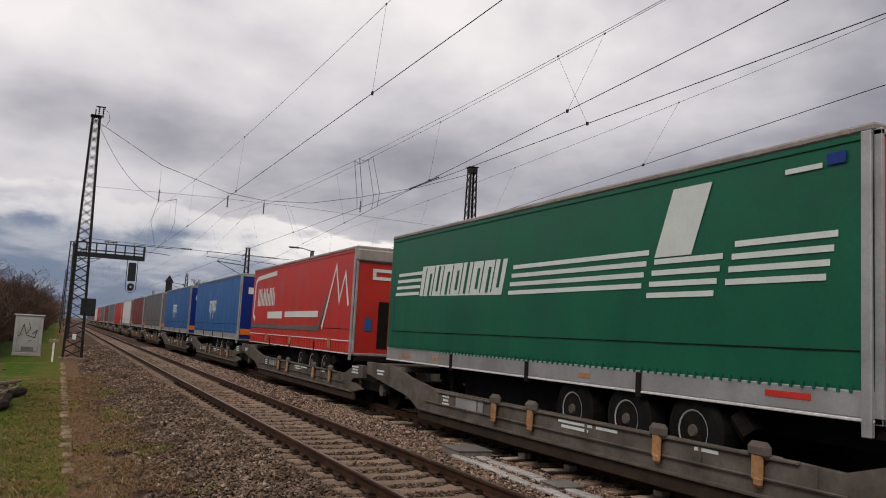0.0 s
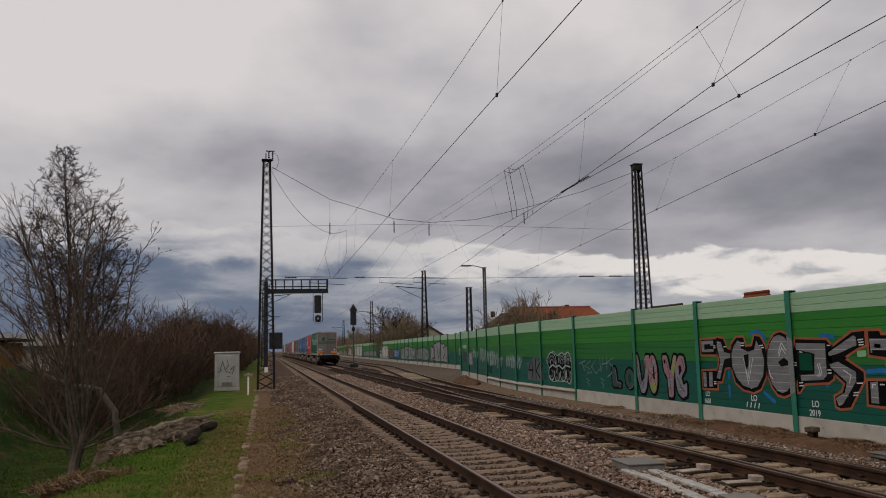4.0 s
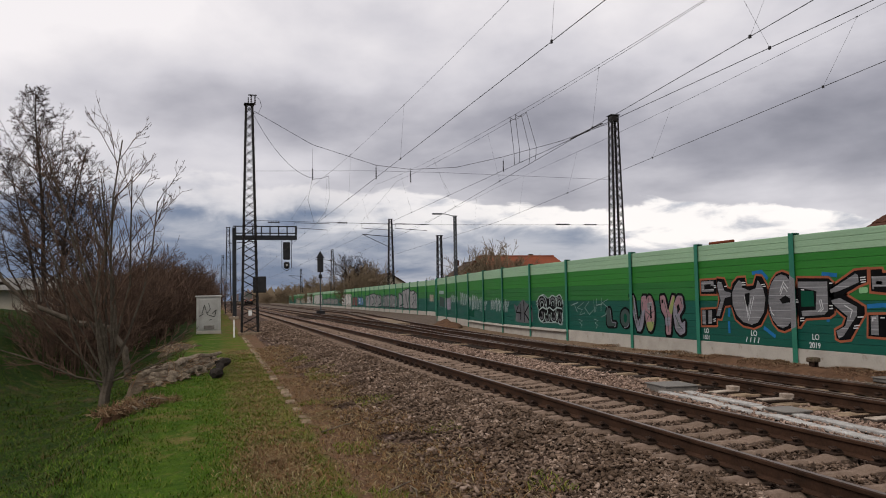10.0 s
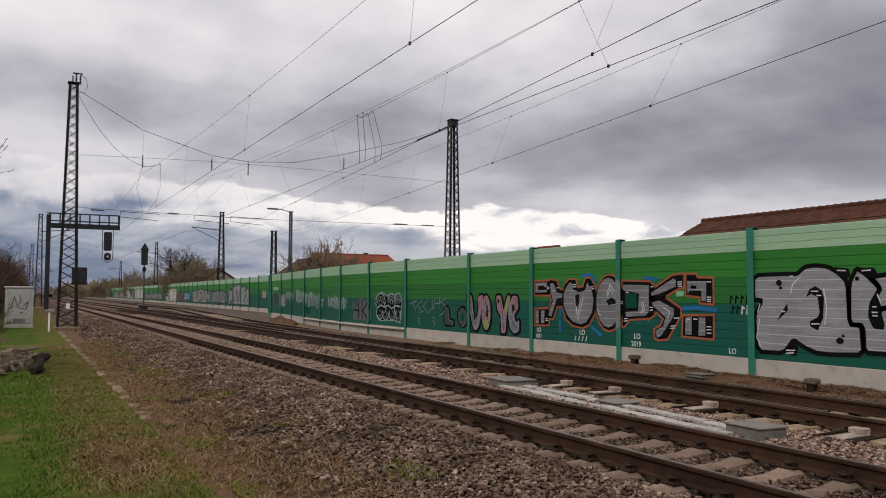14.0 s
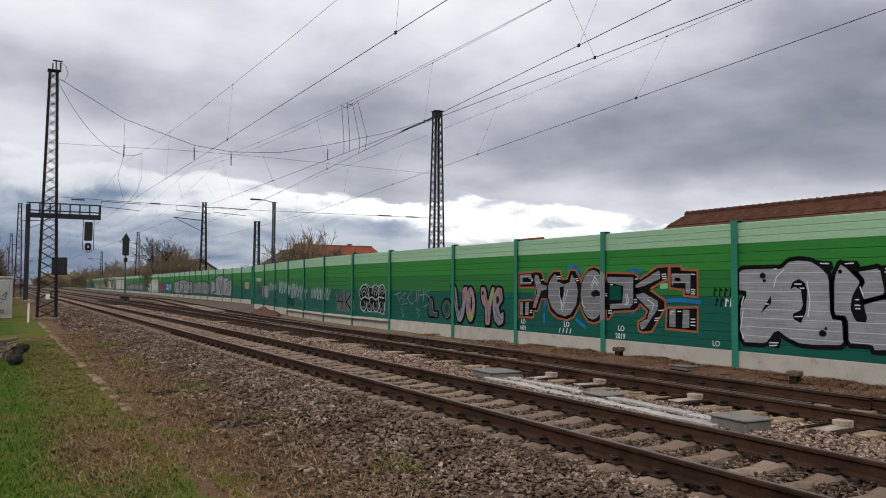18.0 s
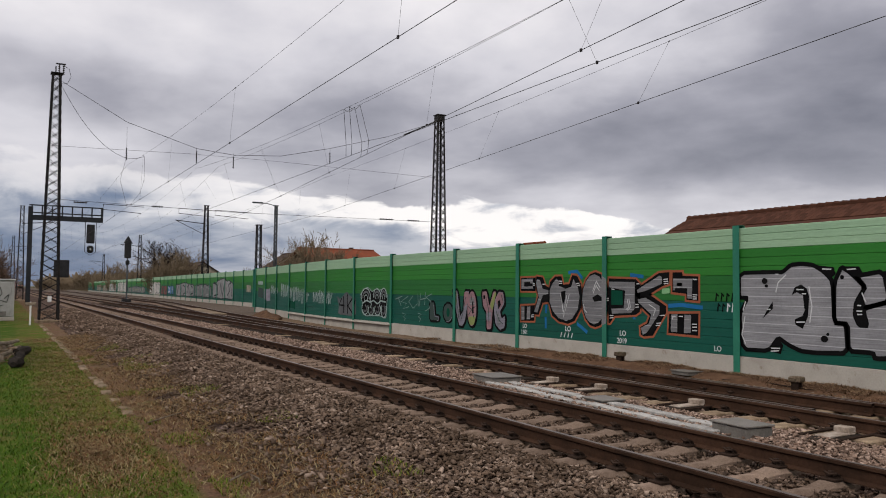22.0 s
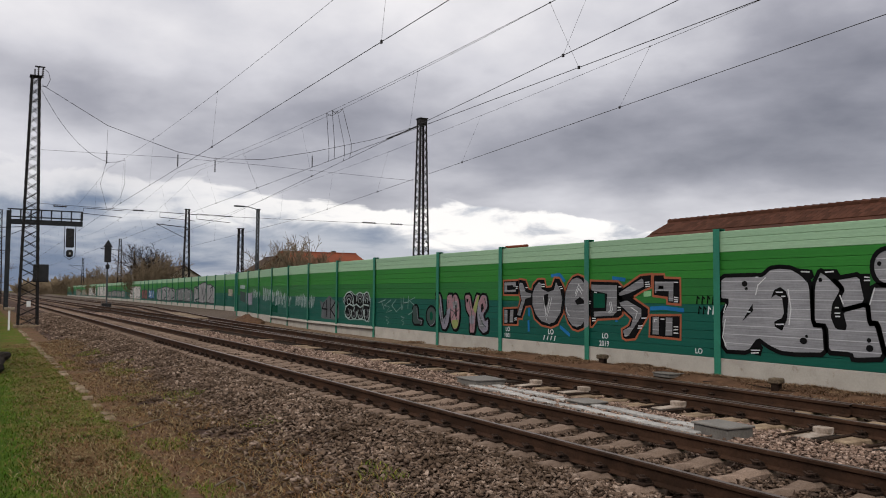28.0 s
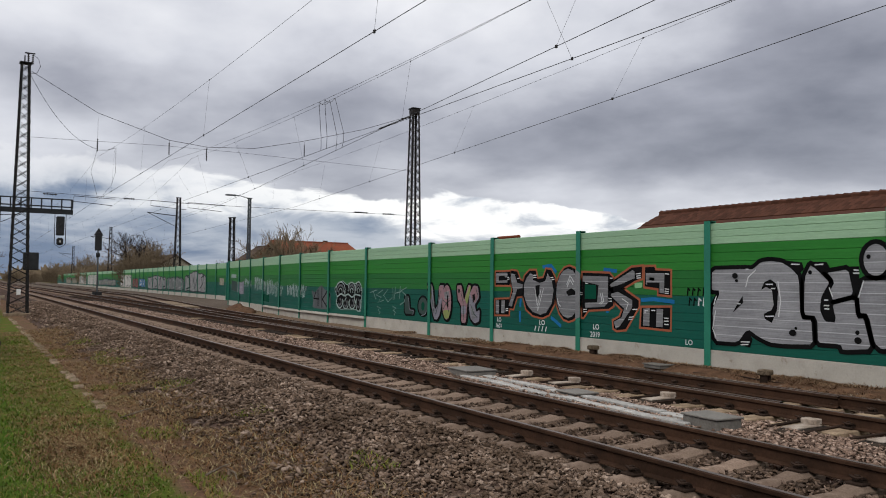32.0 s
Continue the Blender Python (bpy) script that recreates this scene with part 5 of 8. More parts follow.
def build_far_graffiti(wall):
    """Faded pieces on the distant run: lumpy fields with darker rims and letter-like strokes."""
    rnd = random.Random(14)
    tone = {"pale": (0.58, 0.56, 0.52), "silver": (0.30, 0.30, 0.30), "grey": (0.20, 0.215, 0.21), "dark": (0.06, 0.075, 0.075), "blue": (0.12, 0.24, 0.42), "plum": (0.24, 0.11, 0.10), "tan": (0.36, 0.33, 0.26)}
    mats = {k: mat("faded_spray_" + k, c, tuple(0.6 * v for v in c), stain=1.6, grain=6, rand=0, world=True) for k, c in tone.items()}

    def far_x(y):
        for (xa, ya), (xb, yb) in zip(FAR_BARRIER, FAR_BARRIER[1:]):
            if ya <= y <= yb:
                return xa + (xb - xa) * (y - ya) / (yb - ya)
        return FAR_BARRIER[-1][0]

    def lay(g, y0, lift):
        g.v = [(px + far_x(py) - 0.062 - lift, py, pz) for px, py, pz in g.v]
        return g

    for y0, y1, lo, hi, peak, kind, mark in ((79.2, 89.3, 0.45, 1.95, 0.55, "silver", "dark"), (90.2, 100.3, 0.5, 1.75, 0.1, "grey", "silver"), (101.2, 115.2, 0.45, 1.85, 0.3, "silver", "dark"), (117.6, 122.8, 0.6, 1.7, 0.1, "blue", "pale"), (124.0, 129.6, 0.5, 1.7, 0.0, "plum", "dark"), (130.8, 143.6, 0.35, 2.25, 0.05, "pale", "grey"), (150.0, 177.0, 0.5, 1.5, 0.1, "grey", "tan"), (180.0, 200.0, 0.5, 2.3, 0.2, "pale", "grey"), (203.0, 224.0, 0.5, 2.2, 0.2, "pale", "dark"), (228.0, 245.0, 0.4, 1.9, 0.1, "tan", "dark"), (249.0, 266.0, 0.4, 2.0, 0.1, "tan", "grey")):
        n = 16
        pts = []
        for i in range(n):
            u = i / (n - 1)
            pts.append((y0 + (y1 - y0) * u, hi + peak * (1 - abs(2 * u - 1)) + rnd.uniform(-0.12, 0.12)))
        pts += [(y1 - (y1 - y0) * i / 7, lo + rnd.uniform(-0.08, 0.08)) for i in range(8)]
        part("paint", lay(Geo().face([(0, y, z) for y, z in pts], 0.002), y0, 0.0), mats[kind], wall, "faded spray paint")
        part("paint_rim", lay(Geo().ribbon(pts + pts[:1], 0.10, 0.002), y0, 0.004), mats["dark" if kind != "pale" else "tan"], wall)
        count = max(2, int((y1 - y0) / 2.6))
        for j in range(count):
            u = y0 + (y1 - y0) * (j + 0.5) / count
            w = 0.32 * (y1 - y0) / count
            top = hi + 0.5 * peak - 0.2
            line = rnd.choice(([(u - w, lo + 0.25), (u - w * 0.6, top), (u + w * 0.5, top - 0.2), (u - w * 0.3, (lo + top) / 2), (u + w, lo + 0.3)], [(u + w, top), (u - w * 0.7, top - 0.25), (u - w, lo + 0.4), (u + w, lo + 0.2)], [(u - w, top), (u, lo + 0.25), (u + w, top - 0.1)]))
            part("paint_stroke", lay(Geo().ribbon(line, 0.16, 0.002), y0, 0.007), mats[mark], wall)
    part("paint", lay(Geo().face([(0, 72.0, 1.75), (0, 73.6, 1.8), (0, 73.6, 1.2), (0, 72.0, 1.15)], 0.002), 72, 0.0), mats["tan"], wall, "faded spray paint")


# ---- masts, gantry, signals, wires ----
def lattice_mast(name, label, foot, height, wide, narrow, bays, material="lattice", group="catenary masts", singly=False):
    """A tapered square mast of four angle legs with crossed bracing on each face."""
    mast = thing(name, label, "catenary mast", Matrix.Translation(foot), group)
    half = lambda z: 0.5 * (wide + (narrow - wide) * z / height)
    leg_r = 0.035 + 0.02 * wide
    for sx in (-1, 1):
        for sy in (-1, 1):
            g = Geo()
            for z0, z1 in ((0, height),):
                a, b = half(z0), half(z1)
                for ox, oy, w, d in ((0, 0, 2 * leg_r, 0.016), (0, 0, 0.016, 2 * leg_r)):
                    pts = []
                    for h_, z in ((a, z0), (b, z1)):
                        cx, cy = sx * h_, sy * h_
                        pts += [(cx, cy, z), (cx - sx * w, cy, z), (cx - sx * w, cy - sy * d, z), (cx, cy - sy * d, z)]
                    g.add(pts, [(0, 1, 2, 3), (4, 7, 6, 5), (0, 4, 5, 1), (1, 5, 6, 2), (2, 6, 7, 3), (3, 7, 4, 0)])
            part("leg", g, M[material], mast)
    zs = [height * (1 - (1 - k / bays) ** 1.0) for k in range(bays + 1)]
    for face in range(4):
        g = Geo()
        rot = Matrix.Rotation(math.pi / 2 * face, 4, "Z")
        for k in range(bays):
            a, b = half(zs[k]), half(zs[k + 1])
            s = 1 if k % 2 else -1
            for q in (s, -s):
                if singly:
                    part("brace", Geo().tube([rot @ Vector((-q * a, -a, zs[k])), rot @ Vector((q * b, -b, zs[k + 1]))], 0.022, 4), M[material], mast)
                else:
                    g.tube([rot @ Vector((-q * a, -a, zs[k])), rot @ Vector((q * b, -b, zs[k + 1]))], 0.022, 4)
        if not singly:
            part("bracing", g, M[material], mast)["kind"] = "stuff"
    part("cap", Geo().box((0, 0, height + 0.03), (narrow + 0.14, narrow + 0.14, 0.06), 0.01), M[material], mast)
    part("footing", Geo().box((0, 0, -0.12), (wide + 0.3, wide + 0.3, 0.4), 0.04), M["slab"], mast)
    return mast


def insulator_string(g, a, b, r=0.06, n=7):
    a, b = Vector(a), Vector(b)
    g.tube([a, b], r * 0.35, 6)
    for k in range(n):
        p = a.lerp(b, (k + 0.5) / n)
        d = (b - a).normalized() * 0.02
        g.tube([p - d, p + d], [r, r * 0.6], 8)


def catenary(name, label, pts, r=0.009, group="overhead wires"):
    return thing(name, label, "overhead wire", group=group, data=fixed_normals(Geo().tube(pts, r, 5).mesh(name, M["wire"])))


def sag(a, b, drop, n=24):
    """Points of a hanging line from a to b."""
    a, b = Vector(a), Vector(b)
    return [a.lerp(b, i / n) - Vector((0, 0, 4 * drop * (i / n) * (1 - i / n))) for i in range(n + 1)]


SPANS = (-22.0, 50.0, 118.0, 190.0, 262.0)


def overhead_line(label, con, mes, low, near, step=9.5):
    """Contact wire, messenger wire and droppers through supports at SPANS. con, mes: (x, z) at each support."""
    cw, mw = [], []
    for k in range(len(SPANS) - 1):
        y0, y1 = SPANS[k], SPANS[k + 1]
        cw += sag((con[k][0], y0, con[k][1]), (con[k + 1][0], y1, con[k + 1][1]), 0.02)[(k > 0):]
        mw += sag((mes[k][0], y0, mes[k][1]), (mes[k + 1][0], y1, mes[k + 1][1]), low * ((y1 - y0) / 90) ** 2)[(k > 0):]
    line = thing("overhead_line", label, "overhead line", group="overhead lines")
    part("contact_wire", Geo().tube(cw, 0.0072, 6), M["wire"], line)
    part("messenger_wire", Geo().tube(mw, 0.0048, 6), M["wire"], line)

    def at(pts, y):
        for p, q in zip(pts, pts[1:]):
            if p.y <= y <= q.y:
                return p.lerp(q, (y - p.y) / (q.y - p.y))
        return pts[-1]

    y = 55.0
    far = []
    while y < 200:
        if all(abs(y - s) > 2.5 for s in SPANS):
            far.append(y)
        y += step
    for y in list(near) + far:
        a, b = at(mw, y), at(cw, y)
        g = Geo().tube([a, b], 0.0028, 4)
        g.box(b, (0.03, 0.05, 0.06)).box(a, (0.022, 0.04, 0.03))
        part("dropper", g, M["wire"], line)
    return lambda v: at(mw, v), lambda v: at(cw, v)


def build_overhead():
    a = lattice_mast("catenary_mast", "tall dark lattice mast with insulators at its head", (-3.8, 50, -0.38), 13.55, 1.04, 0.46, 26, singly=True)
    g = Geo()
    insulator_string(g, (0.12, 0, 13.6), (0.12, 0, 14.15), 0.07, 5)
    insulator_string(g, (0.34, 0, 13.55), (0.34, 0, 14.1), 0.07, 5)
    part("head_insulator", g, M["insulator"], a)
    part("head_bracket", Geo().box((0.2, 0, 14.15), (0.5, 0.06, 0.06)).box((-0.05, 0, 13.75), (0.06, 0.06, 0.5)), M["lattice"], a)
    part("jumper", Geo().tube([(0.34, 0, 14.1), (0.62, 0, 13.9), (0.72, 0, 13.5), (0.55, 0, 13.1), (0.25, 0, 13.05)], 0.012, 5), M["wire"], a)
    part("switch_box", Geo().box((0.55, -0.2, 2.85), (0.75, 0.5, 0.95), 0.03), M["black"], a, "black switch box")
    part("warning_plate", Geo().box((0.0, -0.56, 1.2), (0.2, 0.02, 0.3), 0.01), M["white"], a, "small white plate")
    b = lattice_mast("catenary_mast", "wide tapered lattice steel mast rising behind the barrier", (19.4, 48.7, -0.3), 13.5, 0.96, 0.50, 24, singly=True)
    part("head_box", Geo().box((0, 0, 13.36), (0.54, 0.54, 0.42), 0.02), M["lattice"], b)
    span = thing("cross_span", "head-span wires with hanging insulators across the tracks", "overhead span")
    top = [(-3.5, 50, 12.8), (-0.09, 50, 10.91), (3.83, 50, 9.75), (6.02, 50, 9.55), (8.94, 50, 9.75), (12.07, 50, 10.5), (16.0, 49.6, 11.6), (19.2, 48.7, 12.75)]
    part("head_wire", Geo().tube(top, 0.014, 5), M["wire"], span)
    part("upper_guy", Geo().tube([(-3.9, 50, 9.2), (3.35, 50, 9.4), (8, 50, 9.4), (19.1, 48.7, 9.0)], 0.008, 5), M["wire"], span)
    part("lower_guy", Geo().tube([(-3.9, 50, 6.28), (6, 50, 6.08), (19.0, 48.8, 6.05)], 0.011, 5), M["wire"], span)
    part("side_guy", Geo().tube(sag((-3.6, 50, 12.7), (-0.08, 50, 8.85), 0.75, 12), 0.011, 5), M["wire"], span)
    part("jumper_bar", Geo().tube([(-0.1, 50, 8.8), (0.45, 50, 8.86), (0.9, 50, 9.02)], 0.012, 5), M["wire"], span)
    part("jumper", Geo().tube([(-0.1, 50, 8.8), (-0.42, 49.6, 7.5), (-0.15, 48.6, 5.95)], 0.008, 5), M["wire"], span)
    part("jumper", Geo().tube([(0.9, 50, 9.02), (0.86, 49.6, 7.6), (0.6, 49.2, 6.8), (-0.08, 48.0, 5.95)], 0.008, 5), M["wire"], span)
    for x, z in ((-0.08, 9.45), (3.82, 9.6), (6.0, 9.45), (12.16, 10.25)):
        g = Geo().tube([(x, 50, z + 1.2 if x < 0 else z + 0.2), (x, 50, z)], 0.008, 4)
        insulator_string(g, (x, 50, z), (x, 50, z - 0.72), 0.055, 7)
        part("hanging_insulator", g, M["insulator"], span)
    for x, s in ((-2.4, 0.7), (1.7, 0.6), (16.2, 1.0), (18.2, 0.9)):
        g = Geo()
        insulator_string(g, (x - s / 2, 50, 6.17), (x + s / 2, 50, 6.17), 0.075, 5)
        part("guy_insulator", g, M["insulator"], span)
    for x in (-0.2, 3.9, 6.0):
        g = Geo().tube([(x - 1.0, 50, 6.15), (x + 1.15, 50, 6.1)], 0.018, 5)
        g.tube([(x - 1.0, 50, 6.15), (x - 1.02, 50, 5.85), (x + 1.0, 50, 5.72)], 0.016, 5)
        part("steady_arm", g, M["lattice"], span)
    m1, c1 = overhead_line("contact and messenger wires with droppers above the near track", [(-0.17, 5.93), (-0.10, 5.93), (0.3, 5.8), (-0.3, 5.8), (0.3, 5.8)], [(0.04, 8.46), (-0.01, 8.46), (0.0, 8.6), (0, 8.6), (0, 8.6)], 1.47, (2.0, 13.5, 25.5, 36.0, 44.0))
    m2, c2 = overhead_line("contact and messenger wires with droppers above the second track", [(4.09, 6.11), (4.41, 6.11), (4.3, 5.8), (3.8, 5.8), (4.3, 5.8)], [(3.24, 8.56), (3.82, 8.56), (4.0, 8.6), (4.0, 8.6), (4.0, 8.6)], 1.99, (4.0, 13.5, 35.8, 43.0))
    m3, c3 = overhead_line("wires of the turnout that cross slantwise to the siding", [(0.25, 6.11), (6.85, 6.11), (8.4, 5.8), (9.3, 5.8), (10, 5.8)], [(3.37, 8.8), (5.13, 8.8), (8.4, 8.6), (9.3, 8.6), (10, 8.6)], 1.69, (13.0, 20.8, 31.0, 40.0))
    m4, c4 = overhead_line("outer contact and messenger wires beside the barrier", [(3.6, 6.31), (11.69, 6.31), (12.5, 5.8), (13.2, 5.8), (14, 5.8)], [(5.65, 8.62), (11.87, 8.62), (12.5, 8.6), (13.2, 8.6), (14, 8.6)], 0.925, (6.5, 16.4, 26.0, 35.6, 44.5))
    for p, q, low in ((m2(25.7), m3(27.1), 0.12), (m2(25.2), m3(26.6), 0.12)):
        catenary("jumper_loop", "thin electrical jumper loop between two messenger wires", sag(p, q, low, 8), 0.008, "jumper loops")
    for p, q, bow in ((m2(25.7), c2(27.2), 0.02), (m2(25.2), c2(26.7), 0.03), (m3(27.1), c3(26.9), 0.08), (m3(26.6), c3(26.2), 0.1)):
        mid = p.lerp(q, 0.72) + Vector((bow, -bow, 0))
        catenary("jumper_loop", "thin upright electrical jumper from messenger to contact wire", [p, p.lerp(mid, 0.5), mid, mid.lerp(q, 0.6) + Vector((0.2 * bow, 0, 0)), q], 0.008, "jumper loops")
    catenary("crossing_bar", "dark crossing bar where two contact wires meet", [c2(20.4) + Vector((0, 0, 0.04)), c3(22.6) + Vector((0, 0, 0.04))], 0.018)
    gant = thing("signal_gantry", "dark steel cantilever signal gantry with railings and a hanging signal", "signal gantry", Matrix.Translation((-3.85, 90, -0.3)))
    part("column", Geo().box((0, 0, 4.8), (0.42, 0.5, 9.6), 0.03), M["gantry"], gant)
    part("beam", Geo().box((3.2, 0, 8.55), (6.7, 0.8, 0.22), 0.02).box((3.2, -0.4, 8.5), (6.7, 0.06, 0.5)), M["gantry"], gant)
    for k in range(8):
        part("railing_post", Geo().box((0.1 + 0.9 * k, -0.4, 9.2), (0.13, 0.06, 1.1)), M["gantry"], gant)
    for z in (8.98, 9.72):
        part("rail_bar", Geo().box((3.2, -0.4, z), (6.7, 0.055, 0.12)), M["gantry"], gant)
    part("kickboard", Geo().box((6.45, -0.42, 9.25), (0.22, 0.03, 0.9)), M["gantry"], gant)
    head = part("signal_head", Geo().box((5.45, -0.2, 7.1), (0.75, 0.4, 1.9), 0.08), M["black"], gant, "black signal head")
    part("signal_hood", Geo().box((5.45, -0.2, 5.55), (0.62, 0.4, 0.75), 0.15), M["black"], gant)
    part("ladder_frame", Geo().tube([(4.95, -0.2, 8.4), (4.95, -0.2, 5.3), (5.45, -0.2, 4.95), (5.95, -0.2, 5.3), (5.95, -0.2, 8.4)], 0.035, 5), M["gantry"], gant)
    part("lamp_face", Geo().box((5.45, -0.42, 5.55), (0.16, 0.03, 0.2), 0.02), M["cabinet"], gant)
    sig = thing("main_signal", "slim signal post with a dark pointed signal head between the tracks", "railway signal", Matrix.Translation((6.45, 100, -0.25)))
    part("post", Geo().tube([(0, 0, 0), (0, 0, 6.6)], 0.09, 8), M["galv"], sig)
    part("head", Geo().box((0, -0.05, 5.9), (0.72, 0.3, 1.7), 0.05), M["black"], sig, "black signal screen")
    part("hood", Geo().prism(((-0.5, 6.75), (0.5, 6.75), (0.0, 7.6)), -0.2, 0.2), M["black"], sig)
    part("lower_lamp", Geo().box((0, -0.05, 4.55), (0.42, 0.3, 0.5), 0.08), M["black"], sig)
    part("base_box", Geo().box((0, 0, 0.2), (1.0, 0.7, 0.4), 0.04), M["black"], sig)
    for x, y, h, w, n, label in ((15.6, 102, 11.8, 0.95, 17, "far lattice mast with a cantilever arm behind the barrier"), (14.9, 76, 7.7, 0.62, 12, "short dark lattice mast behind the barrier"), (-4.1, 118, 12.0, 0.9, 16, "distant lattice mast beside the track"), (17.5, 170, 12.0, 0.95, 14, "distant lattice mast behind the barrier"), (-4.3, 190, 12.0, 0.9, 14, "distant lattice mast beside the track"), (19, 250, 11, 0.9, 12, "distant lattice mast behind the barrier"), (-4.4, 262, 12, 0.9, 12, "distant lattice mast beside the track")):
        m = lattice_mast("catenary_mast", label, (x, y, -0.3), h, w, 0.45, n)
        if y > 100:
            s = 1 if x < 0 else -1
            part("arm", Geo().tube([(0, 0, h - 2.2), (s * 3.6, 0, h - 1.9)], 0.05, 5).tube([(0, 0, h - 3.6), (s * 3.6, 0, h - 1.9)], 0.035, 5), M["lattice"], m)
    lamp = lattice_mast("lattice_lamp_post", "slim lattice lamp mast with one outreaching lamp", (16.2, 75, -0.3), 9.5, 0.30, 0.26, 24, "galv", "")
    part("lamp_arm", Geo().tube([(0, 0, 9.5), (-0.9, 0, 9.7), (-1.3, 0, 9.72)], 0.04, 5), M["galv"], lamp)
    part("lamp_head", Geo().box((-1.75, 0, 9.72), (1.0, 0.25, 0.14), 0.05), M["galv"], lamp)
    small = thing("marker_post", "short white marker post by the mast", "marker post", Matrix.Translation((-4.75, 47.5, -0.5)))
    part("post", Geo().box((0, 0, 0.6), (0.09, 0.09, 1.2), 0.01), M["white"], small)
    part("plate", Geo().box((0, -0.06, 1.1), (0.5, 0.02, 0.16), 0.01), M["dead"], small)


# ---- train ----
def text_bars(parent, material, y, z, rows, x, name="lettering"):
    """Unreadable or brand lettering as plain bars."""
    for dz, length, h in rows:
        part(name, Geo().box((x, y, z + dz), (0.008, length, h), 0.002), material, parent)


TR = dict(
    green=mat("dark_green_tarpaulin", (0.003, 0.105, 0.053), (0.003, 0.082, 0.043), deep=0.35, rough=0.45, grain=14, stain=0.9, bump=0.12, rand=0.03),
    red=mat("red_tarpaulin", (0.50, 0.032, 0.022), (0.40, 0.026, 0.018), deep=0.35, rough=0.45, grain=14, stain=0.9, bump=0.12, rand=0.03),
    blue=mat("blue_tarpaulin", (0.02, 0.11, 0.30), (0.016, 0.085, 0.24), deep=0.35, rough=0.45, grain=14, stain=0.9, bump=0.12, rand=0.03),
    deep_blue=mat("deep_blue_front", (0.006, 0.03, 0.22), (0.005, 0.025, 0.17), rough=0.4, grain=14, stain=0.9, bump=0.05),
    grey=mat("grey_tarpaulin", (0.12, 0.115, 0.11), (0.09, 0.087, 0.083), deep=0.35, rough=0.5, grain=14, stain=0.9, bump=0.12, rand=0.03),
    white=mat("white_box_body", (0.62, 0.62, 0.60), (0.52, 0.52, 0.50), rough=0.5, grain=14, stain=0.9, bump=0.05, rand=0.03),
    maroon=mat("maroon_tarpaulin", (0.16, 0.03, 0.025), (0.12, 0.025, 0.02), deep=0.35, rough=0.5, grain=14, stain=0.9, bump=0.12),
    door=mat("grey_rear_doors", (0.185, 0.165, 0.15), (0.15, 0.135, 0.122), deep=0.35, rough=0.55, grain=20, stain=1.2, bump=0.05),
    alu=mat("dull_aluminium", (0.40, 0.40, 0.40), (0.30, 0.30, 0.29), deep=0.35, rough=0.45, metal=0.5, grain=30, stain=2, bump=0.05),
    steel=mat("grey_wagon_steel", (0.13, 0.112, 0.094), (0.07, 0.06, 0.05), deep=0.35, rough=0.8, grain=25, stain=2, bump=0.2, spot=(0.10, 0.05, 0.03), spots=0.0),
    dark=mat("dark_underframe", (0.009, 0.008, 0.007), (0.017, 0.014, 0.012), rough=0.8, grain=25, stain=2, bump=0.2),
    tyre=mat("black_tyre", (0.007, 0.007, 0.007), (0.013, 0.013, 0.012), rough=0.85, grain=40, stain=4),
    orange=mat("orange_reflector", (0.85, 0.20, 0.02), (0.70, 0.16, 0.02), rough=0.4, bump=0),
    ochre=mat("rusty_orange_bracket", (0.42, 0.21, 0.09), (0.24, 0.12, 0.055), rough=0.7, grain=30, stain=5, bump=0.2),
    hood=mat("grey_brown_roof_edge", (0.30, 0.265, 0.235), (0.20, 0.175, 0.155), deep=0.35, rough=0.6, grain=14, stain=2.5, bump=0.2),
    beam=mat("brown_lower_beam", (0.052, 0.036, 0.027), (0.03, 0.022, 0.017), deep=0.5, rough=0.85, grain=25, stain=2.5, bump=0.2),
    pale=mat("white_print", (0.62, 0.66, 0.62), (0.55, 0.60, 0.56), deep=0.35, rough=0.5, bump=0, rand=0.03),
)
SIDE = -1.275
RANK = 16.0


def curtain(length, bottom, top, width=2.55):
    """A boxy tarpaulin body with slightly bulged, softly wrinkled flanks."""
    g = Geo()
    ny, nz = 40, 6
    for s in (-1, 1):
        base = len(g.v)
        for j in range(nz + 1):
            for i in range(ny + 1):
                y, z = length * i / ny, bottom + (top - bottom) * j / nz
                bulge = 0.012 * math.sin(math.pi * j / nz) + 0.006 * math.sin(i * 1.9) * (1 - j / nz)
                g.v.append((s * (width / 2 + bulge), y, z))
        for j in range(nz):
            for i in range(ny):
                a = base + j * (ny + 1) + i
                g.f.append((a, a + 1, a + ny + 2, a + ny + 1))
    k = (ny + 1) * (nz + 1)
    lo0, lo1, up0, up1 = 0, ny, nz * (ny + 1), nz * (ny + 1) + ny
    g.f += [tuple(up0 + i for i in range(ny + 1)) + tuple(k + up0 + i for i in range(ny, -1, -1))]
    g.f += [tuple(range(ny + 1)) + tuple(k + i for i in range(ny, -1, -1))]
    for i in (0, ny):
        g.f += [tuple(j * (ny + 1) + i for j in range(nz + 1)) + tuple(k + j * (ny + 1) + i for j in range(nz, -1, -1))]
    return g


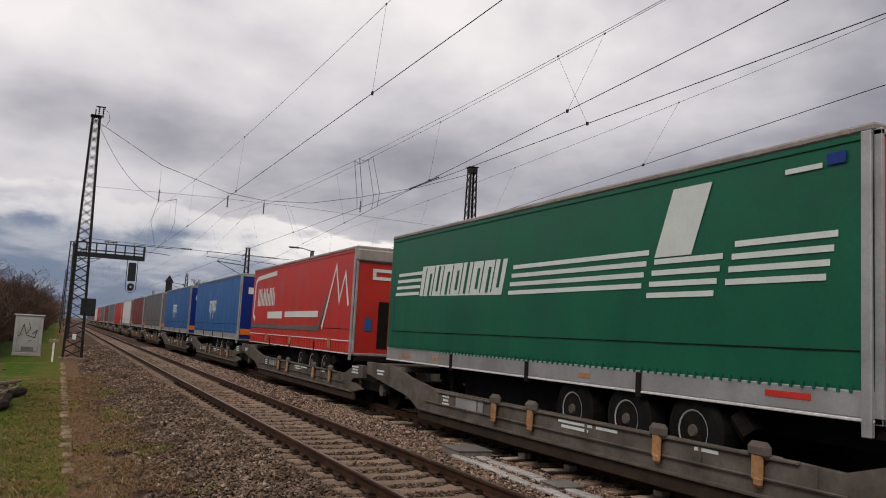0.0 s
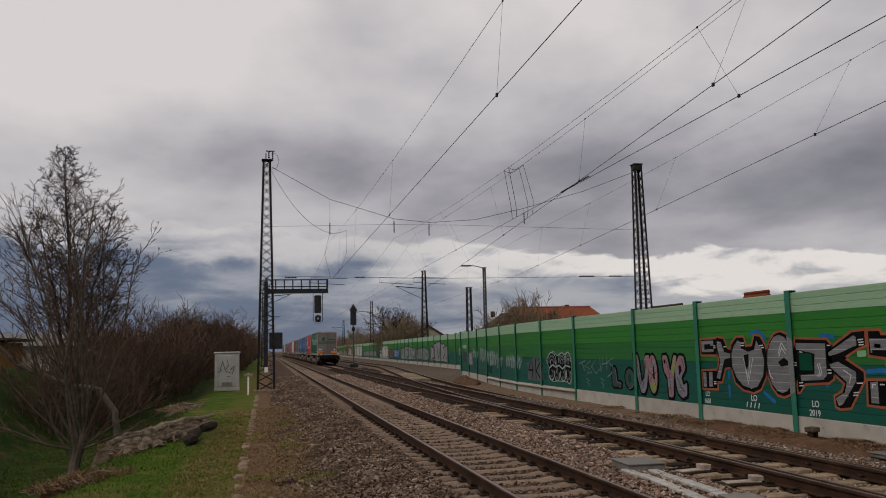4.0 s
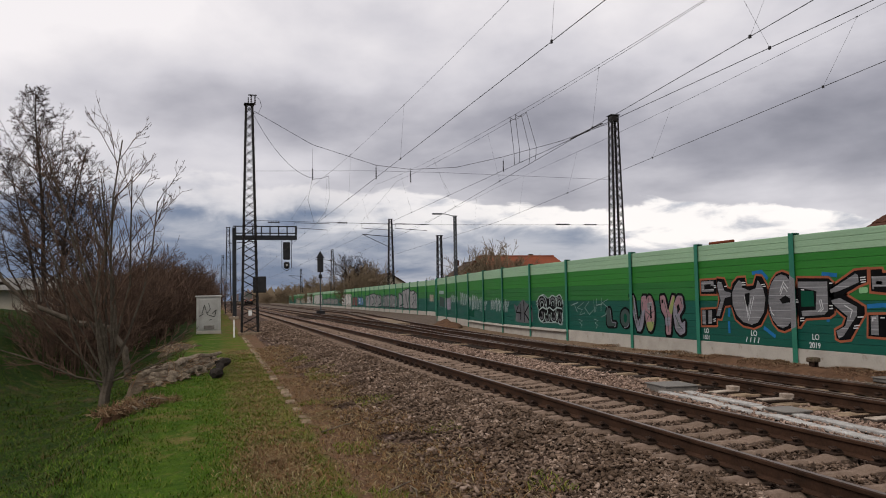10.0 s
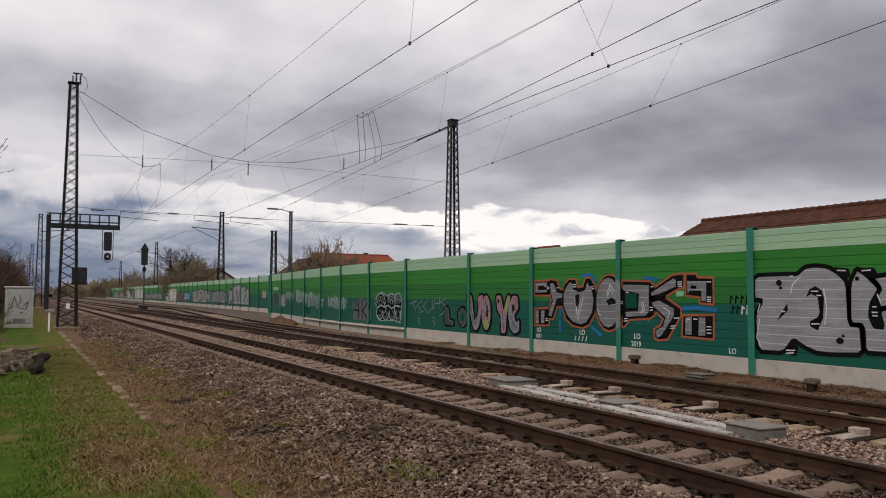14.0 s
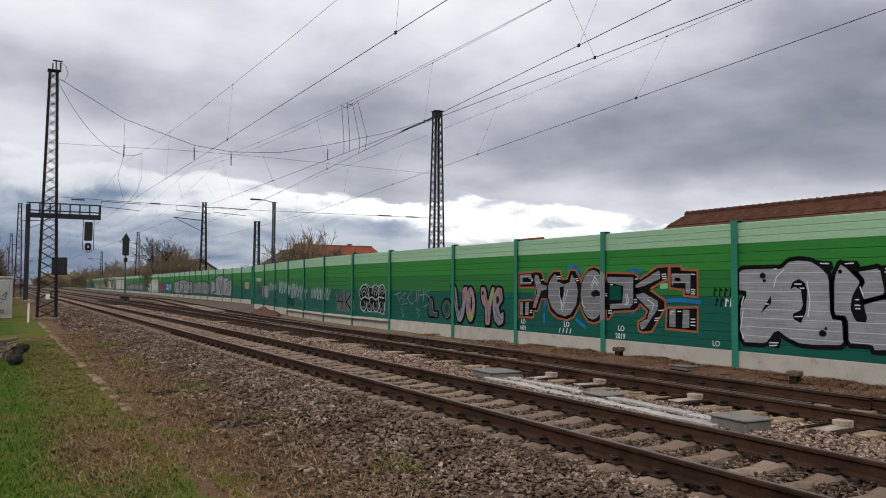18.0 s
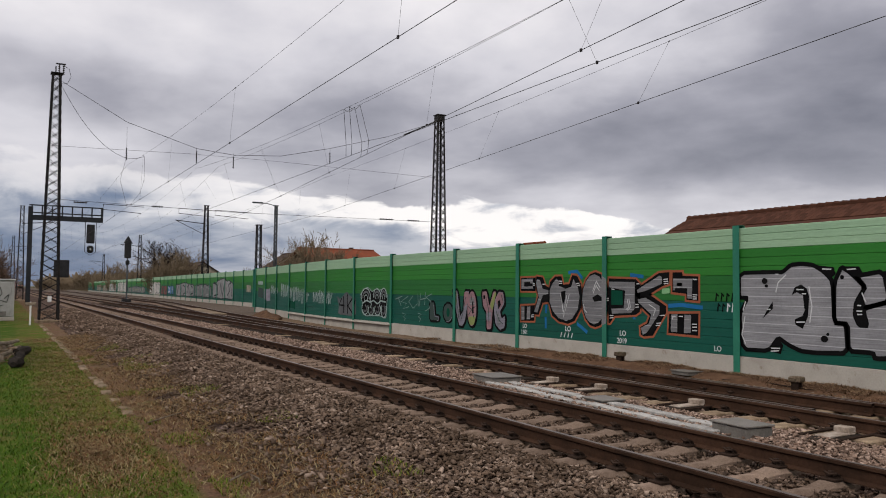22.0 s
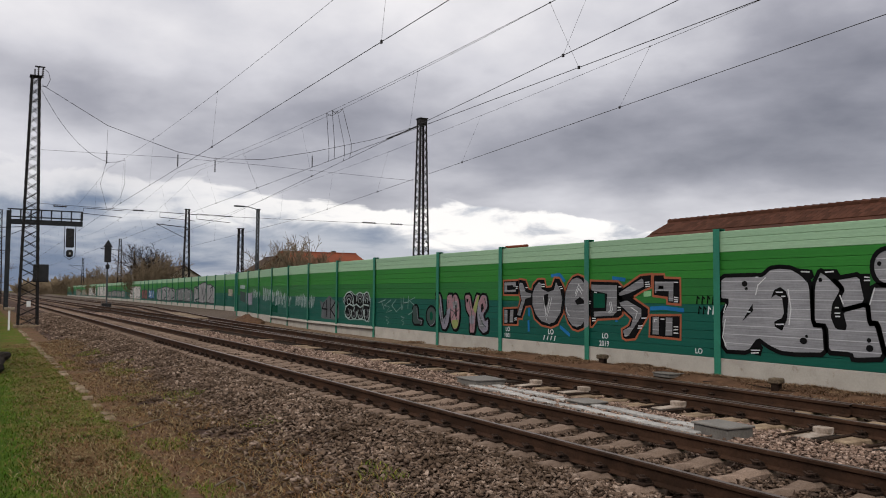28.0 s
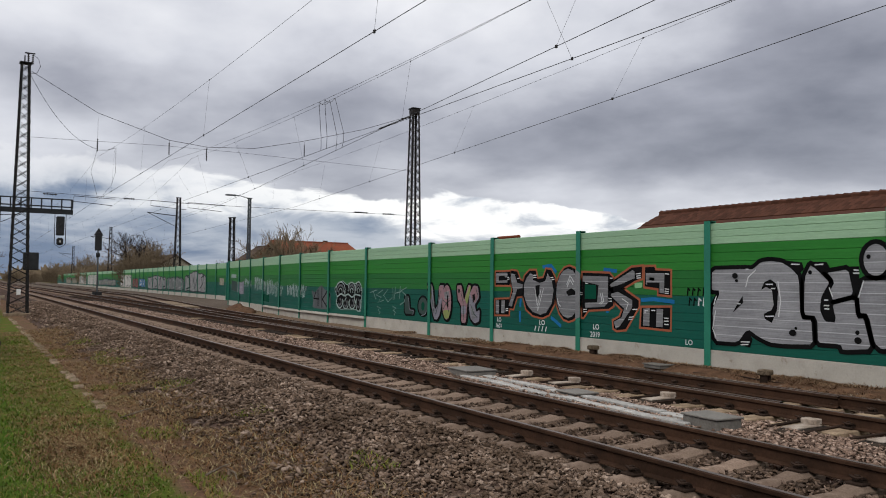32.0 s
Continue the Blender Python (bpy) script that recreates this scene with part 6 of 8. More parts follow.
def trailer(colour, label, front=None):
    rear = "red" if colour == "red" else "deep_blue" if front == "deep_blue" else "door"
    t = thing("semi_trailer", label, "semi-trailer", group="trailers on the train")
    part("tarpaulin", curtain(13.25, 1.56, 4.2), TR[colour], t)
    part("roof_edge", Geo().box((0, 6.62, 4.235), (2.59, 13.3, 0.10), 0.03), TR["hood"], t)
    for k in range(22):
        part("roof_bow_end", Geo().box((-1.29, 0.3 + 0.61 * k, 4.235), (0.03, 0.07, 0.07), 0.012), TR["hood"], t)
    if colour == "red":
        part("roof_hood", Geo().box((0, -0.02, 4.02), (2.6, 0.24, 0.36), 0.05), TR["hood"], t, "grey hood over the end wall")
    part("front_wall", Geo().box((0, 13.28, 2.88), (2.5, 0.06, 2.6), 0.02), TR[front or colour], t)
    for s in (-1, 1):
        part("side_board", Geo().box((s * 1.265, 6.62, 1.42), (0.05, 13.25, 0.27), 0.012), TR["red" if colour == "red" else "alu"], t)
        part("lower_rail", Geo().box((s * 1.262, 6.62, 1.265), (0.07, 13.25, 0.035), 0.008), TR["white"], t)
    for y in (3.6, 6.6, 9.6):
        part("board_post", Geo().box((-1.285, y, 1.36), (0.05, 0.11, 0.34), 0.008), TR["dark"], t)
    g = Geo()
    for k in range(86):
        g.box((-1.296, 0.25 + 0.15 * k, 1.565), (0.018, 0.035, 0.075))
    part("buckle_strip", g, TR[colour], t)["kind"] = "stuff"
    if colour == "red":
        for k in range(44):
            part("skirt_fold", Geo().box((-1.297, 0.2 + 0.3 * k, 1.43), (0.02, 0.05, 0.24), 0.006), TR["red"], t)
    part("tarpaulin_seam", Geo().box((-1.289, 6.6, 1.95), (0.008, 12.9, 0.014)), TR["dark"], t)
    part("roof_hem", Geo().box((-1.287, 6.62, 4.145), (0.012, 13.2, 0.05), 0.004), TR[colour], t)
    part("rear_door", Geo().box((-0.62, -0.03, 2.7), (1.22, 0.06, 2.85), 0.015), TR[rear], t)
    part("rear_door", Geo().box((0.62, -0.03, 2.7), (1.22, 0.06, 2.85), 0.015), TR[rear], t)
    for x, z, w, h in ((-1.25, 2.72, 0.05, 2.98), (1.25, 2.72, 0.05, 2.98), (0, 4.17, 2.55, 0.06), (0, 1.27, 2.55, 0.07)):
        part("rear_frame", Geo().box((x, -0.045, z), (w, 0.09, h), 0.008), TR["alu"], t)
    if colour == "green":
        for x, z, w, h in ((-1.205, 2.72, 0.025, 2.8), (1.205, 2.72, 0.025, 2.8), (0, 4.11, 2.4, 0.025)):
            part("red_trim", Geo().box((x, -0.068, z), (w, 0.02, h)), TR["red"], t)
        for x in (-0.03, -0.1, 0.03, 0.1):
            part("lock_bar", Geo().tube([(x * 4, -0.075, 1.4), (x * 4, -0.075, 4.05)], 0.014, 6), TR["door"], t)
        for x, z in ((-1.0, 1.98), (-0.78, 1.98), (0.95, 1.95)):
            part("speed_disc", Geo().tube([(x, -0.06, z), (x, -0.072, z)], 0.09, 14), TR["pale"], t)
    part("corner_post", Geo().box((-1.29, 0.06, 2.65), (0.06, 0.12, 3.1), 0.01), TR["alu"], t)
    for x in () if colour == "red" else (-0.85, 0.85):
        part("reflector", Geo().box((x, -0.075, 1.62), (0.72, 0.02, 0.26), 0.004), TR["orange"], t, "orange reflector plate")
    part("bumper", Geo().box((0, -0.02, 1.15), (2.4, 0.14, 0.16), 0.02), TR["dark"], t)
    part("chassis", Geo().box((-0.45, 6, 1.06), (0.14, 11.5, 0.34)).box((0.45, 6, 1.06), (0.14, 11.5, 0.34)), TR["dark"], t)
    part("pallet_box", Geo().box((0, 8.2, 0.9), (1.5, 3.6, 0.6), 0.03), TR["tyre"], t, "dark pallet box under the floor")
    for x in (-0.7, 0.7):
        part("landing_leg", Geo().box((x, 10.6, 0.85), (0.14, 0.14, 0.7), 0.02), TR["dark"], t)
    for y in (2.6, 3.95, 5.3):
        part("axle", Geo().box((0, y, 0.86), (1.7, 0.5, 0.42), 0.05), TR["dark"], t)
        for x in (-1.05, 1.05):
            w = part("wheel", Geo().tube([(x - 0.16, y, 0.86), (x - 0.12, y, 0.86), (x + 0.12, y, 0.86), (x + 0.16, y, 0.86)], [0.42, 0.5, 0.5, 0.42], 24), TR["tyre"], t)
            part("rim", Geo().tube([(x - 0.168, y, 0.86), (x - 0.165, y, 0.86), (x - 0.14, y, 0.86)], [0.27, 0.255, 0.22], 18, False), TR["alu"], w, "pale rim edge")
            part("rim_disc", Geo().tube([(x - 0.162, y, 0.86), (x - 0.13, y, 0.86)], [0.2, 0.2], 16), TR["dark"], w)
            part("hub", Geo().tube([(x - 0.19, y, 0.86), (x - 0.13, y, 0.86)], [0.07, 0.1], 10), TR["steel"], w)
    part("mudguard", Geo().tube([(-1.05, 1.75, 0.9), (-1.05, 1.95, 1.12)], 0.16, 6), TR["dark"], t)
    return t


def wagon(last):
    w = thing("pocket_wagon", "grey steel pocket wagon of the train on dark bogies", "rail wagon", group="wagons of the train")
    e = -4.0 if last else -1.3
    side = ((e, 1.02), (e, 0.70), (max(e + 0.7, -2.9), 0.66), (max(e + 0.9, -1.9), 0.55), (-1.2, 0.40), (-0.5, 0.28), (11.0, 0.28), (11.6, 0.50), (12.6, 0.62), (14.4, 0.85), (14.4, 1.14), (12.6, 1.12), (11.6, 0.92), (10.4, 0.78), (1.0, 0.74), (0.3, 0.72), (-0.4, 0.92), (-0.8, 1.02))
    for s in (-1, 1):
        g = Geo()
        n = len(side)
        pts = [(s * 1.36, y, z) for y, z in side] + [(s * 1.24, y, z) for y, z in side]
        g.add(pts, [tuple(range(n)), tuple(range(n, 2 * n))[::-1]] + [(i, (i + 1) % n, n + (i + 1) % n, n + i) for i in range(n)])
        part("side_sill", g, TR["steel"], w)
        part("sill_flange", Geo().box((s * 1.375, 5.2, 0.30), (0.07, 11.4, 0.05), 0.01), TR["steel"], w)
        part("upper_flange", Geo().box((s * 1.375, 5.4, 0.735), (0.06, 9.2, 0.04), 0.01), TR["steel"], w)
        part("lower_beam", Geo().box((s * 1.30, 5.2, 0.19), (0.10, 11.6, 0.24), 0.02), TR["beam"], w, "brown lower longitudinal beam")
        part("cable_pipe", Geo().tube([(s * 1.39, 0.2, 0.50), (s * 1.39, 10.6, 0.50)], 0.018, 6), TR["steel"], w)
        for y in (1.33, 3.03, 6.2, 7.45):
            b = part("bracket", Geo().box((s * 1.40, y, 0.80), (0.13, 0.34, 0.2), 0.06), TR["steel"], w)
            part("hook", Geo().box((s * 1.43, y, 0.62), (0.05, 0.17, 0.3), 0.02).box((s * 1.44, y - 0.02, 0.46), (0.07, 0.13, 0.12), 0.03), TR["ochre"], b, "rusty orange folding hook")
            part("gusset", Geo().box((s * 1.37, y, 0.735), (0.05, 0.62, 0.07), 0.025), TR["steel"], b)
        part("cover_plate", Geo().box((s * 1.367, 8.55, 0.60), (0.012, 1.15, 0.26), 0.004), TR["alu"], w, "pale plate with small print")
        for y, l, rows in ((-0.7, 0.5, 3), (5.0, 0.9, 2), (4.2, 0.5, 1), (2.2, 0.4, 1), (9.6, 0.3, 3), (13.4, 0.5, 2)):
            base = 0.57 if 0 < y < 12 else 0.86
            for r in range(rows):
                part("stencil", Geo().box((s * 1.364, y, base + 0.10 - 0.075 * r), (0.012, l * (1 - 0.22 * (r % 2)), 0.042)), TR["pale"], w, "pale stencilled line")
        for y in (0.6, 2.3, 4.7, 8.2, 9.9):
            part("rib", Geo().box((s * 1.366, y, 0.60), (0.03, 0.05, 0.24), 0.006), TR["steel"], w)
    part("pocket_floor", Geo().box((0, 5.2, 0.34), (2.4, 11.2, 0.06)), TR["dark"], w)
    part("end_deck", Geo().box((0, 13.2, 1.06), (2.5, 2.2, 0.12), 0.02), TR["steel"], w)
    if last:
        part("end_deck", Geo().box((0, -2.6, 1.0), (2.5, 2.7, 0.12), 0.02), TR["dark"], w)
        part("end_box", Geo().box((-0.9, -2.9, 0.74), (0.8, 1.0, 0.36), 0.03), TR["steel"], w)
    for yb in (-2.55, 14.7) if last else (14.7,):
        b = part("bogie", Geo().box((-1.02, yb, 0.5), (0.14, 2.6, 0.26), 0.04).box((1.02, yb, 0.5), (0.14, 2.6, 0.26), 0.04).box((0, yb, 0.55), (2.0, 0.4, 0.25), 0.03), TR["dark"], w)
        for dy in (-0.9, 0.9):
            for x in (-0.75, 0.75):
                part("wheel", Geo().tube([(x - 0.07, yb + dy, 0.46), (x + 0.07, yb + dy, 0.46)], 0.46, 20), TR["dark"], b)
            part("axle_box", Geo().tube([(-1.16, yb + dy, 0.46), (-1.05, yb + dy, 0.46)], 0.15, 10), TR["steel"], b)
            part("axle", Geo().tube([(-1.05, yb + dy, 0.46), (1.05, yb + dy, 0.46)], 0.08, 8), TR["dark"], b)
    if last:
        part("headstock", Geo().box((0, -4.1, 0.98), (2.5, 0.2, 0.4), 0.03), TR["dark"], w)
        for x in (-0.875, 0.875):
            part("buffer", Geo().tube([(x, -4.2, 1.02), (x, -4.6, 1.02), (x, -4.62, 1.02), (x, -4.7, 1.02)], [0.1, 0.1, 0.23, 0.22], 12), TR["dark"], w)
            part("tail_plate", Geo().box((x * 1.25, -4.22, 1.38), (0.22, 0.02, 0.28), 0.01), TR["white"], w, "white and red tail marker")
            for k in (-1, 1):
                part("tail_plate_tip", Geo().prism(((x * 1.25 - 0.1, 1.38 + k * 0.13), (x * 1.25 + 0.1, 1.38 + k * 0.13), (x * 1.25, 1.385)), -4.245, -4.235), M["red"], w)
        part("hose", Geo().tube([(0.25, -4.2, 0.85), (0.25, -4.4, 0.5), (0.1, -4.35, 0.35)], 0.03, 6), TR["dark"], w)
        part("hand_rail", Geo().tube([(-1.2, -4.15, 1.1), (-1.2, -4.15, 1.62), (-0.5, -4.15, 1.62)], 0.018, 5), TR["dark"], w)
    return w


TRAIN = []


def decorate_green(t):
    """White stripes, slanted block and block lettering of the green trailer, drawn as plain shapes."""
    x = SIDE - 0.018
    tilt = lambda y0, y1, z0, z1, s: [(x, y0 + s, z1), (x, y1 + s, z1), (x, y1, z0), (x, y0, z0)]
    for k in range(4):
        dz = 0.152 * k
        for y0, y1, z in ((0.55, 2.0, 2.68), (2.2, 3.48, 2.55), (3.6, 7.35, 2.69), (11.45, 12.85, 2.79)):
            part("stripe", Geo().face(tilt(y1 - 0.05 * k, y0 - 0.05 * k, z + dz, z + dz + 0.072, 0), 0.006), TR["pale"], t)
    part("slanted_block", Geo().face([(x, 2.97, 4.0), (x, 2.25, 4.0), (x, 2.61, 3.1), (x, 3.33, 3.1)], 0.006), TR["pale"], t)
    part("letter_field", Geo().face([(x + 0.004, 11.28, 3.42), (x + 0.004, 7.42, 3.36), (x + 0.004, 7.62, 2.70), (x + 0.004, 11.42, 2.76)][::-1], 0.004), TR["pale"], t)
    for k in range(8):
        y = 11.06 - 0.455 * k
        for dy, wide, lo, hi in ((0.0, 0.03, 2.76, 3.38), (0.2, 0.1, 2.84 if k % 2 else 2.76, 3.38 if k % 3 == 1 else 3.24)):
            u = y - dy
            sl = 0.27 * (hi - lo)
            part("letter_slit", Geo().face([(x - 0.004, u, hi), (x - 0.004, u - wide, hi), (x - 0.004, u - wide + sl, lo), (x - 0.004, u + sl, lo)][::-1], 0.004), TR["green"], t)
    part("red_mark", Geo().box((-1.294, 1.05, 1.44), (0.006, 0.62, 0.07)), M["red"], t)
    part("blue_tag", Geo().box((-1.30, 0.42, 3.98), (0.012, 0.24, 0.13), 0.003), TR["deep_blue"], t, "small blue tag")
    part("scuff", Geo().box((-1.296, 0.85, 3.93), (0.006, 0.5, 0.06), 0.002), TR["pale"], t, "pale scuffed patch")
    for y, l in ((12.0, 0.9), (10.4, 0.8), (4.9, 0.6)):
        part("yellow_tag", Geo().box((-1.294, y, 1.40), (0.006, l * 0.5, 0.08)), TR["ochre"], t)
    part("door_logo", Geo().prism(((-0.72, 3.12), (-0.38, 3.12), (-0.22, 3.6), (-0.56, 3.6)), -0.072, -0.06), TR["green"], t)
    for k in range(3):
        part("door_stripe", Geo().box((-0.02, -0.066, 2.98 - 0.11 * k), (2.3, 0.012, 0.04)), TR["green"], t)
    part("door_lettering", Geo().box((0.6, -0.066, 3.28), (0.95, 0.012, 0.12)), TR["green"], t)


def decorate_red(t):
    x = SIDE - 0.018
    g = Geo()
    g.strip([(9.2, 3.95), (12.4, 3.86), (12.75, 3.70), (12.85, 2.35), (12.5, 2.2)], 0.17, 0.006, (x, 0, 0))
    for k in range(6):
        u = 12.1 - 0.5 * k
        g.strip([(u, 3.42), (u + 0.02, 2.72)], 0.15, 0.006, (x, 0, 0)).strip([(u - 0.24, 3.40 - 0.2 * (k % 2)), (u - 0.22, 2.72)], 0.13, 0.006, (x, 0, 0))
    part("logo_shape", g, TR["pale"], t)
    g = Geo().strip([(10.3, 2.36), (8.0, 2.36)], 0.26, 0.006, (x, 0, 0)).strip([(7.6, 2.38), (3.4, 2.38)], 0.2, 0.006, (x, 0, 0))
    part("small_lettering", g, TR["pale"], t)
    g = Geo().strip([(2.9, 1.95), (1.75, 3.8), (1.3, 2.75), (0.85, 3.55), (0.45, 2.6)], 0.13, 0.006, (x, 0, 0))
    part("peak_mark", g, TR["pale"], t)
    part("grey_stripe", Geo().strip([(13.2, 1.93), (3.3, 1.93), (2.45, 2.9)], 0.15, 0.006, (x, 0, 0)), TR["grey"], t)
    part("white_line", Geo().strip([(13.2, 1.62), (0.2, 1.62)], 0.03, 0.006, (x, 0, 0)), TR["pale"], t)
    for y in (2.0, 6.6, 10.2):
        part("yellow_tag", Geo().box((-1.31, y, 1.5), (0.01, 0.3, 0.3), 0.003), TR["ochre"], t)
    part("front_mark", Geo().box((-0.45, -0.07, 3.62), (0.7, 0.012, 0.09)).box((-0.45, -0.07, 3.4), (0.7, 0.012, 0.09)).box((-0.75, -0.07, 3.51), (0.1, 0.012, 0.12)), TR["pale"], t)
    part("latch_recess", Geo().box((-0.42, -0.066, 2.1), (0.3, 0.014, 1.3)), TR["dark"], t)
    part("blue_tag", Geo().box((-0.86, -0.07, 2.1), (0.2, 0.012, 0.35)), TR["blue"], t)


def decorate_blue(t):
    x = SIDE - 0.018
    g = Geo()
    for k in range(5):
        y = 8.2 - 0.42 * k
        g.strip([(y, 2.5 - 0.3 * (k % 2)), (y, 3.1), (y - 0.25, 3.1), (y - 0.25, 2.6)], 0.095, 0.006, (x, 0, 0))
    part("white_lettering", g, TR["pale"], t)
    part("door_lettering", Geo().box((-0.3, -0.07, 3.5), (1.3, 0.012, 0.3)), TR["pale"], t)


def build_train():
    kinds = [("green", None, "dark green curtain-sided trailer with white stripes and grey doors"), ("red", None, "bright red curtain-sided trailer with white logo shapes"), ("blue", "deep_blue", "blue curtain-sided trailer with white lettering"), ("blue", "deep_blue", "blue curtain-sided trailer with white lettering"), ("grey", None, "plain grey curtain-sided road trailer"), ("maroon", "red", "maroon curtain-sided trailer with a red end"), ("white", None, "white box trailer with plain sides"), ("red", None, "plain red curtain-sided trailer"), ("grey", None, "plain grey curtain-sided road trailer"), ("maroon", None, "plain maroon curtain-sided road trailer"), ("grey", None, "plain grey curtain-sided road trailer"), ("red", None, "plain red curtain-sided trailer"), ("white", None, "white box trailer with plain sides"), ("maroon", None, "plain maroon curtain-sided road trailer"), ("grey", None, "plain grey curtain-sided road trailer"), ("blue", None, "plain blue curtain-sided trailer")]
    made, wag = {}, None
    for k, (colour, front, label) in enumerate(kinds):
        key = (colour, front)
        if k >= 4 and key in made:
            t = copy_thing(made[key], Matrix.Identity(4))
            tagged(t, label)
        elif k == 3:
            t = copy_thing(made[key], Matrix.Identity(4))
        else:
            t = trailer(colour, label, front)
            if k == 0:
                decorate_green(t)
            elif k == 1:
                decorate_red(t)
            elif k == 2:
                decorate_blue(t)
            if k != 1:
                made[key] = t
        TRAIN.append((t, k * RANK))
        if k == 0:
            w = wagon(True)
        elif k == 1:
            w = wag = wagon(False)
        else:
            w = copy_thing(wag, Matrix.Identity(4))
        TRAIN.append((w, k * RANK))


TAIL_START, SPEED = 6.25, 26.0


def motions():
    for ob, ahead in TRAIN:
        walk(ob, [(t, pose(TRACK_2, TAIL_START + ahead + SPEED * t, 0)) for t in range(0, 33, 2)])


# ---- trees and shrubs ----
RMIN = [0.004]


def branch(g, twigs, p, d, r, length, level, rnd, spread, up, fine):
    """Grow one limb as a bent, tapering tube, and smaller ones off it."""
    n = 4 if level < 2 else 3
    pts, rs = [p], [r]
    for k in range(n):
        d = (d + Vector((rnd.gauss(0, 0.13), rnd.gauss(0, 0.13), rnd.gauss(0, 0.1) + up))).normalized()
        p = p + d * length / n
        pts.append(p)
        rs.append(max(RMIN[0], r * (1 - 0.62 * (k + 1) / n)))
    (g if level < fine else twigs).tube(pts, rs, 7 if level == 0 else 5 if level < 2 else 3, cap=False)
    return pts, rs, d


def grow(g, twigs, p, d, r, length, level, top, rnd, spread=0.7, up=0.10, kids=(6, 5, 4, 3), fine=2, shrink=0.58):
    pts, rs, d = branch(g, twigs, p, d, r, length, level, rnd, spread, up, fine)
    if level >= top:
        return
    for k in range(kids[level]):
        t = rnd.uniform(0.25 if level else 0.22, 1.0)
        i = min(len(pts) - 2, int(t * (len(pts) - 1)))
        f = t * (len(pts) - 1) - i
        q = pts[i].lerp(pts[i + 1], f)
        axis = Vector((rnd.gauss(0, 1), rnd.gauss(0, 1), rnd.gauss(0, 0.4)))
        axis = (axis - d * axis.dot(d)).normalized()
        nd = (d * (1 - spread * rnd.uniform(0.6, 1.0)) + axis * spread).normalized()
        grow(g, twigs, q, nd, max(RMIN[0], rs[i] * 0.55), length * shrink * rnd.uniform(0.75, 1.2) * (1.1 - 0.35 * t), level + 1, top, rnd, spread, up, kids, fine, shrink)


def build_birch():
    rnd = random.Random(5)
    RMIN[0] = 0.0115
    t = thing("bare_tree", "tall bare birch with a fine dark twig crown behind the bank", "tree", Matrix.Translation((-17.0, 62, 0.7)))
    trunk, twigs = Geo(), Geo()
    for height, off, lean, boughs, reach in ((15.6, (0, 0), (-0.05, 0.0), 60, 6.4), (11.8, (0.5, 0.4), (0.16, 0.05), 28, 4.6), (11.2, (-0.4, 0.3), (-0.20, 0.0), 28, 4.6), (8.6, (1.3, -0.4), (0.30, 0.0), 16, 3.2)):
        pts = [Vector((off[0] + lean[0] * height * (i / 8) ** 1.3, off[1] + lean[1] * height * i / 8, height * i / 8)) + Vector((rnd.gauss(0, 0.06), rnd.gauss(0, 0.06), 0)) for i in range(9)]
        trunk.tube(pts, [0.17 * height / 15 * (1 - 0.93 * i / 8) + 0.012 for i in range(9)], 7)
        for j in range(boughs):
            u = 0.13 + 0.85 * ((j + rnd.random()) / boughs) ** 0.9
            i = min(7, int(u * 8))
            p = pts[i].lerp(pts[i + 1], u * 8 - i)
            a = 2.4 * j + rnd.uniform(-0.5, 0.5)
            out = Vector((math.cos(a), math.sin(a), rnd.uniform(0.45, 0.8) + 0.8 * u)).normalized()
            grow(trunk, twigs, p, out, 0.05 * (1.05 - u) + 0.012, reach * (1.02 - u) ** 0.8 * rnd.uniform(0.75, 1.1) + 0.5, 1, 3, rnd, 0.6, 0.02, (0, 12, 7), 1, 0.34)
    part("trunk", trunk, M["bark"], t)
    part("crown", twigs, M["twig"], t, "fine dark bare twigs")


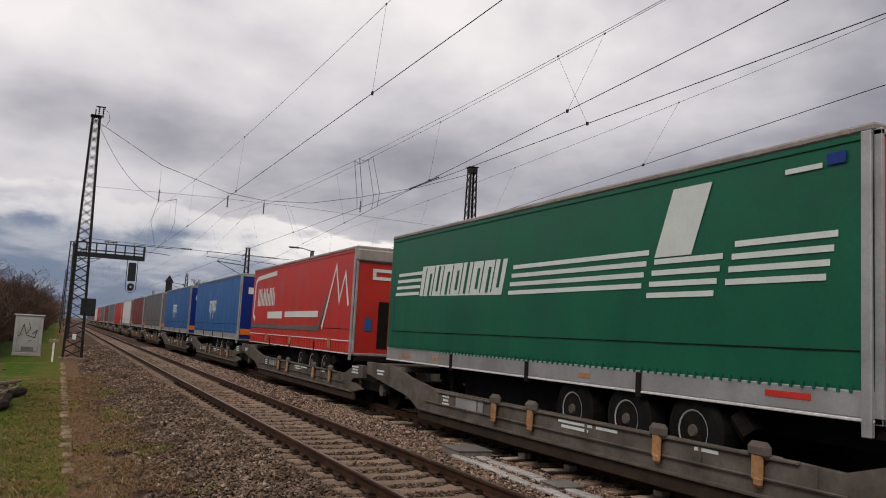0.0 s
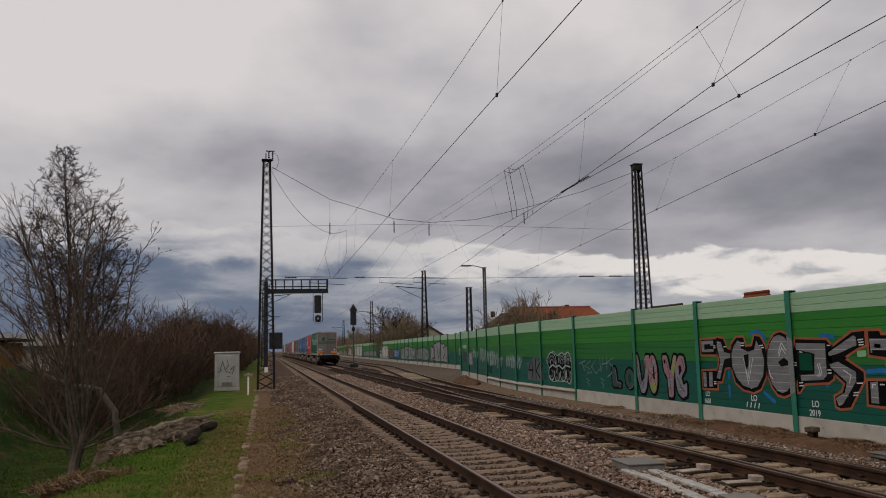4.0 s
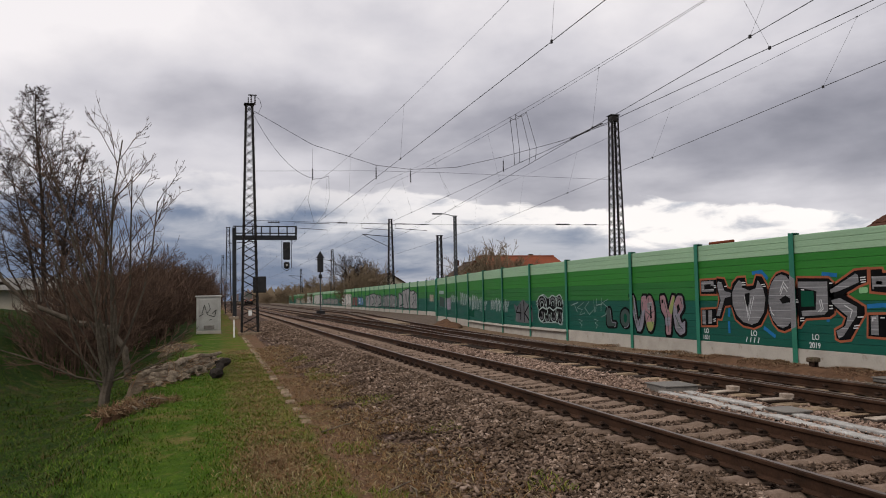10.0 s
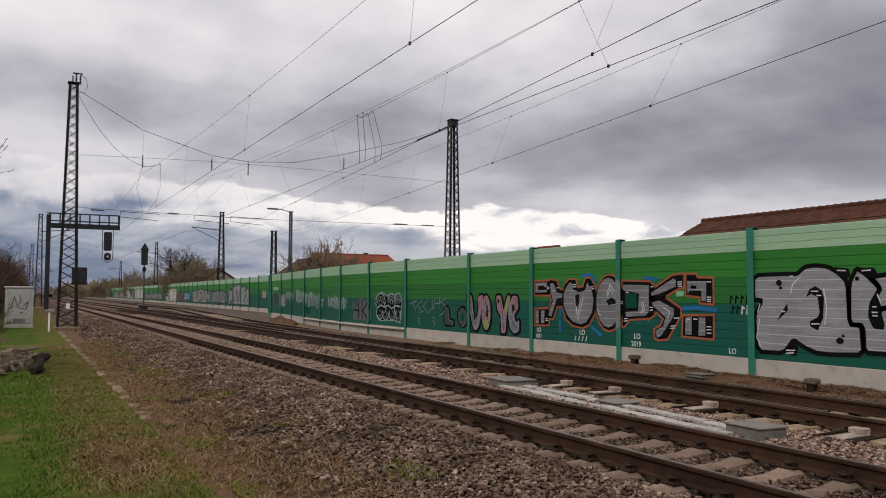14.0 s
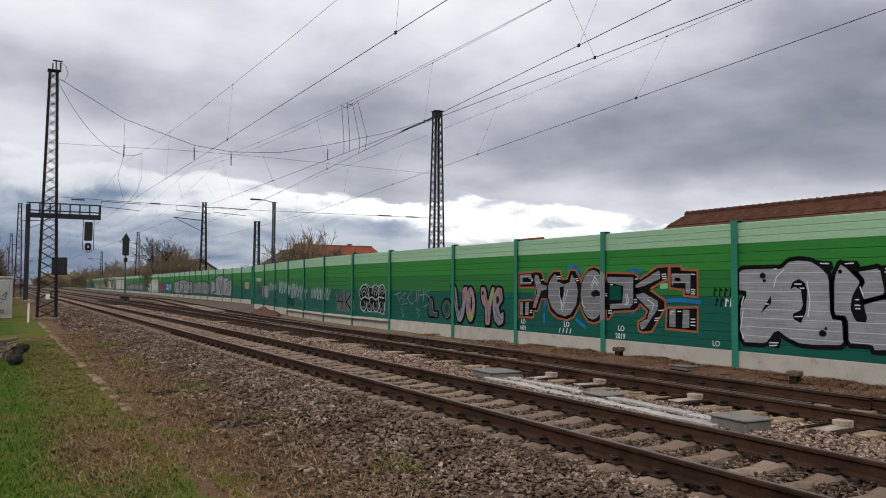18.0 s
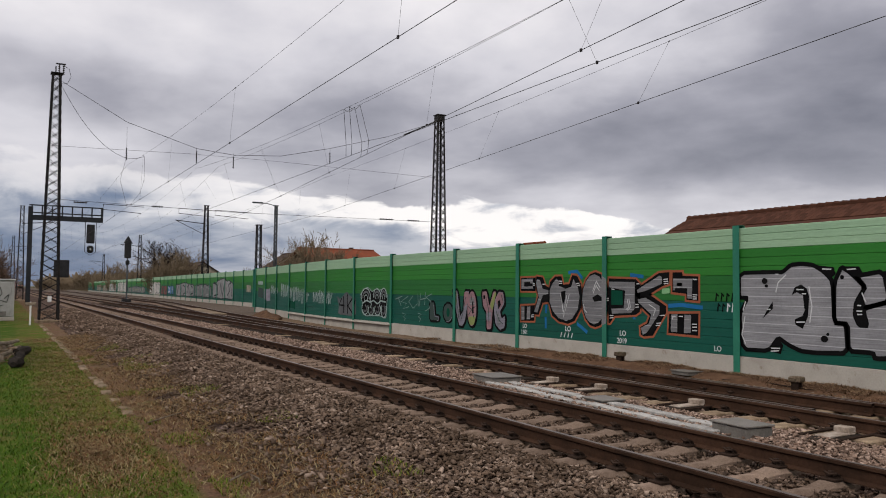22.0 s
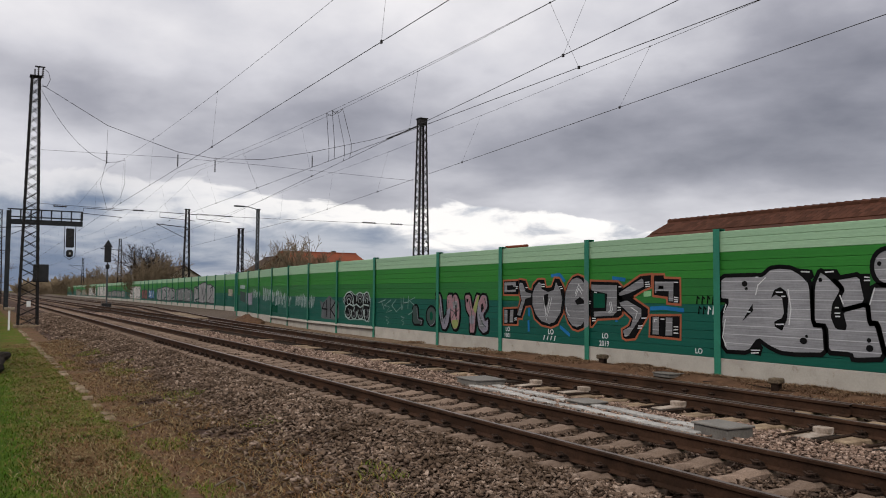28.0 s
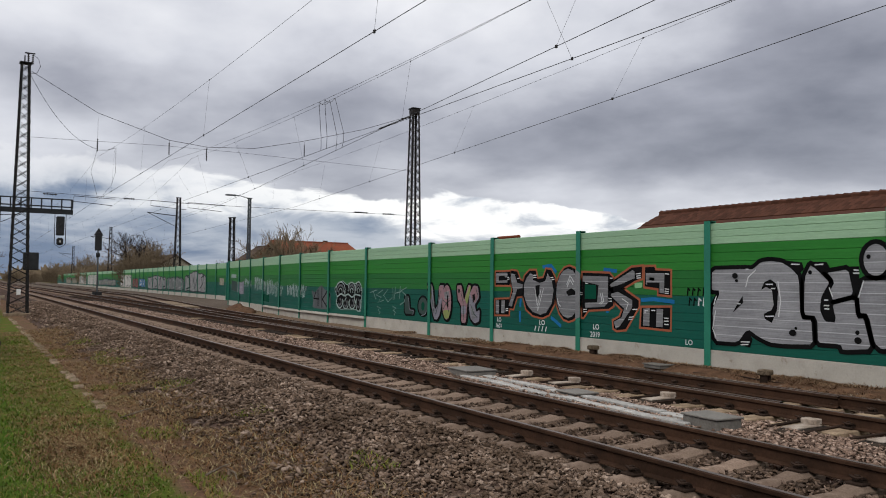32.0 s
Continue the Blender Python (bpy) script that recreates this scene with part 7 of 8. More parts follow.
def build_small_tree():
    rnd = random.Random(11)
    RMIN[0] = 0.0048
    t = thing("young_tree", "young bare tree with pale trunk and long upright shoots", "tree", Matrix.Translation((-8.5, 23.5, -1.15)))
    trunk, limbs, shoots = Geo(), Geo(), Geo()
    base = [Vector((0, 0, -0.1)), Vector((0.04, 0, 0.35)), Vector((0.12, 0, 0.7)), Vector((0.2, 0.02, 1.05))]
    trunk.tube(base, [0.16, 0.13, 0.115, 0.10], 9)
    for k in range(14):
        u = k / 13
        lean = -0.46 + 0.70 * u + rnd.uniform(-0.05, 0.05)
        tall = 5.9 - 6.5 * (u - 0.62) ** 2 + rnd.uniform(-0.5, 0.4)
        q = Vector(base[2 + k % 2]) + Vector((0, 0, -0.25 * (k % 3)))
        grow(limbs, shoots, q, Vector((lean, rnd.gauss(0, 0.16), 1)).normalized(), 0.042 - 0.012 * abs(u - 0.5), tall, 0, 3, rnd, 0.40, 0.05, (9, 6, 3), 1, 0.33)
    for d, l in (((-1, -0.2, 0.22), 3.0), ((-0.85, 0.1, 0.5), 3.0), ((1, -0.1, 0.3), 1.9), ((0.9, 0.2, 0.6), 2.4)):
        grow(limbs, shoots, Vector((0.1, 0, 0.65)), Vector(d).normalized(), 0.03, l, 0, 3, rnd, 0.42, 0.05, (8, 5, 3), 1, 0.36)
    part("trunk", trunk, M["pale_bark"], t)
    part("limb_frame", limbs, M["pale_bark"], t)
    part("shoot_crown", shoots, M["shrub"], t, "thin bare shoots")
    lean = thing("leaning_trunk", "leaning mossy trunk over the ditch", "tree trunk", Matrix.Translation((-11.6, 30, -0.6)))
    line = [(3.1, 0.1, -0.75), (2.95, 0.1, 0.6), (2.45, 0.1, 1.34), (1.5, 0, 1.52), (0.7, 0, 1.88), (0.0, 0, 2.2), (-0.7, 0, 2.9), (-1.3, 0.1, 3.9)]
    part("stem", Geo().tube(line, [0.13, 0.11, 0.10, 0.09, 0.08, 0.07, 0.055, 0.03], 8), M["pale_bark"], lean)
    tw, lb = Geo(), Geo()
    for k in range(6):
        grow(lb, tw, Vector(line[2 + k]) - Vector((0, 0, 0.03)), Vector((rnd.gauss(-0.2, 0.4), rnd.gauss(0, 0.4), 1)).normalized(), 0.035, 2.6, 0, 2, rnd, 0.5, 0.05, (6, 4, 3), 1, 0.5)
    part("limb_frame", lb, M["bark"], lean)
    part("twig_tangle", tw, M["twig"], lean)["kind"] = "stuff"


def shrub(name, label, seed, height, width, stems, material, group, thin=0.009):
    rnd = random.Random(seed)
    RMIN[0] = thin
    t = thing(name, label, "shrub", group=group)
    wood, twigs = Geo(), Geo()
    for k in range(stems):
        a, q = rnd.uniform(0, 2 * math.pi), rnd.random() ** 0.6
        p = Vector((math.cos(a) * q * width * 0.4, math.sin(a) * q * width * 0.4, -0.2))
        d = Vector((math.cos(a) * 0.35 * q + rnd.gauss(0, 0.12), math.sin(a) * 0.35 * q + rnd.gauss(0, 0.12), 1)).normalized()
        grow(wood, twigs, p, d, 0.03, height * rnd.uniform(0.55, 0.95), 0, 2, rnd, 0.48, 0.05, (8, 5, 3), 1, 0.45)
    part("stem_mass", wood, material, t)
    part("twig_mass", twigs, material, t)
    return t


def build_shrubs():
    kinds = [shrub("bare_shrub", "dense reddish-brown bare shrub on the bank beside the track", s, h, w, n, M["shrub"], "hedge along the track") for s, h, w, n in ((1, 3.2, 3.2, 30), (2, 2.4, 3.0, 30), (3, 3.9, 2.8, 26))]
    rnd = random.Random(4)
    spots = []
    y = 35.5
    while y < 190:
        x = -11.0 + rnd.uniform(-0.4, 0.4) + min(2.6, 0.045 * (y - 40))
        spots.append((x, y))
        if y > 56:
            spots.append((x - 3.0 + rnd.uniform(-0.5, 0.5), y + rnd.uniform(-1, 1)))
        if y > 84:
            spots.append((x - 6.0 + rnd.uniform(-1, 1), y + 3 + rnd.uniform(-1, 1)))
        y += 2.6 if y < 80 else 4.4
    used = [False] * 3
    for x, y in spots:
        k = rnd.randrange(3)
        s = rnd.uniform(0.85, 1.2) * (0.9 if y < 48 else 1.2 if y < 75 else 1.45)
        m = pose(x, y, ground_z(x, y), 0, 0, rnd.uniform(0, 360))
        ob = kinds[k] if not used[k] else copy_thing(kinds[k], m)
        ob.matrix_basis = m
        ob.scale = (s, s, s)
        used[k] = True
    tan = shrub("bare_shrub", "pale bare bush before the far houses", 8, 5.0, 5.2, 70, M["far_shrub"], "far bushes", 0.018)
    tan.matrix_basis = pose(24.7, 87, 0)
    tan.scale = (1.15, 1.15, 1.38)
    for x, y, s in ((22.6, 93, 1.0), (26.9, 86, 1.0), (19, 140, 1.3), (22, 150, 1.5), (20.5, 185, 1.1), (19.6, 205, 0.8), (20, 222, 0.9), (22.5, 215, 1.0), (20.8, 245, 0.9), (22, 262, 1.0), (21.5, 280, 1.0), (24, 300, 1.2), (22, 330, 1.4), (30, 300, 1.8), (14, 345, 0.9), (8, 350, 0.9), (-14, 300, 1.6), (-9, 260, 1.3), (40, 260, 2.0)):
        ob = copy_thing(tan, pose(x, y, 0, 0, 0, 40 * s * y))
        ob.scale = (s, s, s)
    rnd = random.Random(21)
    t = thing("bare_tree", "round bare tree behind the far barrier", "tree", Matrix.Translation((19.5, 150, 0)))
    a, b = Geo(), Geo()
    for k in range(5):
        grow(a, b, Vector((rnd.gauss(0, 0.4), rnd.gauss(0, 0.4), 0)), Vector((rnd.gauss(0, 0.22), rnd.gauss(0, 0.22), 1)).normalized(), 0.2, 7.5, 0, 3, rnd, 0.5, 0.05, (9, 7, 5, 3), 1, 0.5)
    part("limb_frame", a, M["bark"], t)
    part("crown", b, M["twig"], t)
    far = thing("far_woodland", "hazy brown woodland along the horizon", "woodland", kind="stuff")
    g = Geo()
    rnd = random.Random(9)
    for k in range(900):
        ang = rnd.uniform(-1.25, 1.25)
        r = rnd.uniform(420, 620)
        x, y = r * math.sin(ang), r * math.cos(ang)
        if -12 < x < 16:
            continue
        h = rnd.uniform(5, 11)
        for j in range(4):
            dx, dy = rnd.gauss(0, 2.5), rnd.gauss(0, 2.5)
            g.tube([(x + dx, y + dy, 0), (x + dx * 1.3, y + dy, h * 0.5), (x + dx * 1.8, y + dy, h * rnd.uniform(0.7, 1))], [1.6, 2.0, 0.2], 4, False)
    part("tree_mass", g, M["far_shrub"], far)


# ---- buildings ----
def gable_house(name, label, x0, x1, y0, y1, eave, ridge, roof, wall="render_wall", over=0.5):
    """A house with its ridge along y."""
    h = thing(name, label, "house", group="houses behind the barrier")
    cx = (x0 + x1) / 2
    part("wall", Geo().box((cx, (y0 + y1) / 2, eave / 2 - 0.15), (x1 - x0, y1 - y0, eave + 0.3)), M[wall], h)
    part("gable", Geo().prism(((x0, eave), (x1, eave), (cx, ridge - 0.15)), y0, y1), M[wall], h)
    slope = (ridge - eave) / (cx - x0)
    for s in (-1, 1):
        e = cx + s * (cx - x0 + over)
        ez = eave - over * slope
        part("roof", Geo().prism(((cx, ridge), (e, ez), (e, ez - 0.16), (cx, ridge - 0.16)), y0 - over, y1 + over), M[roof], h)
    part("ridge_cap", Geo().tube([(cx, y0 - over, ridge), (cx, y1 + over, ridge)], 0.12, 8), M[roof], h)
    return h


def build_houses():
    h = gable_house("long_house", "long low house with a red-brown tiled roof behind the barrier", 17.4, 25.8, -16, 27.8, 2.9, 4.86, "tile")
    tile = fixed_normals(Geo().prism(((0, 0), (0.0, 0.05), (0.36, 0.02), (0.36, -0.01)), 0, 0.22).mesh("tile", M["tile"]))
    slope = math.degrees(math.atan2(1.96, 4.2))
    for j in range(4):
        for i in range(74):
            u = 0.05 + 0.33 * j
            x, z = 21.6 - u * math.cos(radians(slope)), 4.86 - u * math.sin(radians(slope)) + 0.01
            part("tile", tile, None, h, m=pose(x, 28.3 - 0.235 * i, z, 0, slope, 180))
    ridge = fixed_normals(Geo().tube([(0, 0, 0), (0, 0.34, 0.02)], [0.13, 0.15], 7).mesh("ridge_tile", M["tile"]))
    for i in range(70):
        part("ridge_tile", ridge, None, h, m=pose(21.6, 28.0 - 0.34 * i, 4.88))
    o = gable_house("far_house", "far house with an orange tiled roof", 91, 103, -35.2, -26.0, 4.5, 6.5, "tile_orange", "tile_dark")
    o.matrix_basis = pose(0, 0, 0, 0, 0, 90)
    part("chimney", Geo().box((98.5, -33.2, 6.4), (0.5, 0.5, 0.9), 0.03), M["tile_dark"], o)
    d = gable_house("far_house", "far house with a dark roof beside bushes", 26.2, 31.2, 109, 112.8, 4.7, 6.35, "tile_dark")
    part("chimney", Geo().box((27.0, 111, 6.3), (0.5, 0.5, 0.8), 0.03), M["tile"], d)
    gable_house("far_house", "small far house with a low red roof", 30.2, 32.8, 54, 56.0, 3.4, 5.35, "tile_orange")
    gable_house("far_house", "small far house with a dark low roof", 31.2, 34.4, 69, 74, 3.6, 5.25, "tile_dark")
    gable_house("far_house", "far house beyond the end of the barrier", 20, 27, 140, 152, 3.6, 5.8, "tile_dark")
    s = thing("garden_shed", "ochre board shed with a dark roof and grid window", "shed")
    part("wall", Geo().box((-25, 58, 1.75), (11, 4, 2.1), 0.02), M["ochre"], s)
    for k in range(12):
        part("board", Geo().box((-30.2 + 0.9 * k, 55.98, 1.75), (0.86, 0.05, 2.05), 0.01), M["ochre"], s)
    part("roof", Geo().box((-25, 57.6, 2.95), (12.2, 6, 0.16), 0.03), M["tile_dark"], s)
    win = part("window", Geo().box((-20.7, 55.93, 1.9), (1.5, 0.06, 1.3), 0.01), M["white"], s)
    for k in range(3):
        for j in range(4):
            part("pane", Geo().box((-21.2 + 0.49 * k, 55.88, 1.42 + 0.31 * j), (0.42, 0.03, 0.26)), M["sheet"], win)
    hall = thing("greenhouse_hall", "long pale sheet-roofed hall in the distance", "hall")
    part("wall", Geo().box((-38, 92, 1.6), (48, 14, 2.6)), M["render_wall"], hall)
    part("roof", Geo().prism(((-62.5, 2.9), (-13.5, 2.9), (-16, 4.0), (-60, 4.0)), 84, 100), M["sheet"], hall)


# ---- trackside things ----
def build_trackside():
    c = thing("relay_cabinet", "pale grey trackside cabinet with black scribbles and a vent", "cabinet", Matrix.Translation((-6.15, 53.6, -0.42)))
    part("body", Geo().box((0, 0, 1.12), (1.45, 0.8, 2.25), 0.03), M["cabinet"], c)
    part("roof", Geo().box((0, 0, 2.27), (1.56, 0.92, 0.1), 0.03), M["cabinet"], c)
    part("door", Geo().box((0, -0.415, 1.15), (1.12, 0.03, 1.9), 0.012), M["cabinet"], c)
    part("vent", Geo().box((0.02, -0.435, 0.36), (0.62, 0.02, 0.24), 0.005), M["grey_box"], c)
    part("plinth", Geo().box((0, 0, 0.05), (1.5, 0.85, 0.2), 0.02), M["concrete"], c)
    g = Geo()
    for a, b in (((-0.4, 1.2), (-0.25, 1.75)), ((-0.25, 1.75), (-0.1, 1.2)), ((-0.1, 1.2), (0.1, 1.5)), ((0.1, 1.5), (0.0, 1.85)), ((-0.1, 1.15), (0.35, 1.0)), ((0.35, 1.0), (0.45, 1.45)), ((0.45, 1.45), (0.2, 1.2)), ((-0.55, 1.05), (-0.3, 1.2)), ((0, 0.8), (0.2, 0.85))):
        g.tube([(a[0], -0.435, a[1]), (b[0], -0.435, b[1])], 0.022, 4)
    part("scribble", g, M["black"], c, "black spray scribble")
    rnd = random.Random(3)
    slab = fixed_normals(Geo().box((0, 0, 0), (0.19, 0.42, 0.06), 0.02).mesh("slab", M["slab"]))
    run = thing("cable_trough", "row of worn cable trough covers sunk in the verge", "cable trough", kind="structure")
    y = 14.6
    while y < 47:
        if rnd.random() < (0.7 if y < 17 else 0.85):
            x = -4.25 + rnd.uniform(-0.035, 0.035)
            part("slab", slab, None, run, m=pose(x, y, ground_z(x, y) + rnd.uniform(-0.026, 0.004), rnd.uniform(-2, 2), rnd.uniform(-3, 3), rnd.uniform(-5, 5)))
        y += 0.54
    for x, y, l, w, h, label in ((2.2, 13.9, 0.62, 0.75, 0.13, "low grey cable box between the tracks"), (1.84, 7.8, 0.42, 0.56, 0.16, "grey metal cable box beside the rail"), (2.15, 10.75, 0.4, 0.5, 0.08, "small grey junction box on the ducts"), (6.75, 13.6, 0.42, 0.52, 0.07, "flat grey cover box near the barrier")):
        b = thing("cable_box", label, "cable box", pose(x, y, -0.215, 0, 0, -3), "cable boxes")
        part("body", Geo().box((0, 0, h / 2), (l, w, h), 0.012), M["grey_box"], b)
        part("lid", Geo().box((0, 0, h + 0.012), (l + 0.04, w + 0.04, 0.024), 0.006), M["grey_box"], b)
    duct = thing("cable_duct", "pale cable duct covers between the tracks", "cable duct", kind="structure")
    cover = fixed_normals(Geo().box((0, 0, 0), (0.17, 0.5, 0.05), 0.01).mesh("cover", M["trough"]))
    for dx, y0, y1 in ((1.62, 8.2, 13.6), (1.98, 8.0, 13.4)):
        y = y0
        while y < y1:
            part("cover", cover, None, duct, m=pose(dx + 0.045 * (y - 8) + rnd.uniform(-0.015, 0.015), y, -0.165 + rnd.uniform(-0.01, 0.01), rnd.uniform(-1.5, 1.5), rnd.uniform(-2, 2), -2.6 + rnd.uniform(-2, 2)))
            y += 0.52
    for x, y, r in ((2.75, 13.2, 8), (2.85, 12.0, -6), (2.7, 7.2, 4), (2.85, 6.2, -3), (2.9, 9.8, 2)):
        p = thing("point_gear", "pale timber block with dark point rodding beside the rail", "point gear", pose(x, y, -0.16, 0, 0, r), "point gear")
        part("timber", Geo().box((0, 0, -0.05), (0.8, 0.3, 0.09), 0.012), M["timber"], p)
        part("plate", Geo().box((0.04, 0.0, 0.008), (0.52, 0.2, 0.022), 0.006), M["cream"], p, "pale cream cover plate")
        part("block", Geo().box((0.27, 0.02, 0.05), (0.15, 0.2, 0.07), 0.008), M["cream"], p, "pale cream block")
        part("rod", Geo().tube([(-0.3, 0.24, 0.0), (0.75, 0.24, 0.02)], 0.022, 6), M["iron"], p)
        part("rod", Geo().tube([(-0.3, -0.22, -0.01), (0.75, -0.22, 0.01)], 0.018, 6), M["iron"], p)
    for x, y, h, label in ((7.15, 16.2, 0.26, "rusty stub post with a cap at the foot of the barrier"), (6.75, 10.9, 0.2, "rusty orange stub with a flat cap in dry grass")):
        s = thing("stub_post", label, "stub post", pose(x, y, -0.27, 0, 0, 12), "stub posts")
        part("stem", Geo().box((-0.05, 0, h / 2), (0.05, 0.14, h), 0.01), M["iron"], s)
        part("stem", Geo().box((0.06, 0, h / 2), (0.06, 0.14, h), 0.01), M["iron"], s)
        part("cap", Geo().box((0, 0, h + 0.03), (0.24, 0.22, 0.10), 0.02), M["mound"], s, "brown weathered cap")
    cable = thing("loose_cable", "dark cable lying on the gravel by the barrier", "cable")
    part("cable", Geo().tube([(6.7, 12.6, -0.22), (6.9, 11.6, -0.2), (6.75, 10.7, -0.21), (7.0, 9.4, -0.2), (6.9, 8.0, -0.21)], 0.02, 5), M["iron"], cable)
    for x, y, s, sd, turn, label in ((-6.6, 26.4, 1.1, 1, -11, "long heap of pale dead branches and clods on the grass"), (-7.2, 18.3, 0.62, 2, -32, "heap of brown dead stalks on the verge"), (-7.3, 40, 0.9, 5, 0, "small heap of pale rubble by the verge")):
        rn = random.Random(sd)
        heap = thing("debris_heap", label, "debris", pose(x, y, ground_z(x, y), 0, 0, turn), "debris heaps")
        dome = Geo()
        rings, segs = 6, 22
        tall, long, wide = (0.11, 2.0, 0.5) if sd == 2 else (0.26, 4.0, 0.72) if sd == 1 else (0.24, 2.4, 1.0)
        dome.v.append((0, 0, tall * s))
        for i in range(1, rings + 1):
            for j in range(segs):
                q, a = i / rings, 2 * math.pi * j / segs
                lump = 1 + 0.25 * noise.noise((q * 2, a * 1.3, sd)) + 0.12 * rn.uniform(-1, 1)
                dome.v.append((1.05 * wide * s * q * lump * math.cos(a), long * s * q * lump * math.sin(a), tall * s * (1 - q * q) * lump * rn.uniform(0.75, 1.2) - (0.35 if i == rings else 0)))
        dome.f += [(0, 1 + j, 1 + (j + 1) % segs) for j in range(segs)]
        for i in range(rings - 1):
            dome.f += [(1 + i * segs + j, 1 + (i + 1) * segs + j, 1 + (i + 1) * segs + (j + 1) % segs, 1 + i * segs + (j + 1) % segs) for j in range(segs)]
        part("mound", dome, M["foot_earth" if sd == 2 else "mound"], heap)
        clod = []
        for k in range(3):
            g = Geo().box((0, 0, 0), (1, 0.8, 0.6), 0.28)
            g.v = [tuple(c * rn.uniform(0.75, 1.2) for c in v) for v in g.v]
            clod.append(fixed_normals(g.mesh("clod", M["dead"])))
        for k in range(10 if sd == 2 else 90 if sd == 1 else 60):
            a, q = rn.uniform(0, 6.28), rn.random() ** 0.5 * s
            px, py = wide * q * math.cos(a), long * q * math.sin(a)
            r = rn.uniform(0.10, 0.34) * s
            ob = part("clod", clod[k % 3], None, heap, m=pose(px, py, 0.04 * s + (s - q) * 0.26, rn.uniform(-40, 40), rn.uniform(-40, 40), rn.uniform(0, 360)))
            ob.scale = (r, r, r * rn.uniform(0.6, 1))
        for k in range(2 if sd == 2 else int(7 * s)):
            a, q = rn.uniform(0, 6.28), rn.random() ** 0.5 * s
            p = Vector((wide * q * math.cos(a), 0.88 * long * q * math.sin(a), 0.08 + (1.1 * s - q) * 0.25))
            d = Vector((rn.gauss(0, 0.7), rn.gauss(0, 1), rn.uniform(-0.15, 0.25))).normalized()
            l = rn.uniform(0.4, 1.2) * s
            part("branch", Geo().tube([p - d * l * 0.5 - Vector((0, 0, 0.06 * s)), p + Vector((rn.uniform(-0.1, 0.1) * s, 0, 0.05 * s)), p + d * l * 0.5 - Vector((0, 0, 0.04 * s))], [0.04 * s, 0.034 * s, 0.012 * s], 6), M["dead"], heap)
        g = Geo()
        for k in range(520 if sd == 2 else 300):
            a, q = rn.uniform(0, 6.28), rn.random() ** 0.5 * 1.2 * s
            p = Vector((wide * q * math.cos(a), 0.88 * long * q * math.sin(a), 0.02 + max(0, 1.1 * s - q) * 0.25))
            d = Vector((rn.gauss(0, 1), rn.gauss(0, 1), rn.uniform(0.0, 1.6 if sd == 2 else 0.6))).normalized()
            g.tube([p, p + d * 0.2 * s, p + d * 0.4 * s + Vector((0, 0, -0.05))], [0.011, 0.008, 0.003], 3, False)
        part("stalk_tangle", g, M["weed"], heap)
        if sd == 1:
            for a, b, r in (((-0.35, -3.4, 0.2), (0.1, -0.6, 0.34), 0.1), ((0.1, -1.6, 0.3), (0.0, 1.6, 0.36), 0.11), ((-0.2, 0.6, 0.3), (0.25, 4.2, 0.28), 0.09), ((0.5, -2.2, 0.14), (0.75, 0.4, 0.2), 0.085), ((-0.6, -1.0, 0.16), (-0.3, 2.2, 0.22), 0.08)):
                a, b = Vector(a), Vector(b)
                side = Vector((rn.uniform(-0.12, 0.12), 0, 0.04))
                part("log", Geo().tube([a, a.lerp(b, 0.35) + side, a.lerp(b, 0.7) - side, b], [r * 0.8, r, r * 0.9, r * 0.6], 8), M["dead"], heap, "pale barkless log")
    for a, b in (((-4.18, 13.1), (-3.45, 13.9)), ((-3.66, 11.6), (-3.25, 11.75)), ((-3.98, 9.1), (-3.62, 9.45)), ((-3.72, 9.25), (-3.78, 8.7)), ((-5.5, 8.3), (-4.9, 8.6))):
        g = Geo().tube([(*a, ground_z(*a) + 0.05), ((a[0] + b[0]) / 2 + 0.02, (a[1] + b[1]) / 2 - 0.03, ground_z(*b) + 0.075), (*b, ground_z(*b) + 0.06)], [0.012, 0.010, 0.006], 5)
        part("stalk", g, M["dead"], thing("dead_stalk", "pale broken dead stalk lying on the path", "stalk", group="dead stalks"))
    pile = thing("earth_pile", "low pile of rusty brown earth and ballast beside the siding", "earth", pose(7.35, 47.0, ground_z(7.35, 47.0)))
    g = Geo()
    g.v.append((0, 0, 0.46))
    for i in range(1, 7):
        for k in range(20):
            q, a = i / 6, 2 * math.pi * k / 20
            lump = 1 + 0.3 * noise.noise((q * 2, a * 1.2, 4))
            g.v.append((0.75 * q * lump * math.cos(a), 2.6 * q * lump * math.sin(a), 0.46 * (1 - q ** 1.5) * lump - (0.25 if i == 6 else 0)))
    g.f = [(0, 1 + k, 1 + (k + 1) % 20) for k in range(20)] + [(1 + i * 20 + k, 21 + i * 20 + k, 21 + i * 20 + (k + 1) % 20, 1 + i * 20 + (k + 1) % 20) for i in range(5) for k in range(20)]
    part("mound", g, M["foot_earth"], pile)
    end = thing("charred_log", "black burnt stump end beside the branch heap", "log", pose(-5.5, 27.2, ground_z(-5.5, 27.2) + 0.12, 0, 0, -30))
    part("log", Geo().tube([(0, -0.3, 0), (0.03, 0, 0.03), (0, 0.35, 0.05)], [0.12, 0.15, 0.1], 8), M["char"], end)
    st = thing("charred_log", "short black charred log lying on the grass", "log", pose(-5.55, 23.6, ground_z(-5.55, 23.6) + 0.13, 0, 0, 15))
    part("log", Geo().tube([(-0.3, -0.3, -0.02), (-0.22, -0.1, 0.02), (-0.05, 0.1, 0.0), (0.05, 0.5, 0.02), (0.18, 0.8, 0.12), (0.3, 1.1, 0.05)], [0.07, 0.15, 0.13, 0.08, 0.12, 0.05], 7), M["char"], st)


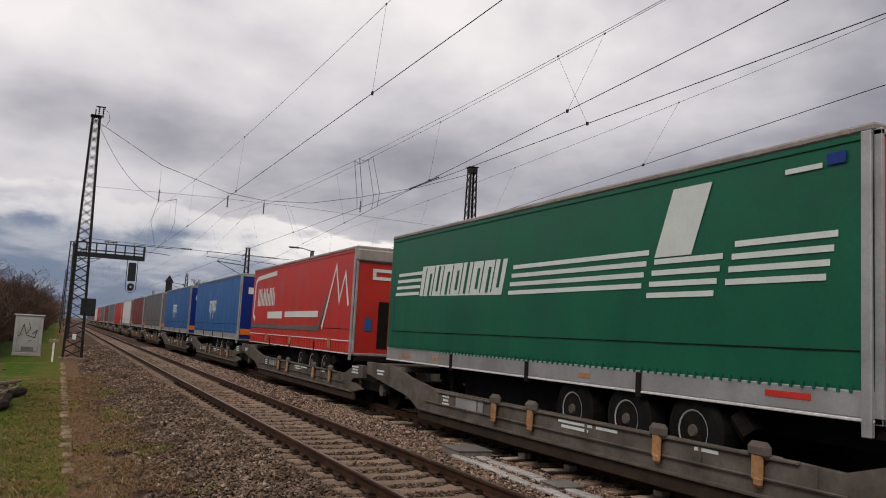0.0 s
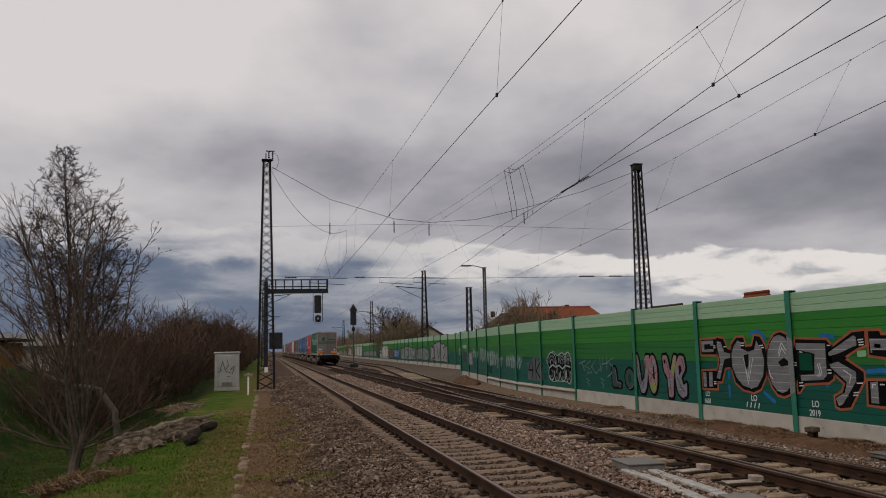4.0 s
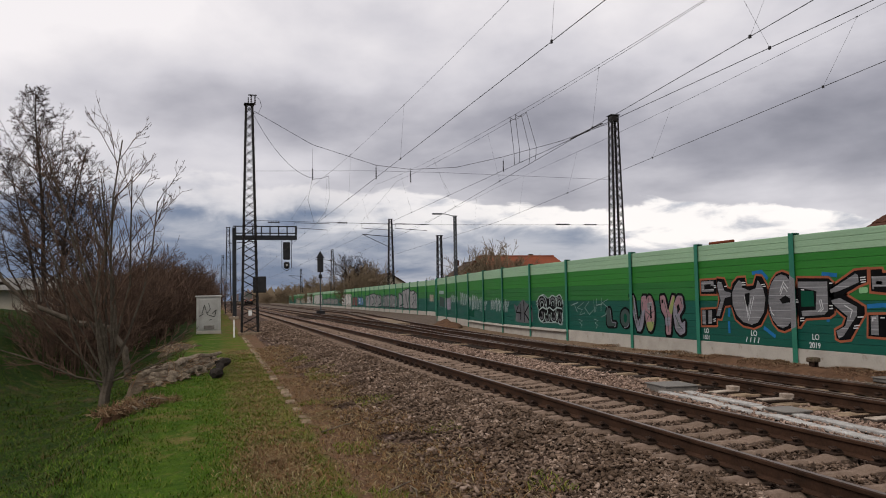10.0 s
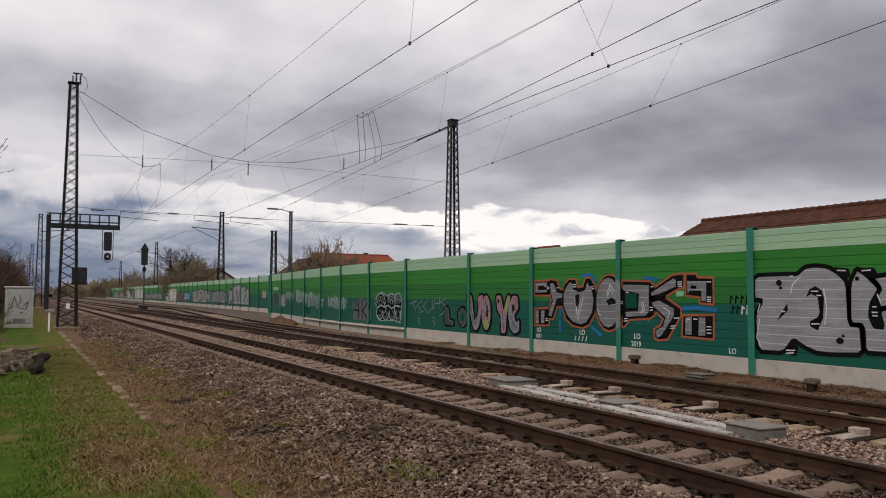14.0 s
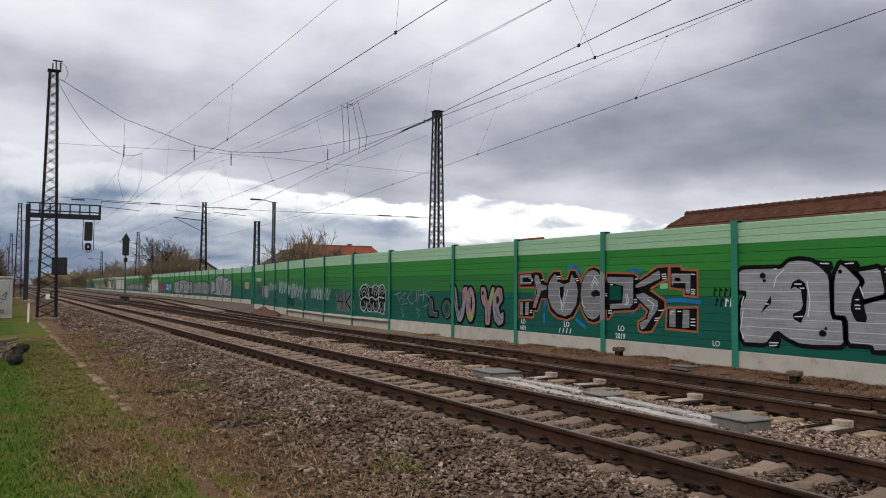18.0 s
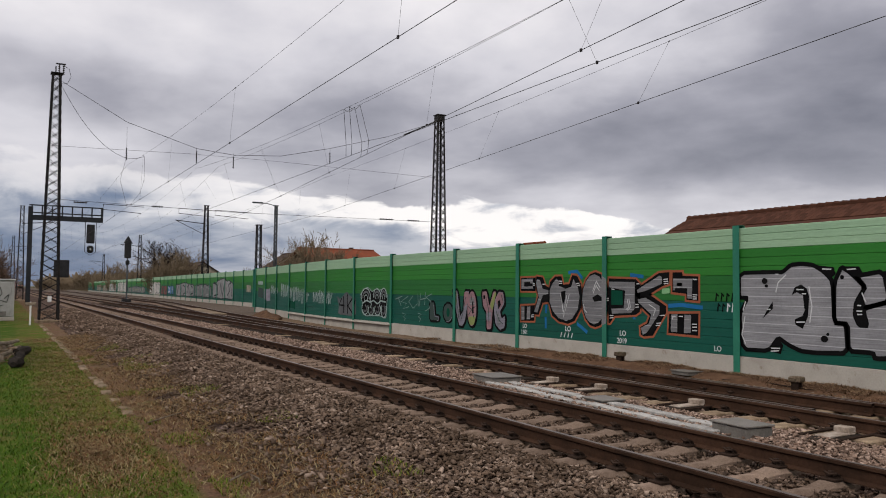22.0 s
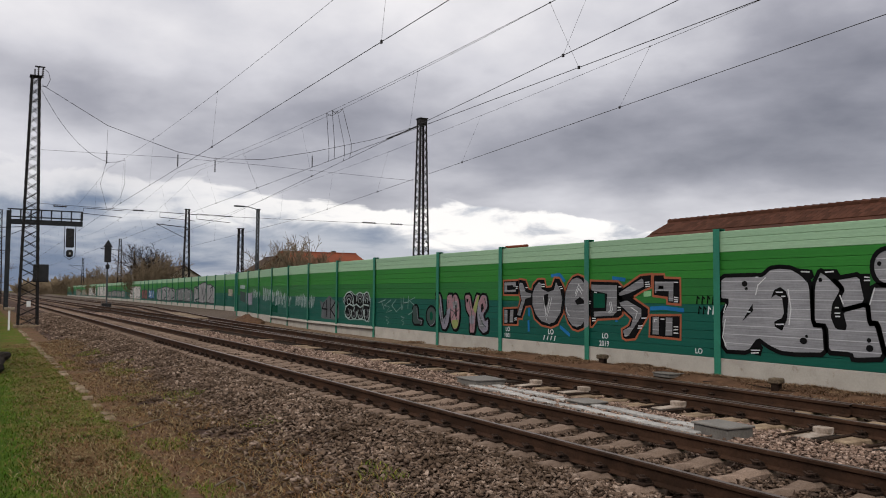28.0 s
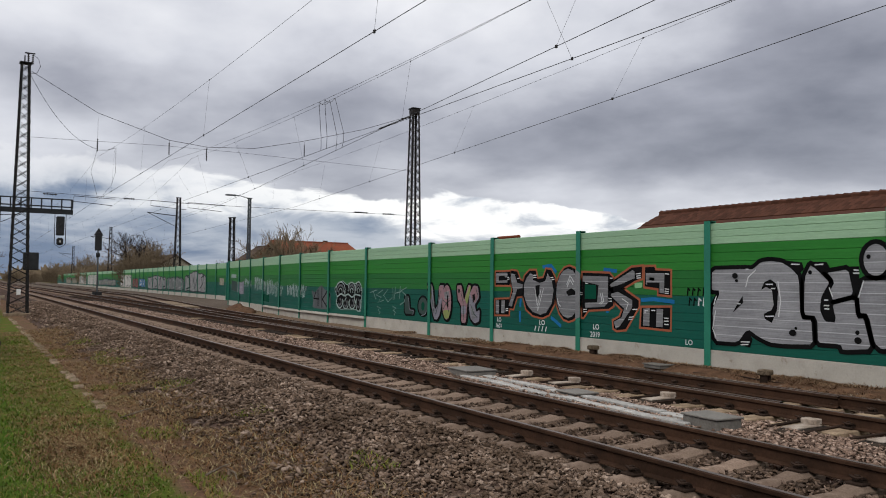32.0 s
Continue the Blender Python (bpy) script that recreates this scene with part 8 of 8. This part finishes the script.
def blades(name, label, n, spot, height, material, seed, lean=0.5, width=0.012):
    """Grass or stalks as thin bent blades, two faces each."""
    rnd = np.random.default_rng(seed)
    pts = spot(n, rnd)
    n = len(pts)
    a = rnd.random(n) * 2 * np.pi
    h = height[0] + (height[1] - height[0]) * rnd.random(n)
    bend = lean * h * (0.3 + rnd.random(n))
    side = np.stack([np.cos(a), np.sin(a), 0 * a], -1) * width * (0.6 + 0.8 * rnd.random(n))[:, None]
    out = np.stack([-np.sin(a), np.cos(a), 0 * a], -1)
    mid = pts + out * (bend * 0.3)[:, None] + np.array([0, 0, 1]) * (0.6 * h)[:, None]
    tip = pts + out * bend[:, None] + np.array([0, 0, 1]) * (h * 0.95)[:, None]
    verts = np.stack([pts - side, pts + side, mid + side * 0.7, mid - side * 0.7, tip], 1).reshape(-1, 3)
    k = 5 * np.arange(n)[:, None]
    loops = np.concatenate([k + np.array([[0, 1, 2, 3]]), k + np.array([[3, 2, 4]])], 1).ravel()
    starts = (7 * np.arange(n)[:, None] + np.array([[0, 4]])).ravel()
    me = bpy.data.meshes.new(name)
    me.vertices.add(5 * n)
    me.vertices.foreach_set("co", verts.ravel())
    me.loops.add(7 * n)
    me.loops.foreach_set("vertex_index", loops.astype(np.int32))
    me.polygons.add(2 * n)
    me.polygons.foreach_set("loop_start", starts.astype(np.int32))
    me.update(calc_edges=True)
    me.materials.append(material)
    return thing(name, label, "grass", kind="stuff", data=me)


def on_ground(x, y):
    return np.stack([x, y, np.array([max(ground_z(a, b) - 0.01, bed_z(a) + 0.035 if -3.7 < a < -1.4 else -9) for a, b in zip(x, y)])], -1)


def dry_grass_spots(n, rnd):
    """Thinner, yellowing grass between the lush verge and the path."""
    y = -1.5 + 34 * rnd.random(n) ** 1.6
    x = -4.85 + 0.5 * rnd.normal(size=n)
    keep = np.array([noise.noise((a * 1.3, b * 1.3, 21)) for a, b in zip(x, y)]) > rnd.random(n) * 0.8 - 0.5
    keep &= x < -4.2
    return on_ground(x[keep], y[keep])


def grass_spots(n, rnd):
    y = -1.5 + 34 * rnd.random(n) ** 1.7
    x = -4.35 - 11.0 * rnd.random(n) ** 1.5
    clump = np.array([noise.noise((a * 1.6, b * 1.6, 7)) + 0.6 * noise.noise((a * 0.45, b * 0.45, 2)) for a, b in zip(x, y)])
    keep = clump + np.clip((-x - 5.1) * 0.8, -0.5, 0.7) > rnd.random(n) * 0.9 - 0.55
    return on_ground(x[keep], y[keep])


def tuft_spots(n, rnd):
    """Grass that has crept into the path and the foot of the ballast."""
    y = 2.5 + 26 * rnd.random(n) ** 1.3
    x = -4.15 + 1.7 * rnd.random(n) ** 1.2
    keep = np.array([noise.noise((a * 1.1, b * 0.8, 12)) for a, b in zip(x, y)]) > 0.26
    return on_ground(x[keep], y[keep]) + np.array([0, 0, 0.02])


def bank_spots(n, rnd):
    y = 6 + 36 * rnd.random(n)
    x = -6.9 - 8.5 * rnd.random(n)
    keep = np.array([noise.noise((a * 1.2, b * 1.2, 17)) + 0.5 * noise.noise((a * 3.1, b * 3.1, 5)) for a, b in zip(x, y)]) > -0.05
    return on_ground(x[keep], y[keep])


def heap_spots(n, rnd):
    """The matted heap of dead stalks on the near stretch of the barrier's foot."""
    y = 4 + 17.2 * rnd.random(n)
    x = 7.43 - 0.7 * rnd.random(n) ** 1.3
    high = np.array([foot_height(a, b) for a, b in zip(x, y)])
    keep = np.array([noise.noise((a * 1.3, b * 0.6, 44)) for a, b in zip(x, y)]) > -0.25 + 0.5 * np.clip(6.8 - x, 0, 1)
    spots = on_ground(x, y) + np.stack([0 * x, 0 * x, 0.012 + high], -1)
    return spots[keep]


def path_straw_spots(n, rnd):
    y = -1 + 37 * rnd.random(n) ** 1.3
    x = np.where(rnd.random(n) < 0.3, -5.4 + 0.9 * rnd.random(n), -4.2 + 1.3 * rnd.random(n)) + 0.15 * rnd.normal(size=n)
    keep = np.array([noise.noise((a * 0.8, b * 0.6, 31)) for a, b in zip(x, y)]) > -0.3
    return on_ground(x[keep], y[keep])


def straw_patch_spots(n, rnd):
    """A trampled brown patch in the verge."""
    a, q = 2 * np.pi * rnd.random(n), np.abs(rnd.normal(size=n)) * 0.55
    x, y = -4.98 + 0.55 * q * np.cos(a), 11.3 + 2.0 * q * np.sin(a)
    keep = x < -4.3
    return on_ground(x[keep], y[keep]) + np.array([0, 0, 0.015])


def weed_spots(n, rnd):
    y = 5 + 22 * rnd.random(n)
    x = 7.44 - np.where(y < 13.5, 1.05, 0.5) * rnd.random(n) ** 1.2
    keep = np.array([noise.noise((a, b * 0.5, 3)) for a, b in zip(x, y)]) > -0.3 + 0.3 * np.clip(6.8 - x, 0, 1) + 0.25 * np.clip((y - 13.5) / 4, 0, 1)
    x, y = x[keep], y[keep]
    up = np.array([0.11 * max(0, 0.2 + noise.noise((b * 0.8, 1, 9))) for b in y]) * np.clip((x - 6.6) / 0.6, 0, 1)
    return on_ground(x, y) + np.stack([0 * x, 0 * x, 0.02 + up * rnd.random(len(x))], -1)


def foot_height(x, y):
    """Height of the loose earth thrown up along the barrier's foot."""
    along = min(1, max(0, (y - 4) / 1.5)) * min(1, max(0, (21.6 - y) / 1.2))
    across = min(1, max(0, (x - 6.45) / 0.45))
    lump = 0.5 + 0.6 * noise.noise((x * 1.5, y * 0.7, 9)) + 0.3 * noise.noise((x * 4, y * 3.1, 2))
    return across * along * (0.085 if y < 13 else 0.14) * max(0.05, lump)


def build_foot_bank():
    """A low bank of brown earth against the barrier."""
    g = Geo()
    nx, ny = 12, 90
    g.v = [(x, y, ground_z(x, y) + foot_height(x, y) - 0.015 + 0.03 * min(1, (x - 6.4) * 3)) for y in [3.9 + 0.2 * j for j in range(ny)] for x in [6.4 + 0.094 * i for i in range(nx)]]
    g.f = [(j * nx + i, j * nx + i + 1, (j + 1) * nx + i + 1, (j + 1) * nx + i) for j in range(ny - 1) for i in range(nx - 1)]
    thing("earth_bank", "low bank of loose brown earth at the barrier", "earth", kind="structure", data=g.mesh("earth_bank", M["foot_earth"], True))


build_ground()
build_foot_bank()
build_bed()
build_barrier()
build_overhead()
build_houses()
build_birch()
build_small_tree()
build_shrubs()
build_trackside()
build_train()
build_tracks()
for x0, x1, y0, y1, count, big, kind, label in (
        (-4.05, -0.7, 1.2, 8, 22500, 1.0, "stones", "loose brown crushed ballast stones of the shoulder"),
        (-3.95, -0.7, -4, 1.2, 5700, 1.2, "stones", "loose brown ballast stones beside the standpoint"),
        (-4.05, -0.7, 8, 18, 18000, 1.15, "stones", "loose brown crushed ballast stones along the track"),
        (-3.8, -0.7, 18, 37, 15500, 1.25, "stones", "ballast stones farther along the track"),
        (-3.7, -0.7, 35, 70, 9500, 1.7, "stones", "coarse-looking ballast far along the track"),
        (-0.7, 0.72, -4, 18, 22000, 1.05, "stones_shaded", "ballast stones between the near rails, darkened for the shade in the sleeper gaps"),
        (-0.7, 0.72, 18, 60, 14000, 1.4, "stones_shaded", "ballast stones farther between the near rails, darkened for the shade in the sleeper gaps"),
        (0.72, 5.8, 3, 11, 27000, 1.0, "stones_fresh", "fresher reddish-grey ballast stones between the tracks"),
        (0.72, 6.0, 11, 22, 21000, 1.2, "stones_fresh", "reddish-grey ballast stones round the turnout"),
        (0.72, 6.4, 22, 41, 15500, 1.35, "stones_fresh", "ballast stones farther along the turnout"),
        (0.72, 6.6, 39, 70, 12000, 1.8, "stones_fresh", "coarse-looking ballast beyond the turnout")):
    stone_field("ballast_stones", label, count, ballast_spots(x0, x1, y0, y1), (0.025 * big, 0.046 * big), M[kind], np.random.default_rng(count))
stone_field("gravel", "pale fine gravel beside the barrier", 15000, gravel_spots, (0.018, 0.04), M["gravel"], np.random.default_rng(6))
blades("yellow_grass", "thin yellowing grass along the trodden path", 90000, dry_grass_spots, (0.015, 0.055), M["grass_dry"], 8, 2.0, 0.005)
blades("grass", "short green grass on the verge and bank", 260000, grass_spots, (0.02, 0.075), M["grass"], 3, 1.6, 0.005)
blades("grass_tufts", "grass crept into the path and ballast foot", 34000, tuft_spots, (0.02, 0.06), M["grass_dry"], 13, 1.8, 0.005)
blades("dry_grass", "flattened dry stalks and leaf litter along the trodden path", 80000, path_straw_spots, (0.015, 0.06), M["straw"], 4, 3.2, 0.0055)
blades("long_straw", "longer pale broken stalks strewn over the path", 3500, path_straw_spots, (0.03, 0.075), M["straw"], 41, 6.0, 0.006)
blades("straw_patch", "trampled patch of brown dry grass on the verge", 9000, straw_patch_spots, (0.02, 0.06), M["straw"], 17, 2.4, 0.006)
blades("weeds", "brown dead weeds at the foot of the barrier", 13000, weed_spots, (0.015, 0.06), M["weed"], 5, 2.4, 0.006)
blades("dead_vegetation", "matted brown dead stalks heaped at the barrier", 20000, heap_spots, (0.015, 0.055), M["weed"], 29, 3.4, 0.007)
blades("bank_tufts", "rough dark tussocks on the ditch bank", 46000, bank_spots, (0.03, 0.11), M["bank_grass"], 23, 1.6, 0.008)
motions()
